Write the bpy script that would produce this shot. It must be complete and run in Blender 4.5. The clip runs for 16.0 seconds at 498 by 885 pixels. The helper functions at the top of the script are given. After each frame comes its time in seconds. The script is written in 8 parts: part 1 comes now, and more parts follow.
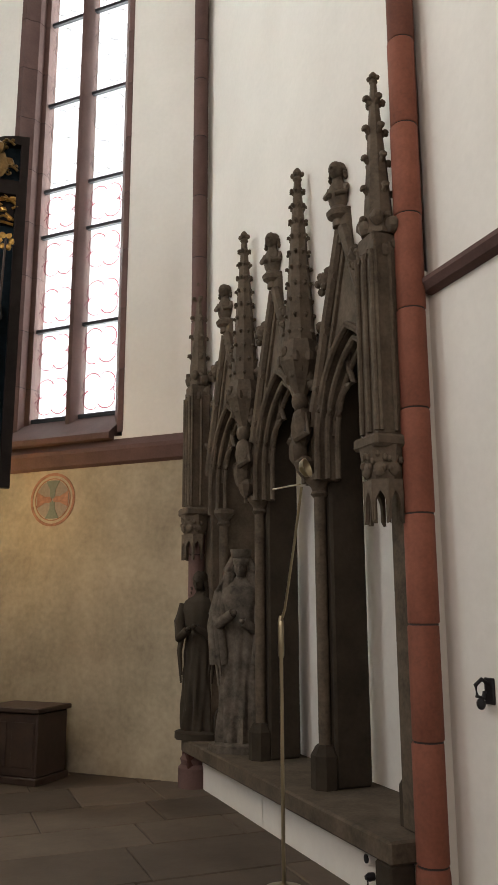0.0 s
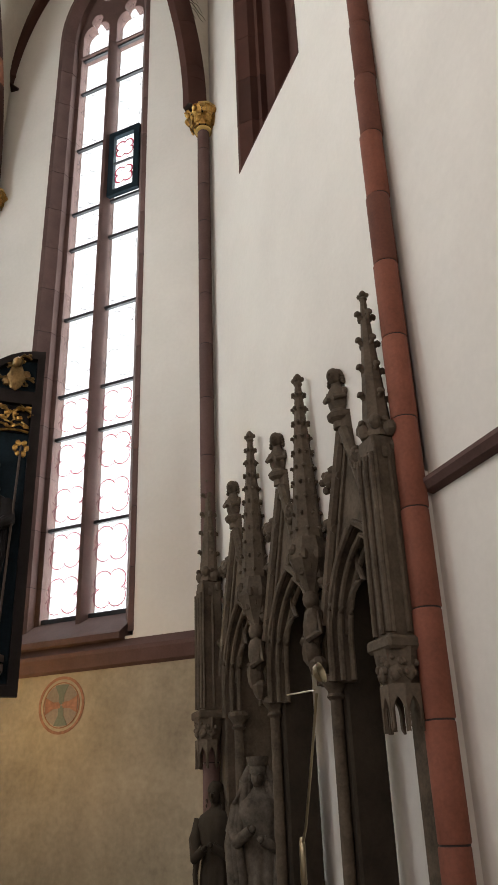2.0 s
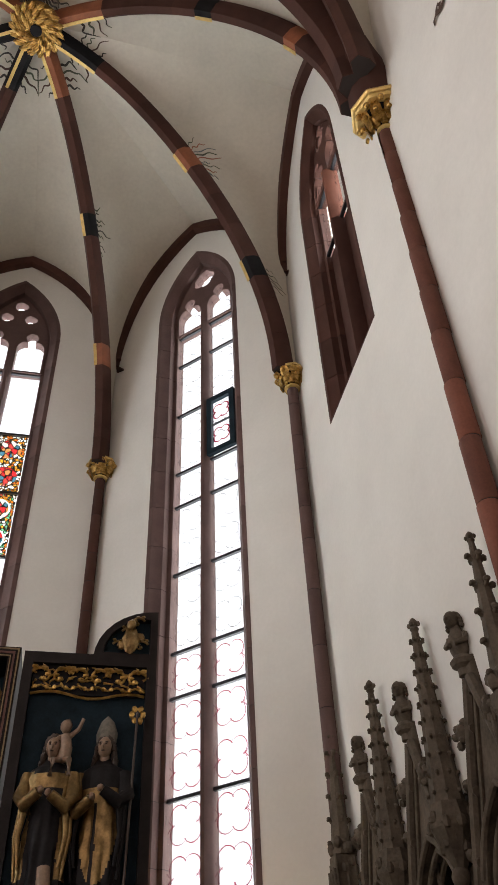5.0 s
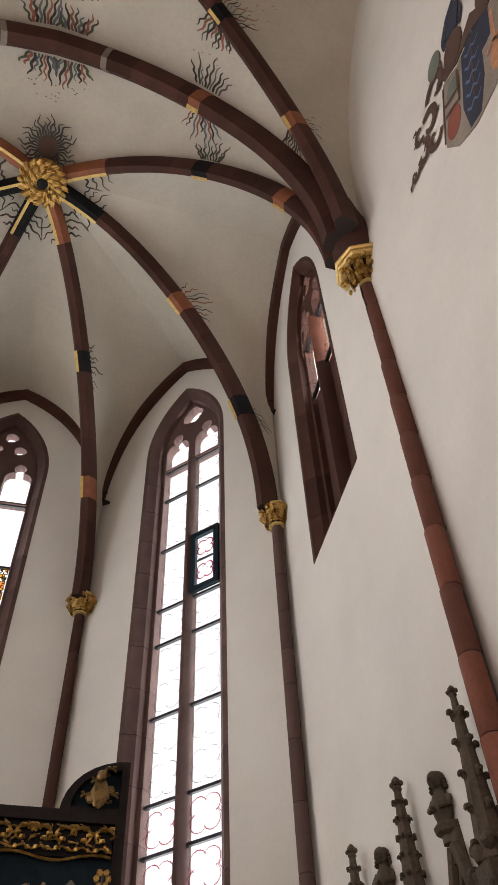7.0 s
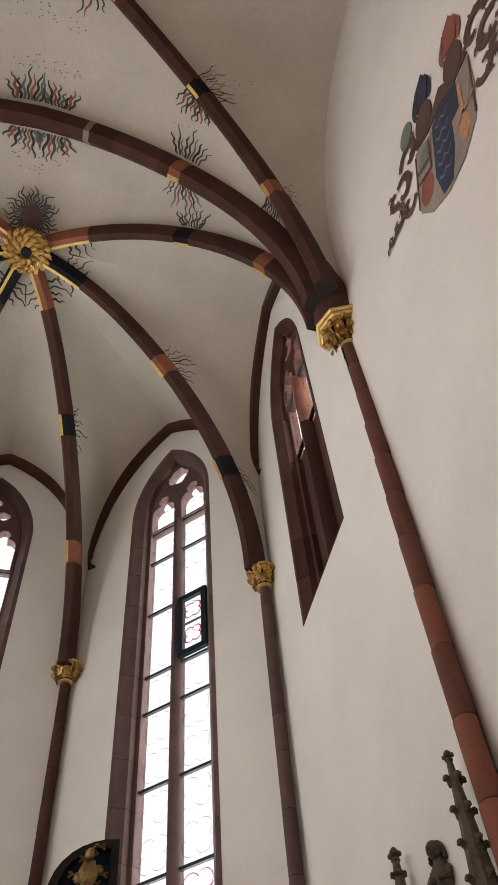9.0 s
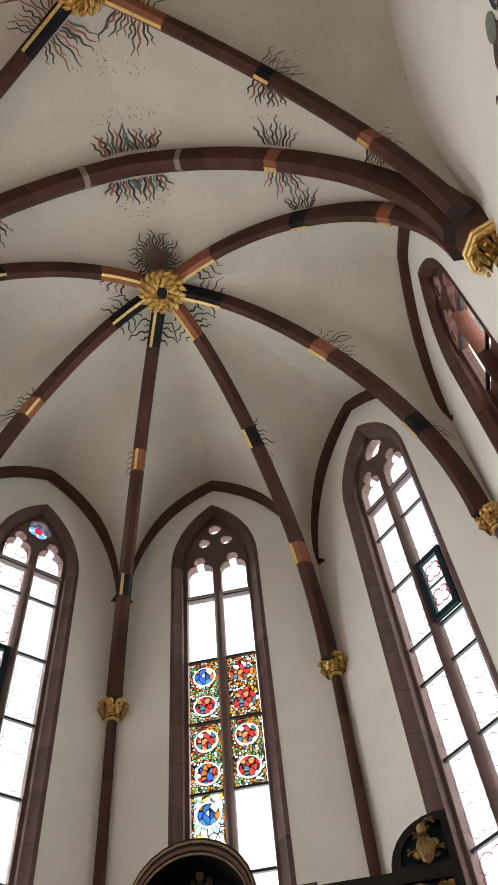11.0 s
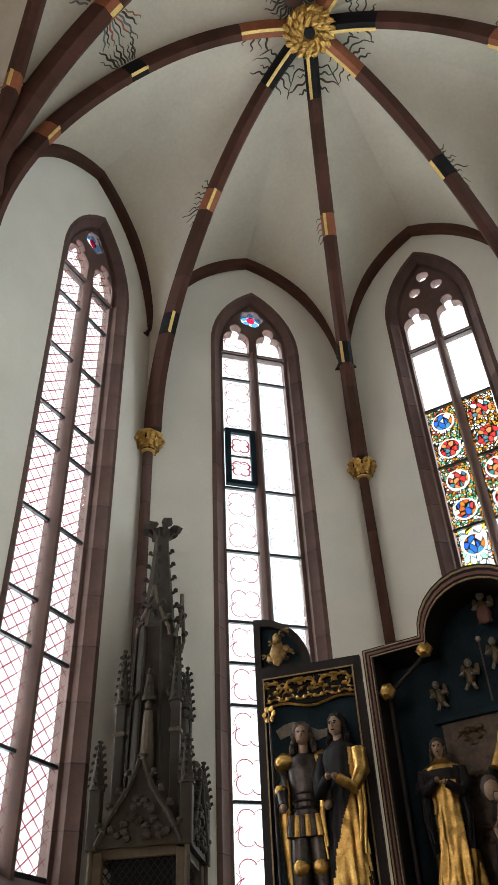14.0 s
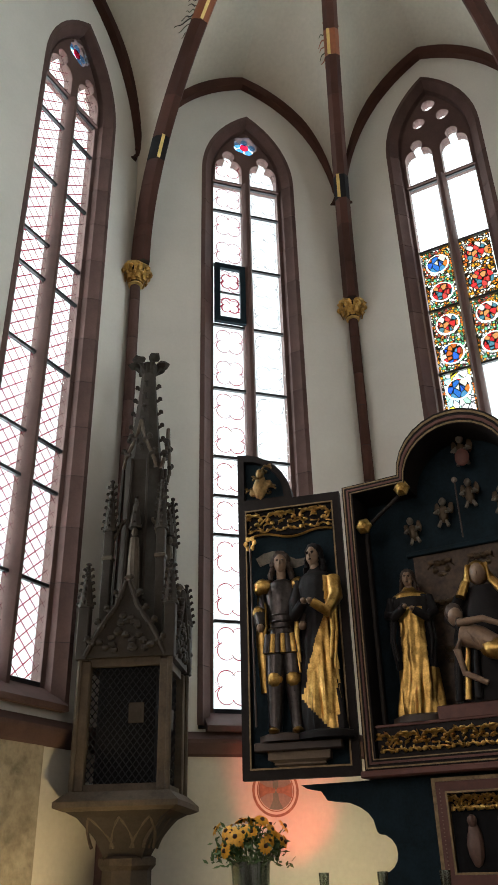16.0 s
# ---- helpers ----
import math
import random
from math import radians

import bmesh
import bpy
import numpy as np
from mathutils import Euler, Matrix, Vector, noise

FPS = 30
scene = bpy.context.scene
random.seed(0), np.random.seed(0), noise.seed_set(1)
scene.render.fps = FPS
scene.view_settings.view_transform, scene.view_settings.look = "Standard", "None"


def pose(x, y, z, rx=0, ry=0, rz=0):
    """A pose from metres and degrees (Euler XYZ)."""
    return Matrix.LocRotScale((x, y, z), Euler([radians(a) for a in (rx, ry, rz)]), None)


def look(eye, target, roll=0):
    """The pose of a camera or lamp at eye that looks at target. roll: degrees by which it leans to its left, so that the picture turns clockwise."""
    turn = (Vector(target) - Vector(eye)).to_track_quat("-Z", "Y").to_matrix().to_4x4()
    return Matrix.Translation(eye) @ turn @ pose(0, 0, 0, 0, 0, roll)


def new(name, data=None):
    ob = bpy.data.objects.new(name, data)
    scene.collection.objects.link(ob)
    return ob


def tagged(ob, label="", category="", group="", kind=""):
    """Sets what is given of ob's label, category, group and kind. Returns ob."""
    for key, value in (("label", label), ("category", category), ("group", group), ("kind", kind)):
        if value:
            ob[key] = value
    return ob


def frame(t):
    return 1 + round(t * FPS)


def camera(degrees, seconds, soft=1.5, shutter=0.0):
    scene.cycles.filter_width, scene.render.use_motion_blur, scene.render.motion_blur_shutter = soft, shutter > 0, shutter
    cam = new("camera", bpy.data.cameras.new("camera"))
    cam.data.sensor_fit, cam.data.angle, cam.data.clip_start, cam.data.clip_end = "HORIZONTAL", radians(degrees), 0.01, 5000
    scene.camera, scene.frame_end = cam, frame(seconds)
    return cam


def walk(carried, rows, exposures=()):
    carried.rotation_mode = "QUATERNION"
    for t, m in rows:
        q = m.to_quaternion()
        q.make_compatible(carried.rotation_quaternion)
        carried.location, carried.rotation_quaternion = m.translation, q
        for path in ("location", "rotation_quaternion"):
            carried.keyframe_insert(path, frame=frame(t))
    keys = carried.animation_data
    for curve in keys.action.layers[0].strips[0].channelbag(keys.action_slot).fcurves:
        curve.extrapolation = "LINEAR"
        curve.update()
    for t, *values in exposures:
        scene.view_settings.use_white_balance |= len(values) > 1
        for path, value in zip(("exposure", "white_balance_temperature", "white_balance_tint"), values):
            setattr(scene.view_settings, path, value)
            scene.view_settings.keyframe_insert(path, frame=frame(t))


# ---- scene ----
cam = camera(34.7, 16.0)

PATH = [
    (0, (1.862, -5.293, 1.501), (2.584, -3.473, 1.909), -0.2),
    (0.5, (1.862, -5.325, 1.523), (2.578, -3.529, 2.034), -0.9),
    (1, (1.862, -5.344, 1.552), (2.568, -3.581, 2.18), -1.1),
    (1.5, (1.862, -5.355, 1.588), (2.546, -3.625, 2.321), -1.4),
    (2, (1.847, -5.391, 1.61), (2.5, -3.695, 2.444), -2.1),
    (2.5, (1.84, -5.403, 1.631), (2.443, -3.741, 2.567), -2.7),
    (3, (1.818, -5.433, 1.638), (2.372, -3.799, 2.649), -2.9),
    (3.5, (1.813, -5.449, 1.651), (2.313, -3.841, 2.73), -3.4),
    (4, (1.787, -5.451, 1.652), (2.241, -3.875, 2.797), -3.4),
    (4.5, (1.781, -5.486, 1.66), (2.187, -3.966, 2.895), -2.8),
    (5, (1.766, -5.511, 1.701), (2.112, -4.055, 3.027), -3.0),
    (7.5, (1.829, -5.601, 1.766), (2.173, -4.443, 3.360), -2.6),
    (8, (1.819, -5.606, 1.777), (2.238, -4.511, 3.397), -4.9),
    (10.5, (1.726, -5.647, 1.760), (1.762, -4.523, 3.414), -7.7),
    (11, (1.659, -5.629, 1.776), (1.565, -4.488, 3.416), -7.2),
    (11.5, (1.612, -5.653, 1.78), (1.397, -4.489, 3.392), -6.8),
    (12, (1.582, -5.611, 1.781), (1.216, -4.439, 3.36), -5.2),
    (12.5, (1.579, -5.6, 1.786), (1.086, -4.43, 3.331), -3.8),
    (13, (1.574, -5.584, 1.793), (0.966, -4.39, 3.278), -2.9),
    (13.5, (1.572, -5.576, 1.797), (0.883, -4.308, 3.183), -2.9),
    (14, (1.572, -5.575, 1.797), (0.834, -4.225, 3.076), -2.9),
    (14.5, (1.573, -5.579, 1.795), (0.793, -4.154, 2.962), -2.3),
    (15, (1.574, -5.582, 1.794), (0.765, -4.103, 2.869), -2.1),
    (15.5, (1.571, -5.573, 1.797), (0.749, -4.053, 2.805), -1.8),
    (16, (1.573, -5.582, 1.793), (0.743, -4.026, 2.735), -1.4),
]
walk(cam, [(t, look(eye, target, roll)) for t, eye, target, roll in PATH],
     [(0, 0.15, 6500, 11), (1.5, 0.0, 6500, 13), (3.0, -0.22, 6500, 13), (5.0, -0.34, 6500, 16), (8.0, -0.46, 6750, 19), (10.5, -0.33, 6500, 15),
      (12.5, -0.15, 6450, 9), (14.0, -0.22, 6250, 7), (15.0, -0.18, 6200, 7), (16.0, -0.33, 6200, 7)])

# ---- plan: five sides of an octagon, axis along +y, and a straight bay before it ----
SIDE = 3.5
APO = SIDE * (1 + 2 ** 0.5) / 2          # middle of the octagon to each wall
SPRING, SPRING_W = 9.58, 10.42           # springing of the apse ribs and of the arch before them
CROWN = 15.19
BAY = 5.5                                # length of the straight bay
WALL_ANGLE = {1: 90, 2: 45, 3: 0, 4: -45, 5: -90}
CORNER_ANGLE = {1: 112.5, 2: 67.5, 3: 22.5, 4: -22.5, 5: -67.5, 6: -112.5}


def wall_matrix(k):
    """Local x to the right as seen from inside, y outwards, z up, from the foot of the wall's middle."""
    an = radians(WALL_ANGLE[k])
    return Matrix.Translation((APO * math.sin(an), APO * math.cos(an), 0)) @ Matrix.Rotation(-an, 4, "Z")


def corner(k, r):
    an = radians(CORNER_ANGLE[k])
    return Vector((r * math.sin(an), r * math.cos(an), 0))


# ---- daylight: a bright hazy sky behind the windows ----
world = bpy.data.worlds.new("sky")
scene.world = world
world.use_nodes = True
sky = world.node_tree.nodes.new("ShaderNodeTexSky")
sky.sky_type = "NISHITA"
sky.sun_disc = False
sky.sun_elevation, sky.sun_rotation = radians(40), radians(60)
world.node_tree.links.new(sky.outputs[0], world.node_tree.nodes["Background"].inputs[0])
world.node_tree.nodes["Background"].inputs[1].default_value = 0.12
sun = new("sun", bpy.data.lights.new("sun", "SUN"))
sun.data.energy, sun.data.angle, sun.data.color = 0.8, radians(12), (1.0, 0.95, 0.88)
sun.matrix_world = look((0, 0, 30), (-10 * math.sin(radians(60)), -10 * math.cos(radians(60)), 22))


def sky_lamp(m, width, height, radiance, color=(0.94, 1.0, 0.985)):
    """The sky's light in a window's opening; it shines along the local -y of m."""
    lamp = new("window_skylight", bpy.data.lights.new("window_skylight", "AREA"))
    lamp.data.shape, lamp.data.size, lamp.data.size_y = "RECTANGLE", width, height
    lamp.data.energy, lamp.data.color = radiance * math.pi * width * height, color
    lamp.matrix_world = m @ pose(0, 0, 0, -90, 0, 0)
    return lamp


SKYLIGHT = {1: 13.0, 2: 10.0, 3: 10.0, 4: 10.0, 5: 12.0}
for k in (2, 3, 4, 5):
    sky_lamp(wall_matrix(k) @ pose(0, 0.62, 8.6), 1.5, 10.6, SKYLIGHT[k])
sky_lamp(wall_matrix(1) @ pose(0, 0.62, 12.0), 1.5, 2.8, SKYLIGHT[1])
# added warm fill: unseen windows assumed north of the straight bay and in the nave behind
sky_lamp(Matrix.Translation((-APO - 0.3, -1.75 - BAY / 2, 7.5)) @ pose(0, 0, 0, 0, 0, 90), 2.2, 8.0, 3.4, (1.0, 0.80, 0.70))
sky_lamp(Matrix.Translation((-2.0, -12.4, 6.0)) @ pose(0, 0, 0, 0, 0, 180), 2.4, 6.0, 5.6, (1.0, 0.80, 0.70))


# ---- hazy white sky seen through the windows ----
def sky_backdrop():
    m = bpy.data.materials.new("hazy_white_sky")
    m.use_nodes = True
    nt = m.node_tree
    nt.nodes.remove(nt.nodes["Principled BSDF"])
    em = nt.nodes.new("ShaderNodeEmission")
    em.inputs[0].default_value, em.inputs[1].default_value = (0.98, 0.99, 1.0, 1), 2.0
    nt.links.new(em.outputs[0], nt.nodes["Material Output"].inputs[0])
    bm = bmesh.new()
    n, r = 40, 14.0
    lo = [bm.verts.new((r * math.sin(2 * math.pi * i / n), r * math.cos(2 * math.pi * i / n), -2)) for i in range(n)]
    hi = [bm.verts.new((r * math.sin(2 * math.pi * i / n), r * math.cos(2 * math.pi * i / n), 60)) for i in range(n)]
    for i in range(n):
        if math.cos(2 * math.pi * (i + 0.5) / n) > -0.45:
            bm.faces.new((lo[i], lo[(i + 1) % n], hi[(i + 1) % n], hi[i]))
    me = bpy.data.meshes.new("backdrop")
    bm.to_mesh(me)
    bm.free()
    me.materials.append(m)
    tagged(new("backdrop", me), "hazy white sky outside the windows", "sky", kind="structure")


sky_backdrop()


# ---- materials ----
def shader(name):
    m = bpy.data.materials.new(name)
    m.use_nodes = True
    nt = m.node_tree
    return m, nt, nt.nodes["Principled BSDF"]


def stuff(name, color, rough=0.8, metal=0.0, vary=0.25, grain=40.0, patch=1.2, bump=0.3, tint=None, piece=0.0, spec=0.5, stain=0.0):
    """A surface with large patches, fine grain, relief, and a change from piece to piece."""
    m, nt, b = shader(name)
    N, L = nt.nodes.new, nt.links.new
    co = N("ShaderNodeTexCoord")
    big, fine = N("ShaderNodeTexNoise"), N("ShaderNodeTexNoise")
    for t, s, d in ((big, patch, 5), (fine, grain, 6)):
        t.inputs["Scale"].default_value, t.inputs["Detail"].default_value = s, d
        L(co.outputs["Object"], t.inputs["Vector"])
    big.inputs["Roughness"].default_value = 0.65
    mixf = N("ShaderNodeMath")
    mixf.operation = "MULTIPLY_ADD"
    L(big.outputs["Fac"], mixf.inputs[0])
    mixf.inputs[1].default_value = 0.7
    sc = N("ShaderNodeMath")
    sc.operation = "MULTIPLY"
    L(fine.outputs["Fac"], sc.inputs[0])
    sc.inputs[1].default_value = 0.3
    L(sc.outputs[0], mixf.inputs[2])
    ramp = N("ShaderNodeValToRGB")
    tint = tint or color
    lo = [c * (1 - vary) for c in color]
    hi = [min(1, c * (1 + vary)) for c in tint]
    ramp.color_ramp.elements[0].position, ramp.color_ramp.elements[1].position = 0.33, 0.67
    ramp.color_ramp.elements[0].color, ramp.color_ramp.elements[1].color = (*lo, 1), (*hi, 1)
    L(mixf.outputs[0], ramp.inputs[0])
    col = ramp.outputs[0]
    if stain:
        st, sr, mx = N("ShaderNodeTexNoise"), N("ShaderNodeValToRGB"), N("ShaderNodeMix")
        st.inputs["Scale"].default_value, st.inputs["Detail"].default_value, st.inputs["Distortion"].default_value = 0.55, 8, 0.6
        L(co.outputs["Object"], st.inputs["Vector"])
        sr.color_ramp.elements[0].position, sr.color_ramp.elements[1].position = 0.5, 0.72
        sr.color_ramp.elements[0].color, sr.color_ramp.elements[1].color = (0, 0, 0, 1), (stain, stain, stain, 1)
        L(st.outputs["Fac"], sr.inputs[0])
        mx.data_type = "RGBA"
        L(sr.outputs[0], mx.inputs["Factor"])
        L(col, mx.inputs["A"])
        mx.inputs["B"].default_value = (*[c * 0.62 for c in color], 1)
        col = mx.outputs["Result"]
    if piece:
        oi, hs, mr = N("ShaderNodeObjectInfo"), N("ShaderNodeHueSaturation"), N("ShaderNodeMapRange")
        mr.inputs["To Min"].default_value, mr.inputs["To Max"].default_value = 1 - piece, 1 + piece
        L(oi.outputs["Random"], mr.inputs["Value"])
        L(mr.outputs[0], hs.inputs["Value"])
        L(col, hs.inputs["Color"])
        col = hs.outputs[0]
    L(col, b.inputs["Base Color"])
    rr = N("ShaderNodeMapRange")
    rr.inputs["To Min"].default_value, rr.inputs["To Max"].default_value = max(0.05, rough - 0.12), min(1, rough + 0.12)
    L(fine.outputs["Fac"], rr.inputs["Value"])
    L(rr.outputs[0], b.inputs["Roughness"])
    b.inputs["Metallic"].default_value = metal
    b.inputs["Specular IOR Level"].default_value = spec
    if bump:
        bp = N("ShaderNodeBump")
        bp.inputs["Strength"].default_value, bp.inputs["Distance"].default_value = bump, 0.01
        L(mixf.outputs[0], bp.inputs["Height"])
        L(bp.outputs[0], b.inputs["Normal"])
    return m


PLASTER = stuff("lime_plaster", (0.645, 0.625, 0.575), 0.9, vary=0.06, grain=22, patch=0.8, bump=0.35, stain=0.10, spec=0.2)
# one dado plaster: a dimmed copy for wall 2, a lit cream copy elsewhere
PLASTER_DIM = stuff("dimmed_dado_plaster", (0.33, 0.285, 0.205), 0.9, vary=0.30, grain=18, patch=1.4, bump=0.45, stain=0.35, spec=0.2)
PLASTER_CREAM = stuff("cream_plaster", (0.60, 0.565, 0.48), 0.9, vary=0.10, grain=18, patch=1.2, bump=0.4, stain=0.25, spec=0.2)
PLASTER_OLD = stuff("weathered_grey_plaster", (0.30, 0.265, 0.20), 0.9, vary=0.5, grain=12, patch=3.5, bump=0.7, stain=0.6, spec=0.2)
WEB = stuff("vault_plaster", (0.52, 0.485, 0.41), 0.9, vary=0.12, grain=16, patch=0.6, bump=0.3, stain=0.18, spec=0.2)
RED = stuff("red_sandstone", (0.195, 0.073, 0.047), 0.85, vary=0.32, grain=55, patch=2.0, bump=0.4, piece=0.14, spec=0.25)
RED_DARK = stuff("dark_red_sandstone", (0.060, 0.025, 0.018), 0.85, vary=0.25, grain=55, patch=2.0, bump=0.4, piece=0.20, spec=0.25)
RED_GREY = stuff("grey_red_sandstone", (0.100, 0.060, 0.053), 0.88, vary=0.25, grain=55, patch=2.2, bump=0.4, piece=0.14, spec=0.25)
# darker copy of the red stone, for the dimmer top of shaft 1
RED_SHADED = stuff("shaded_red_sandstone", (0.120, 0.048, 0.033), 0.85, vary=0.30, grain=55, patch=2.0, bump=0.4, piece=0.14, spec=0.25)
JOINT = stuff("dark_joint_mortar", (0.030, 0.021, 0.018), 0.95, vary=0.2)
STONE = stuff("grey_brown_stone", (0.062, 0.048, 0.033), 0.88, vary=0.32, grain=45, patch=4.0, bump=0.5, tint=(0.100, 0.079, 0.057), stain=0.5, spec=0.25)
# darker tone for piers, column bases, one end block and one statue
STONE_DARK = stuff("dark_grey_brown_stone", (0.032, 0.025, 0.017), 0.9, vary=0.35, grain=45, patch=4.5, bump=0.5, stain=0.6, spec=0.25)
STATUE_GREY = stuff("worn_grey_statue_stone", (0.060, 0.051, 0.040), 0.88, vary=0.4, grain=35, patch=7, bump=0.5, tint=(0.11, 0.095, 0.075), stain=0.5, spec=0.25)
ARMOUR = stuff("dark_painted_armour", (0.055, 0.047, 0.045), 0.32, 0.8, vary=0.5, grain=40, patch=12, bump=0.3)
# one stone in two tones: lighter for the lit lower part, darker for shade
TOWER = stuff("lit_tower_stone", (0.082, 0.064, 0.047), 0.9, vary=0.35, grain=45, patch=4.0, bump=0.5, stain=0.5, spec=0.25)
TOWER_SHADED = stuff("shaded_tower_stone", (0.036, 0.029, 0.023), 0.9, vary=0.35, grain=45, patch=4.0, bump=0.5, stain=0.5, spec=0.25)
FLOOR = stuff("floor_flagstone", (0.085, 0.064, 0.047), 0.75, vary=0.3, grain=30, patch=2.5, bump=0.35, piece=0.22, spec=0.35)
GOLD = stuff("gilding", (0.31, 0.170, 0.040), 0.34, 0.95, vary=0.40, grain=60, patch=9, bump=0.45, tint=(0.52, 0.33, 0.10))
GOLD_PALE = stuff("pale_gilding", (0.66, 0.47, 0.17), 0.40, 0.6, vary=0.2, grain=60, patch=14, bump=0.3)
# real paint on the rib bands; elsewhere painted shade in hollows and leaf gaps
BLACK = stuff("black_paint_and_shade", (0.012, 0.012, 0.013), 0.85, vary=0.35, grain=50, patch=6, bump=0.1, spec=0.12)
ORANGE = stuff("orange_red_paint", (0.235, 0.075, 0.030), 0.7, vary=0.25, grain=50, patch=6, bump=0.15)
BLUEGREEN = stuff("dark_blue_green_paint", (0.009, 0.019, 0.026), 0.7, vary=0.4, grain=40, patch=5, bump=0.1, spec=0.12)
FRAMEPAINT = stuff("black_brown_frame_paint", (0.016, 0.012, 0.011), 0.6, vary=0.35, grain=50, patch=6, bump=0.12, spec=0.15)
REDFRAME = stuff("dull_red_frame_paint", (0.100, 0.034, 0.024), 0.6, vary=0.3, grain=50, patch=6, bump=0.12)
WOOD = stuff("dark_brown_wood", (0.045, 0.028, 0.020), 0.55, vary=0.4, grain=30, patch=5, bump=0.2)
FLESH = stuff("painted_carved_wood_pale", (0.215, 0.138, 0.088), 0.5, vary=0.30, grain=40, patch=14, bump=0.2)
DARKROBE = stuff("dark_painted_drapery", (0.010, 0.0085, 0.009), 0.55, vary=0.45, grain=40, patch=10, bump=0.2, spec=0.15)
IRON = stuff("black_iron", (0.02, 0.02, 0.022), 0.5, 0.6, vary=0.3, grain=60)
BRASS = stuff("brass", (0.44, 0.385, 0.26), 0.32, 1.0, vary=0.06, grain=20, bump=0.1)
WHITEPLASTIC = stuff("white_plastic", (0.62, 0.60, 0.55), 0.4, vary=0.05, bump=0.0)
P_GREEN = stuff("flame_paint_green", (0.075, 0.085, 0.055), 0.9, vary=0.3, bump=0)
P_RED = stuff("flame_paint_red", (0.30, 0.11, 0.07), 0.9, vary=0.3, bump=0)
P_DARK = stuff("flame_paint_dark", (0.045, 0.042, 0.035), 0.9, vary=0.3, bump=0)
P_BLUE = stuff("flame_paint_blue_grey", (0.13, 0.15, 0.16), 0.9, vary=0.3, bump=0)
P_BROWN = stuff("wall_painting_brown", (0.075, 0.040, 0.028), 0.9, vary=0.35, bump=0)
P_GREY = stuff("wall_painting_grey", (0.22, 0.185, 0.15), 0.9, vary=0.3, bump=0)
P_NAVY = stuff("wall_painting_blue_black", (0.022, 0.027, 0.045), 0.9, vary=0.35, bump=0)
P_ROSE = stuff("wall_painting_red", (0.20, 0.060, 0.040), 0.9, vary=0.35, bump=0)
P_TEAL = stuff("wall_painting_grey_green", (0.13, 0.15, 0.12), 0.9, vary=0.3, bump=0)
P_SALMON = stuff("painted_cross_red", (0.40, 0.19, 0.10), 0.9, vary=0.3, patch=8, bump=0)
P_FADED = stuff("faded_cross_red", (0.27, 0.135, 0.085), 0.9, vary=0.35, patch=9, bump=0)
LEAF = stuff("green_leaves", (0.06, 0.11, 0.03), 0.6, vary=0.4, patch=20, bump=0)
PETAL = stuff("yellow_petals", (0.72, 0.36, 0.02), 0.6, vary=0.25, patch=30, bump=0)
FLOWER_EYE = stuff("dark_flower_centre", (0.05, 0.022, 0.01), 0.8, vary=0.3, bump=0)


def glass(name, color, gloss=0.06, milk=0.0):
    """A thin pane: it lets light through in its colour and mirrors a little."""
    m = bpy.data.materials.new(name)
    m.use_nodes = True
    nt = m.node_tree
    nt.nodes.remove(nt.nodes["Principled BSDF"])
    N, L = nt.nodes.new, nt.links.new
    tr, gl, mx = N("ShaderNodeBsdfTransparent"), N("ShaderNodeBsdfGlossy"), N("ShaderNodeMixShader")
    tr.inputs[0].default_value = (*color, 1)
    gl.inputs["Roughness"].default_value = 0.15
    mx.inputs[0].default_value = gloss
    L(tr.outputs[0], mx.inputs[1])
    L(gl.outputs[0], mx.inputs[2])
    L(mx.outputs[0], nt.nodes["Material Output"].inputs[0])
    return m, nt, tr


def stained(name, scale, colors, lead=0.05, stretch=1.0):
    """Pieces of coloured glass between dark lead lines."""
    m, nt, tr = glass(name, (1, 1, 1), 0.04)
    N, L = nt.nodes.new, nt.links.new
    co, mp = N("ShaderNodeTexCoord"), N("ShaderNodeMapping")
    mp.inputs["Scale"].default_value = (scale, scale, scale * stretch)
    L(co.outputs["Object"], mp.inputs[0])
    vo, ve = N("ShaderNodeTexVoronoi"), N("ShaderNodeTexVoronoi")
    ve.feature = "DISTANCE_TO_EDGE"
    for v in (vo, ve):
        v.inputs["Scale"].default_value = 1.0
        L(mp.outputs[0], v.inputs["Vector"])
    sp, ramp = N("ShaderNodeSeparateColor"), N("ShaderNodeValToRGB")
    ramp.color_ramp.interpolation = "CONSTANT"
    while len(ramp.color_ramp.elements) < len(colors):
        ramp.color_ramp.elements.new(0.5)
    for i, (e, c) in enumerate(zip(ramp.color_ramp.elements, colors)):
        e.position, e.color = i / len(colors), (*[math.sqrt(min(1, 5.0 * x)) for x in c], 1)
    L(vo.outputs["Color"], sp.inputs[0])
    L(sp.outputs[0], ramp.inputs[0])
    st, mul = N("ShaderNodeMapRange"), N("ShaderNodeMix")
    st.inputs["From Min"].default_value, st.inputs["From Max"].default_value = lead * 0.5, lead
    L(ve.outputs["Distance"], st.inputs["Value"])
    mul.data_type, mul.blend_type = "RGBA", "MULTIPLY"
    mul.inputs["Factor"].default_value = 1.0
    L(ramp.outputs[0], mul.inputs["A"])
    L(st.outputs[0], mul.inputs["B"])
    L(mul.outputs["Result"], tr.inputs[0])
    return m


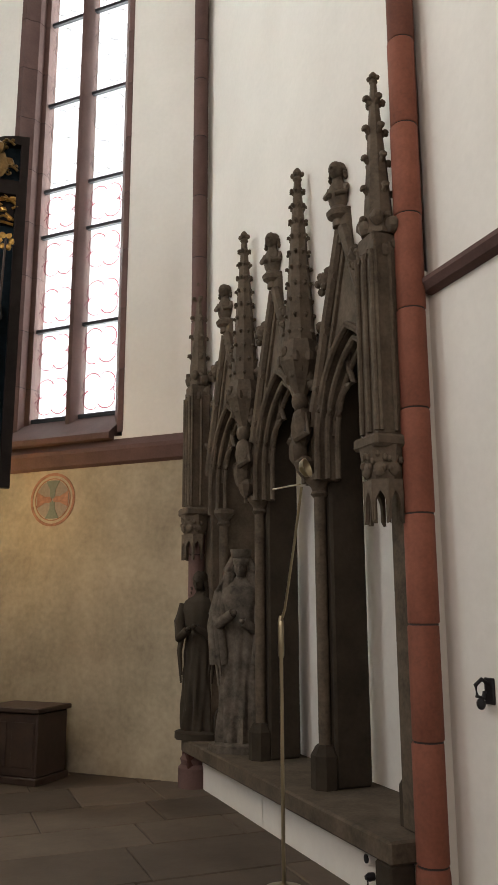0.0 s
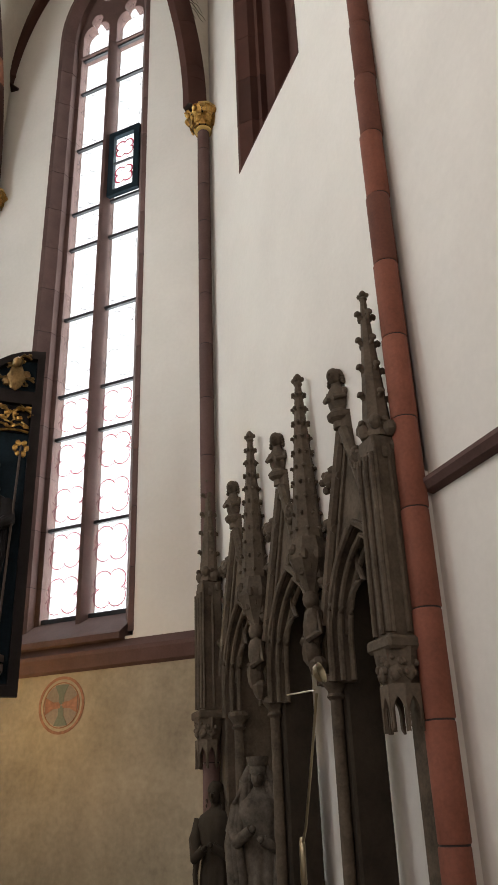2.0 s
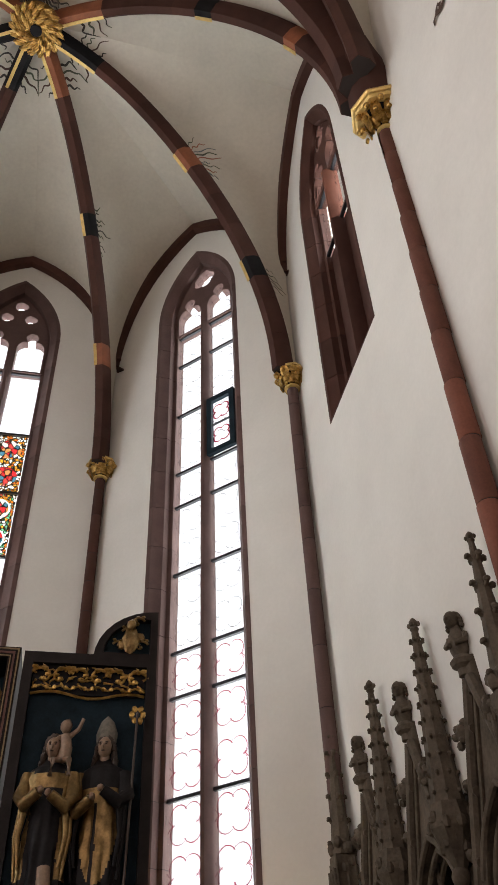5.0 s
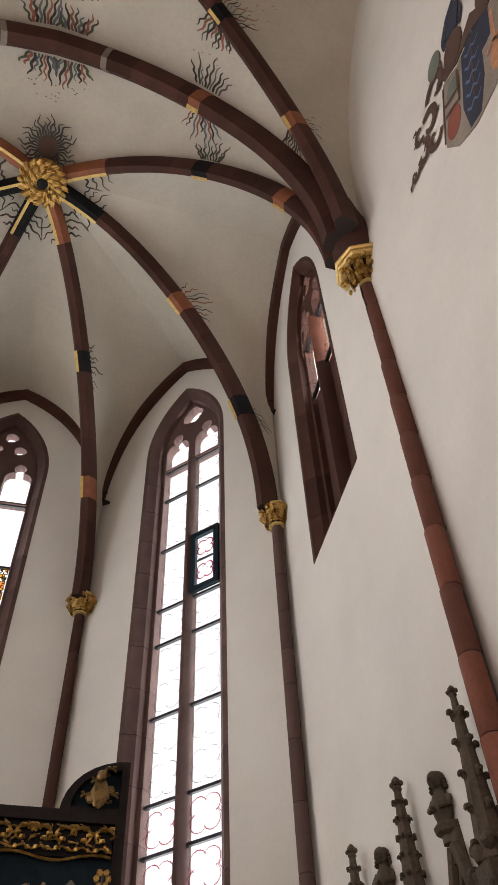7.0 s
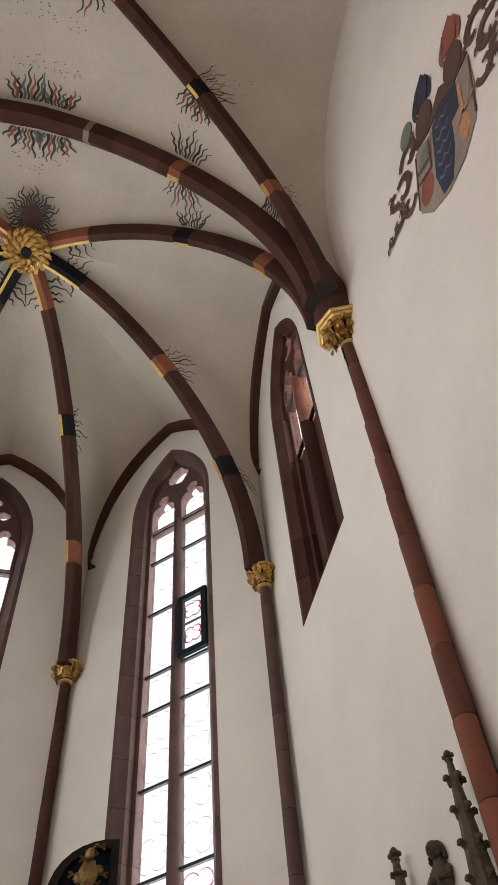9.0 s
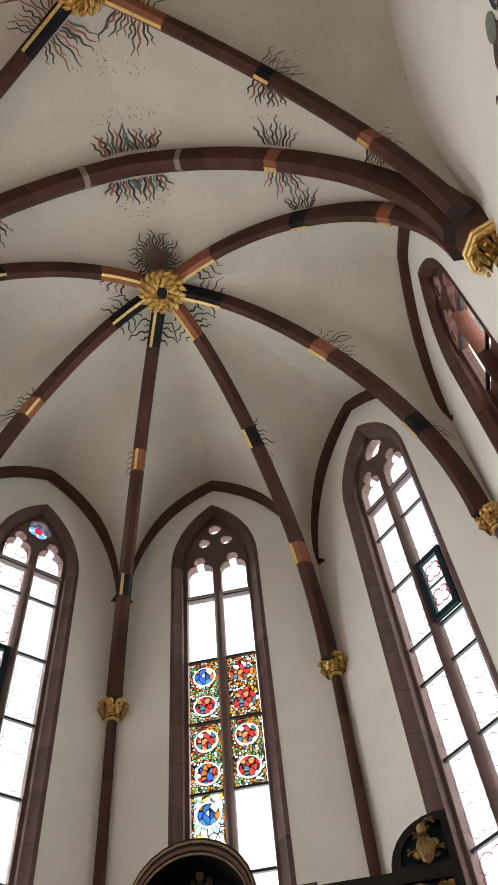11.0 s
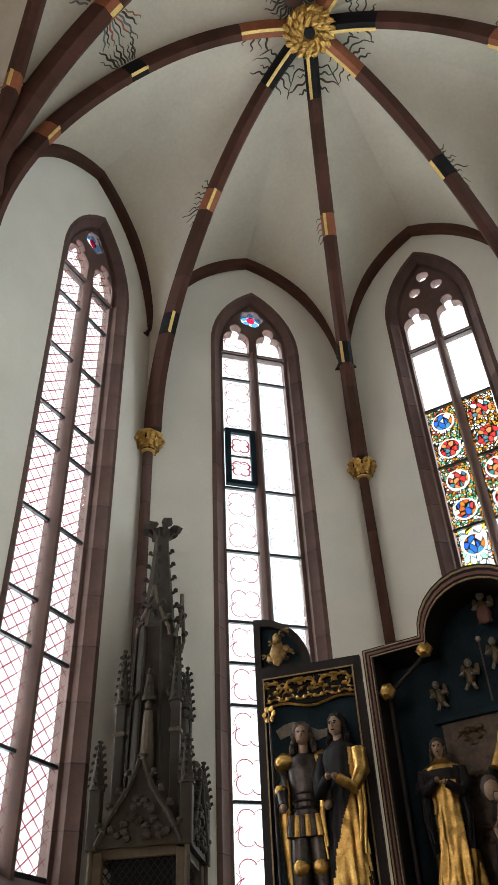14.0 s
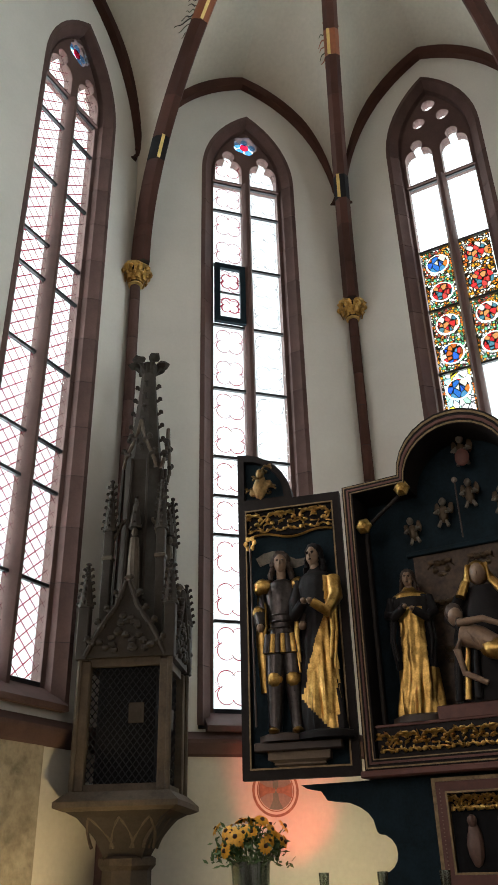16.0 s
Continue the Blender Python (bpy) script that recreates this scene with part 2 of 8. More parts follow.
CLEAR = glass("pale_leaded_glass", (0.92, 0.93, 0.93))[0]
LEADRED = glass("red_glass_line", (0.42, 0.07, 0.11), 0.02)[0]
LEADGREY = glass("lead_line", (0.20, 0.17, 0.17), 0.02)[0]
VASEGLASS = glass("vase_glass", (0.62, 0.66, 0.62), 0.18)[0]
GLASS_MIX = stained("stained_glass_ground", 24, [(0.18, 0.18, 0.17), (0.05, 0.12, 0.07), (0.15, 0.06, 0.006), (0.19, 0.19, 0.18), (0.10, 0.02, 0.012), (0.03, 0.09, 0.05), (0.16, 0.09, 0.01), (0.17, 0.17, 0.17)], 0.10)
GLASS_BORDER = stained("stained_glass_border", 22, [(0.17, 0.085, 0.008), (0.19, 0.18, 0.16), (0.15, 0.05, 0.006), (0.19, 0.19, 0.18)], 0.12)
GLASS_PALE = stained("stained_glass_pale_ground", 11, [(0.2, 0.2, 0.2), (0.2, 0.2, 0.2), (0.12, 0.19, 0.2), (0.2, 0.2, 0.2), (0.2, 0.17, 0.02), (0.19, 0.2, 0.2), (0.10, 0.17, 0.12)], 0.04, 0.7)
GLASS_BLUE = stained("stained_glass_blue_medallion", 13, [(0.15, 0.14, 0.12), (0.13, 0.012, 0.012), (0.008, 0.03, 0.13), (0.11, 0.03, 0.006), (0.008, 0.035, 0.11), (0.13, 0.045, 0.008), (0.02, 0.06, 0.10)], 0.07, 0.7)
GLASS_RED = stained("stained_glass_red_medallion", 15, [(0.13, 0.008, 0.008), (0.12, 0.015, 0.012), (0.02, 0.05, 0.06), (0.13, 0.06, 0.02), (0.16, 0.15, 0.13), (0.11, 0.006, 0.006)], 0.07, 0.7)
GLASS_RING = glass("pale_glass_ring", (0.92, 0.96, 0.93), 0.03)[0]
GLASS_ROSE = glass("pale_rose_glass", (0.86, 0.88, 0.92), 0.03)[0]


def glow(name, color, strength):
    m, nt, b = shader(name)
    b.inputs["Base Color"].default_value = (*color, 1)
    b.inputs["Emission Color"].default_value = (*color, 1)
    b.inputs["Emission Strength"].default_value = strength
    return m


LAMPSHADE = glow("lit_lampshade", (1.0, 0.70, 0.34), 5.0)


# ---- building tools ----
def mesh_of(name, bm, material, smooth=35):
    bmesh.ops.recalc_face_normals(bm, faces=bm.faces)
    me = bpy.data.meshes.new(name)
    bm.to_mesh(me)
    bm.free()
    for m in (material if isinstance(material, (list, tuple)) else [material]):
        me.materials.append(m)
    if smooth:
        me.polygons.foreach_set("use_smooth", [True] * len(me.polygons))
        me.set_sharp_from_angle(angle=radians(smooth))
    return me


def part(name, bm, material, parent=None, label="", m=None, smooth=35):
    me = bm if isinstance(bm, bpy.types.Mesh) else mesh_of(name, bm, material, smooth)
    ob = new(name, me)
    if parent:
        ob.parent = parent
    if m is not None:
        ob.matrix_basis = m
    return tagged(ob, label)


def thing(name, label, category, m=Matrix(), group="", kind=""):
    ob = new(name)
    ob.empty_display_size = 0.1
    ob.matrix_basis = m
    return tagged(ob, label, category, group, kind)


def box(bm, x0, x1, y0, y1, z0, z1, bevel=0.0, mat=0):
    r = bmesh.ops.create_cube(bm, size=1, matrix=Matrix.LocRotScale(((x0 + x1) / 2, (y0 + y1) / 2, (z0 + z1) / 2), None, (x1 - x0, y1 - y0, z1 - z0)))
    if bevel:
        edges = {e for v in r["verts"] for e in v.link_edges}
        bmesh.ops.bevel(bm, geom=list(edges), offset=bevel, segments=1, affect="EDGES")
    if mat:
        for v in r["verts"]:
            if v.is_valid:
                for f in v.link_faces:
                    f.material_index = mat
    return bm


def fresh():
    return bmesh.new()


def rings(bm, loops, closed=True, caps=True, mat=0):
    """Skin a row of loops that have equally many points."""
    vs = [[bm.verts.new(p) for p in lp] for lp in loops]
    n = len(vs[0])
    for a, b in zip(vs, vs[1:]):
        for i in range(n if closed else n - 1):
            f = bm.faces.new((a[i], a[(i + 1) % n], b[(i + 1) % n], b[i]))
            f.material_index = mat
    if caps and closed:
        for lp in (vs[0], vs[-1]):
            f = bm.faces.new(lp)
            f.material_index = mat
    return bm


def lathe(bm, prof, n=16, m=Matrix(), squash=1.0, turn=0.0, mat=0):
    """prof: (radius, height) from below to above."""
    loops = [[m @ Vector((max(r, 0.0005) * math.cos(2 * math.pi * i / n + turn), squash * max(r, 0.0005) * math.sin(2 * math.pi * i / n + turn), z)) for i in range(n)] for r, z in prof]
    return rings(bm, loops, mat=mat)


def prism(bm, outline, y0, y1, m=Matrix(), mat=0):
    """An outline in x and z, pushed from y0 to y1."""
    return rings(bm, [[m @ Vector((x, y, z)) for x, z in outline] for y in (y0, y1)], mat=mat)


def blob(bm, c, rx, ry, rz, n=8, rough=0.0, seed=0, mat=0, tilt=None):
    rnd = random.Random(seed)
    r = bmesh.ops.create_uvsphere(bm, u_segments=n, v_segments=max(4, n * 2 // 3), radius=1.0)
    rot = tilt.to_matrix().to_4x4() if tilt else Matrix()
    for v in r["verts"]:
        k = 1 + rough * (rnd.random() - 0.5) * 2
        v.co = Vector(c) + (rot @ Vector((v.co.x * rx * k, v.co.y * ry * k, v.co.z * rz * k)))
    for f in {f for v in r["verts"] for f in v.link_faces}:
        f.material_index = mat
    return bm


def tube(bm, pts, r, n=8, mat=0, taper=None, caps=True):
    """A round bar along points; taper: radius at the end."""
    pts = [Vector(p) for p in pts]
    loops = []
    up = Vector((0, 0, 1))
    for i, p in enumerate(pts):
        d = (pts[min(i + 1, len(pts) - 1)] - pts[max(i - 1, 0)]).normalized()
        side = d.cross(up if abs(d.z) < 0.95 else Vector((0, 1, 0))).normalized()
        top = side.cross(d)
        rr = r if taper is None else r + (taper - r) * i / (len(pts) - 1)
        loops.append([p + rr * (math.cos(2 * math.pi * j / n) * side + math.sin(2 * math.pi * j / n) * top) for j in range(n)])
    return rings(bm, loops, caps=caps, mat=mat)


def arch(half, z0, apex, n=12):
    """Points of a pointed arch from the left springing over the apex to the right one."""
    h = apex - z0
    rho = (half * half + h * h) / (2 * half)
    top = math.atan2(h, rho - half) if rho > half else math.pi / 2 + math.atan2(half - rho, h)
    side = [(half - rho + rho * math.cos(top * i / n), z0 + rho * math.sin(top * i / n)) for i in range(n + 1)]
    return [(-x, z) for x, z in side] + side[-2::-1]


def filled(bm, outline, holes, y0, y1, m=Matrix(), mat=0):
    """A plate in x and z with holes, between y0 and y1."""
    tmp = bmesh.new()
    loops = []
    for lp in [outline] + list(holes):
        vs = [tmp.verts.new((x, y0, z)) for x, z in lp]
        loops.append(vs)
        for i in range(len(vs)):
            tmp.edges.new((vs[i], vs[(i + 1) % len(vs)]))
    bmesh.ops.triangle_fill(tmp, use_beauty=True, edges=tmp.edges[:])
    tmp.verts.index_update()
    front = [bm.verts.new(m @ v.co) for v in tmp.verts]
    back = [bm.verts.new(m @ Vector((v.co.x, y1, v.co.z))) for v in tmp.verts]
    for f in tmp.faces:
        ids = [v.index for v in f.verts]
        bm.faces.new([front[i] for i in ids]).material_index = mat
        bm.faces.new([back[i] for i in reversed(ids)]).material_index = mat
    for lp in loops:
        for i in range(len(lp)):
            p, q = lp[i].index, lp[(i + 1) % len(lp)].index
            bm.faces.new((front[p], front[q], back[q], back[p])).material_index = mat
    tmp.free()
    return bm


def ribbon(bm, pts, w, normal, mat=0):
    """A flat painted stroke along points, tapering to its ends."""
    pts = [Vector(p) for p in pts]
    vs = []
    for i, p in enumerate(pts):
        d = (pts[min(i + 1, len(pts) - 1)] - pts[max(i - 1, 0)]).normalized()
        s = d.cross(Vector(normal)).normalized() * w * (0.35 + 0.65 * math.sin(math.pi * min(1, 0.25 + 0.75 * i / (len(pts) - 1))))
        vs.append((bm.verts.new(p - s), bm.verts.new(p + s)))
    for (a, b), (c, d) in zip(vs, vs[1:]):
        bm.faces.new((a, b, d, c)).material_index = mat
    return bm


# ---- floor ----
def flagstones():
    floor = tagged(new("floor", mesh_of("floor", box(fresh(), -9, 9, -14, 6, -0.30, -0.012), JOINT, 0)), "grey-brown stone flags with dark joints, worn and uneven", "floor", kind="structure")
    rnd = random.Random(4)
    y, count, rest = -4.9, 0, fresh()
    while y < 4.2:
        d = rnd.choice((0.55, 0.62, 0.7))
        x = -4.6 + rnd.uniform(0, 0.5)
        while x < 4.6:
            w = rnd.uniform(0.6, 1.05)
            z = rnd.uniform(-0.003, 0.003)
            if x > -0.6 and count < 280:
                part("flagstone", box(fresh(), x + 0.005, x + w - 0.005, y + 0.005, y + d - 0.005, -0.05, z, 0.006), FLOOR, floor, smooth=0)
                count += 1
            else:
                box(rest, x + 0.005, x + w - 0.005, y + 0.005, y + d - 0.005, -0.05, z)
            x += w
        y += d
    box(rest, -8.9, 8.9, -13.9, -4.92, -0.05, 0.0)
    tagged(part("flagstones", rest, FLOOR, floor, smooth=0), "stone flags away from the seats", kind="stuff")


# ---- windows: half-width, glass half-width, springing, apex and sill of each opening, and its middle along the wall ----
W_OUT, W_IN = 0.79, 0.56
GLASS_AT = {1: 0.22, 2: 0.28, 3: 0.25, 4: 0.20, 5: 0.22}   # depth of the glass in each wall
WINDOW = {
    1: dict(mid=0.03, spring=11.8, apex=13.55, foot=7.83),
    2: dict(mid=0.01, spring=12.45, apex=13.98, foot=3.20),
    3: dict(mid=-0.05, spring=12.5, apex=14.05, foot=3.20),
    4: dict(mid=0.09, spring=12.05, apex=13.52, foot=3.20),
    5: dict(mid=0.32, spring=11.95, apex=13.55, foot=3.28),
}
WALL_TOP = 15.4
NAMES = {1: "wall_south", 2: "wall_southeast", 3: "wall_east", 4: "wall_northeast", 5: "wall_north"}


def wall_panel(bm, x0, x1, opening, v0, v1, z0=0.0):
    """A wall from x0 to x1 with a pointed opening, faces at v0 and v1."""
    mid, half, foot, spring, apex = opening
    pts = [(x + mid, z) for x, z in arch(half, spring, apex)]
    for v in (v0, v1):
        def quad(*ps):
            bm.faces.new([bm.verts.new((x, v, z)) for x, z in ps])
        quad((x0, z0), (mid - half, z0), (mid - half, WALL_TOP), (x0, WALL_TOP))
        quad((mid + half, z0), (x1, z0), (x1, WALL_TOP), (mid + half, WALL_TOP))
        quad((mid - half, z0), (mid + half, z0), (mid + half, foot), (mid - half, foot))
        for (ax, az), (bx, bz) in zip(pts, pts[1:]):
            quad((ax, az), (bx, bz), (bx, WALL_TOP), (ax, WALL_TOP))
    rim = [(mid - half, foot), *pts, (mid + half, foot)]
    for (ax, az), (bx, bz) in zip(rim, rim[1:] + rim[:1]):
        bm.faces.new([bm.verts.new(p) for p in ((ax, v0, az), (bx, v0, bz), (bx, v1, bz), (ax, v1, az))])
    return bm


def build_walls():
    for k in WINDOW:
        w = WINDOW[k]
        bm = fresh()
        e = SIDE / 2 + (0.02 if k in (1, 5) else 0.25)
        low = 3.35 if k == 1 else 0.0
        wall_panel(bm, -e, e, (w["mid"], W_OUT, w["foot"], w["spring"], w["apex"]), 0.0, 0.55, low)
        if k == 1:
            # the wall is hollowed out behind the seats
            for x0, x1 in ((-e, -1.58), (1.58, e)):
                box(bm, x0, x1, 0, 0.55, 0, low)
            box(bm, -1.58, 1.58, 0.42, 0.55, 0, low)
        bmesh.ops.remove_doubles(bm, verts=bm.verts, dist=0.0005)
        wall = tagged(new(NAMES[k], mesh_of(NAMES[k], bm, PLASTER, 0)), "smooth cream lime plaster wall of the apse", "wall", kind="structure")
        wall.matrix_basis = wall_matrix(k)
        if k != 1:
            # older yellowish plaster below the string course; wall 2's darker copy imitates poor light
            low_bm = box(fresh(), -SIDE / 2 + 0.004, SIDE / 2 - 0.004, -0.006, 0.02, 0.0, 2.93)
            part("dado_plaster", low_bm, PLASTER_DIM if k in (1, 2) else PLASTER_CREAM, wall, "yellowish stained plaster below the sill line, poor light coloured in on the southeast wall", smooth=0)
    # straight bay and the end behind
    y0, y1 = -SIDE / 2, -13.0
    bm = box(fresh(), APO + 0.115, APO + 0.6, y1, y0 - 0.02, 0, WALL_TOP + 3)
    tagged(new("wall_choir_south", mesh_of("wall", bm, PLASTER, 0)), "smooth cream plaster wall of the choir bay", "wall", kind="structure")
    bm = fresh()
    ym = y0 - BAY / 2
    for a, b, c, d in ((y1, ym - 1.2, 0, 19), (ym + 1.2, y0 - 0.25, 0, 19), (ym - 1.2, ym + 1.2, 0, 3.2), (ym - 1.2, ym + 1.2, 11.8, 19)):
        box(bm, -APO - 0.55, -APO, a, b, c, d)
    tagged(new("wall_choir_north", mesh_of("wall", bm, PLASTER, 0)), "cream plaster wall of the choir bay", "wall", kind="structure")
    bm = fresh()
    for a, b, c, d in ((-9, -3.3, 0, 19), (-0.7, 9, 0, 19), (-3.3, -0.7, 0, 2.8), (-3.3, -0.7, 9.2, 19)):
        box(bm, a, b, -13.5, -13.0, c, d)
    tagged(new("wall_west", mesh_of("wall", bm, PLASTER, 0)), "plain plaster wall behind the choir", "wall", kind="structure")


# ---- window stonework, bars and glass ----
JAMB = [(0.80, 0.36), (0.80, -0.006), (0.735, -0.006), (0.70, 0.045), (0.625, 0.11), (0.615, 0.20), (0.56, 0.215), (0.56, 0.36)]


def light_head(cx, half, z0, zs):
    """A cusped head of one light as a closed loop."""
    pts = [(-half, z0), (-half, zs)]
    for i in range(1, 6):
        an = math.pi - i * math.pi * 0.55 / 5
        pts.append((-half * 0.38 + half * 0.62 * math.cos(an), zs + half * 0.62 * math.sin(an) * 1.25))
    cz = zs + half * 1.20
    for i in range(0, 4):
        an = math.radians(200 - i * 36.0)
        pts.append((half * 0.46 * math.cos(an), cz + half * 0.5 * math.sin(an)))
    loop = pts + [(-x, z) for x, z in reversed(pts)]
    return [(x + cx, z) for x, z in loop]


def round_hole(cx, cz, r, n=16, lobes=0):
    return [(cx + r * (1 + (0.18 * abs(math.cos(lobes * math.pi * i / n)) - 0.12 if lobes else 0)) * math.cos(2 * math.pi * i / n), cz + r * (1 + (0.18 * abs(math.cos(lobes * math.pi * i / n)) - 0.12 if lobes else 0)) * math.sin(2 * math.pi * i / n)) for i in range(n)]


BARS = {
    2: [3.53, 4.57, 5.72, 6.30, 7.43, 8.55, 9.16, 10.33, 11.46, 12.17],
    3: [3.56, 4.70, 5.84, 6.95, 8.12, 9.26, 10.43, 11.82],
    4: [3.44, 4.51, 5.66, 6.22, 6.81, 7.92, 9.05, 10.21, 11.37, 11.98],
    5: [3.54, 4.60, 5.72, 6.28, 7.37, 8.48, 9.04, 10.14, 11.25, 11.90],
    1: [10.77, 11.95],
}
LIGHT = 0.235          # half-width of one light
LIGHT_X = 0.305


def quatrefoil(bm, w, z0, z1, rows, mat=0, half=0.008):
    """Rows of four-lobed rings of coloured line glass in a pane."""
    step = (z1 - z0) / rows
    for i in range(rows):
        cz, r = z0 + step * (i + 0.5), min(w, step / 2) * 0.62
        for q in range(4):
            ca = q * math.pi / 2 + math.pi / 4
            cx, cy = 0.78 * r * math.cos(ca) * 1.1, 0.78 * r * math.sin(ca) * 1.1
            pts = [(cx + r * 0.78 * math.cos(ca + t), 0, cz + cy + r * 0.78 * math.sin(ca + t)) for t in [(-1.9 + 3.8 * j / 9) for j in range(10)]]
            ribbon(bm, pts, half, (0, 1, 0), mat)
        for s in (-1, 1):
            ribbon(bm, [(s * w, 0, cz - step * 0.12), (s * w * 0.75, 0, cz), (s * w, 0, cz + step * 0.12)], half, (0, 1, 0), mat)
    return bm


def lattice(bm, w, z0, z1, step=0.175, half=0.0085, mat=0):
    s = step
    n = int((z1 - z0 + 2 * w) / s) + 2
    for sign in (-1, 1):
        for i in range(n):
            c = z0 - 2 * w * 0.9 + i * s
            p = []
            for x in (-w, w):
                p.append((x, c + sign * 0.9 * x + w * 0.9))
            (xa, za), (xb, zb) = p
            f0 = 0.0 if zb == za else (z0 - za) / (zb - za)
            f1 = (z1 - za) / (zb - za)
            lo, hi = max(0, min(f0, f1)), min(1, max(f0, f1))
            if hi - lo > 0.02:
                q = [(xa + (xb - xa) * t, 0, za + (zb - za) * t) for t in (lo, (lo + hi) / 2, hi)]
                ribbon(bm, q, half, (0, 1, 0), mat)
    return bm


def pane_mesh(w, h):
    return box(fresh(), -w, w, -0.004, 0.004, 0, h)


def build_window(k):
    w = WINDOW[k]
    mid, foot, spring, apex = w["mid"], w["foot"], w["spring"], w["apex"]
    win = thing(f"window_{k}", {1: "high pointed window with a red sandstone surround, walled up below", 3: "tall two-light pointed window with coloured glass medallions"}.get(k, "tall two-light pointed window with pale patterned leaded glass"), "window", wall_matrix(k) @ pose(mid, 0, 0), kind="structure")
    GLASS_V = GLASS_AT[k]
    jamb = [(u, v if v <= 0 else v * (GLASS_V + 0.11) / 0.36) for u, v in JAMB]
    # jambs in single stones
    stone_h = 0.66
    z = foot + (0.0 if k == 1 else 0.04)
    frame_part = part("stone_frame", sweep_jamb(jamb, spring, apex), RED_GREY if k != 1 else RED_DARK, win, "moulded red sandstone arch")
    count = round((spring - z) / stone_h)
    hh = (spring - z) / count
    shared = {}
    for side in (-1, 1):
        for i in range(count):
            if side not in shared:
                bm = rings(fresh(), [[Vector((side * x, y, zz)) for x, y in jamb] for zz in (0.004, hh - 0.004)])
                shared[side] = mesh_of("jamb_stone", bm, RED_GREY if k != 1 else RED_DARK, 30)
            part("jamb_stone", shared[side], None, win, m=pose(0, 0, z + i * hh))
    joint = fresh()
    for side in (-1, 1):
        rings(joint, [[Vector((side * (x + (0.004 if x < 0.8 else 0)), y + 0.006, zz)) for x, y in jamb] for zz in (z, spring)])
    part("joint_mortar", joint, JOINT, win, smooth=0)
    # tracery plate with the heads of both lights
    gz = BARS[k][-1]
    inner = arch(W_IN + 0.02, spring, apex - 0.26)
    zs = {1: 12.25, 2: 12.62, 3: 12.42, 4: 12.33, 5: 12.26}[k]
    rose_z = apex - 0.57
    outline = [(-W_IN - 0.02, gz), *inner, (W_IN + 0.02, gz)]
    heads = [light_head(s * LIGHT_X, LIGHT, gz + 0.03, zs) for s in (-1, 1)]
    if k == 3:
        holes = heads + [round_hole(0, apex - 0.52, 0.12, 15, 3), round_hole(-0.21, apex - 0.86, 0.11, 15, 3), round_hole(0.21, apex - 0.86, 0.11, 15, 3)]
    else:
        holes = heads + [round_hole(0, rose_z, 0.215, 20, 5)]
    part("tracery", filled(fresh(), outline, holes, GLASS_V - 0.06, GLASS_V + 0.10), RED_GREY if k != 1 else RED_DARK, win, "pierced sandstone tracery", smooth=30)
    gbot = BARS[k][0]
    g = GLASS_V
    mull = [(-0.07, g - 0.05), (-0.025, g - 0.12), (0.025, g - 0.12), (0.07, g - 0.05), (0.07, g + 0.08), (-0.07, g + 0.08)]
    # window 1: brighter red above imitates sunlight on the mullion, dark red below
    for za, zb, stone in (((foot + 0.05, 10.77, RED_DARK), (10.775, gz + 0.03, RED)) if k == 1 else ((foot + 0.05, gz + 0.03, RED_GREY),)):
        part("mullion", rings(fresh(), [[Vector((x, y, zz)) for x, y in mull] for zz in (za, zb)]), stone, win, "slender sandstone mullion")
    if k == 1:
        part("blind_panel", box(fresh(), -W_IN - 0.05, W_IN + 0.05, g + 0.05, g + 0.09, foot, 10.77), RED_DARK, win, "walled-up dark red lower half", smooth=0)
        # pale cream here stands in for sunlight on the reveal's stone
        for s in (-1, 1):
            part("inner_reveal", box(fresh(), s * 0.585 - 0.025, s * 0.585 + 0.025, g + 0.10, 0.545, 10.78, 12.6), PLASTER_CREAM, win, "pale sunlit inner reveal", smooth=0)
    # rose and head glass
    rose = GLASS_ROSE if k in (4, 5) else CLEAR
    if k != 3:
        part("rose_pane", rings(fresh(), [[Vector((x, yy, zz)) for x, zz in round_hole(0, rose_z, 0.25, 16)] for yy in (GLASS_V + 0.01, GLASS_V + 0.02)]), rose, win, "coloured rosette glass" if k in (4, 5) else "", smooth=0).visible_shadow = False
        if k in (4, 5):
            petals = fresh()
            for i in range(5):
                an = 2 * math.pi * i / 5 + 0.3
                blob(petals, (0.14 * math.cos(an), GLASS_V - 0.005, rose_z + 0.13 * math.sin(an)), 0.07, 0.004, 0.07, 10)
            part("rose_petal_glass", petals, glass_flat("blue_petal_glass", (0.42, 0.74, 1.0)), win, "blue petal glass").visible_shadow = False
            part("rose_heart_glass", blob(fresh(), (0, GLASS_V - 0.012, rose_z), 0.085, 0.004, 0.085, 10), glass_flat("crimson_heart_glass", (0.92, 0.16, 0.30)), win, "crimson heart").visible_shadow = False
    # saddle bars and panes
    levels = BARS[k] + [zs + LIGHT * 1.9]
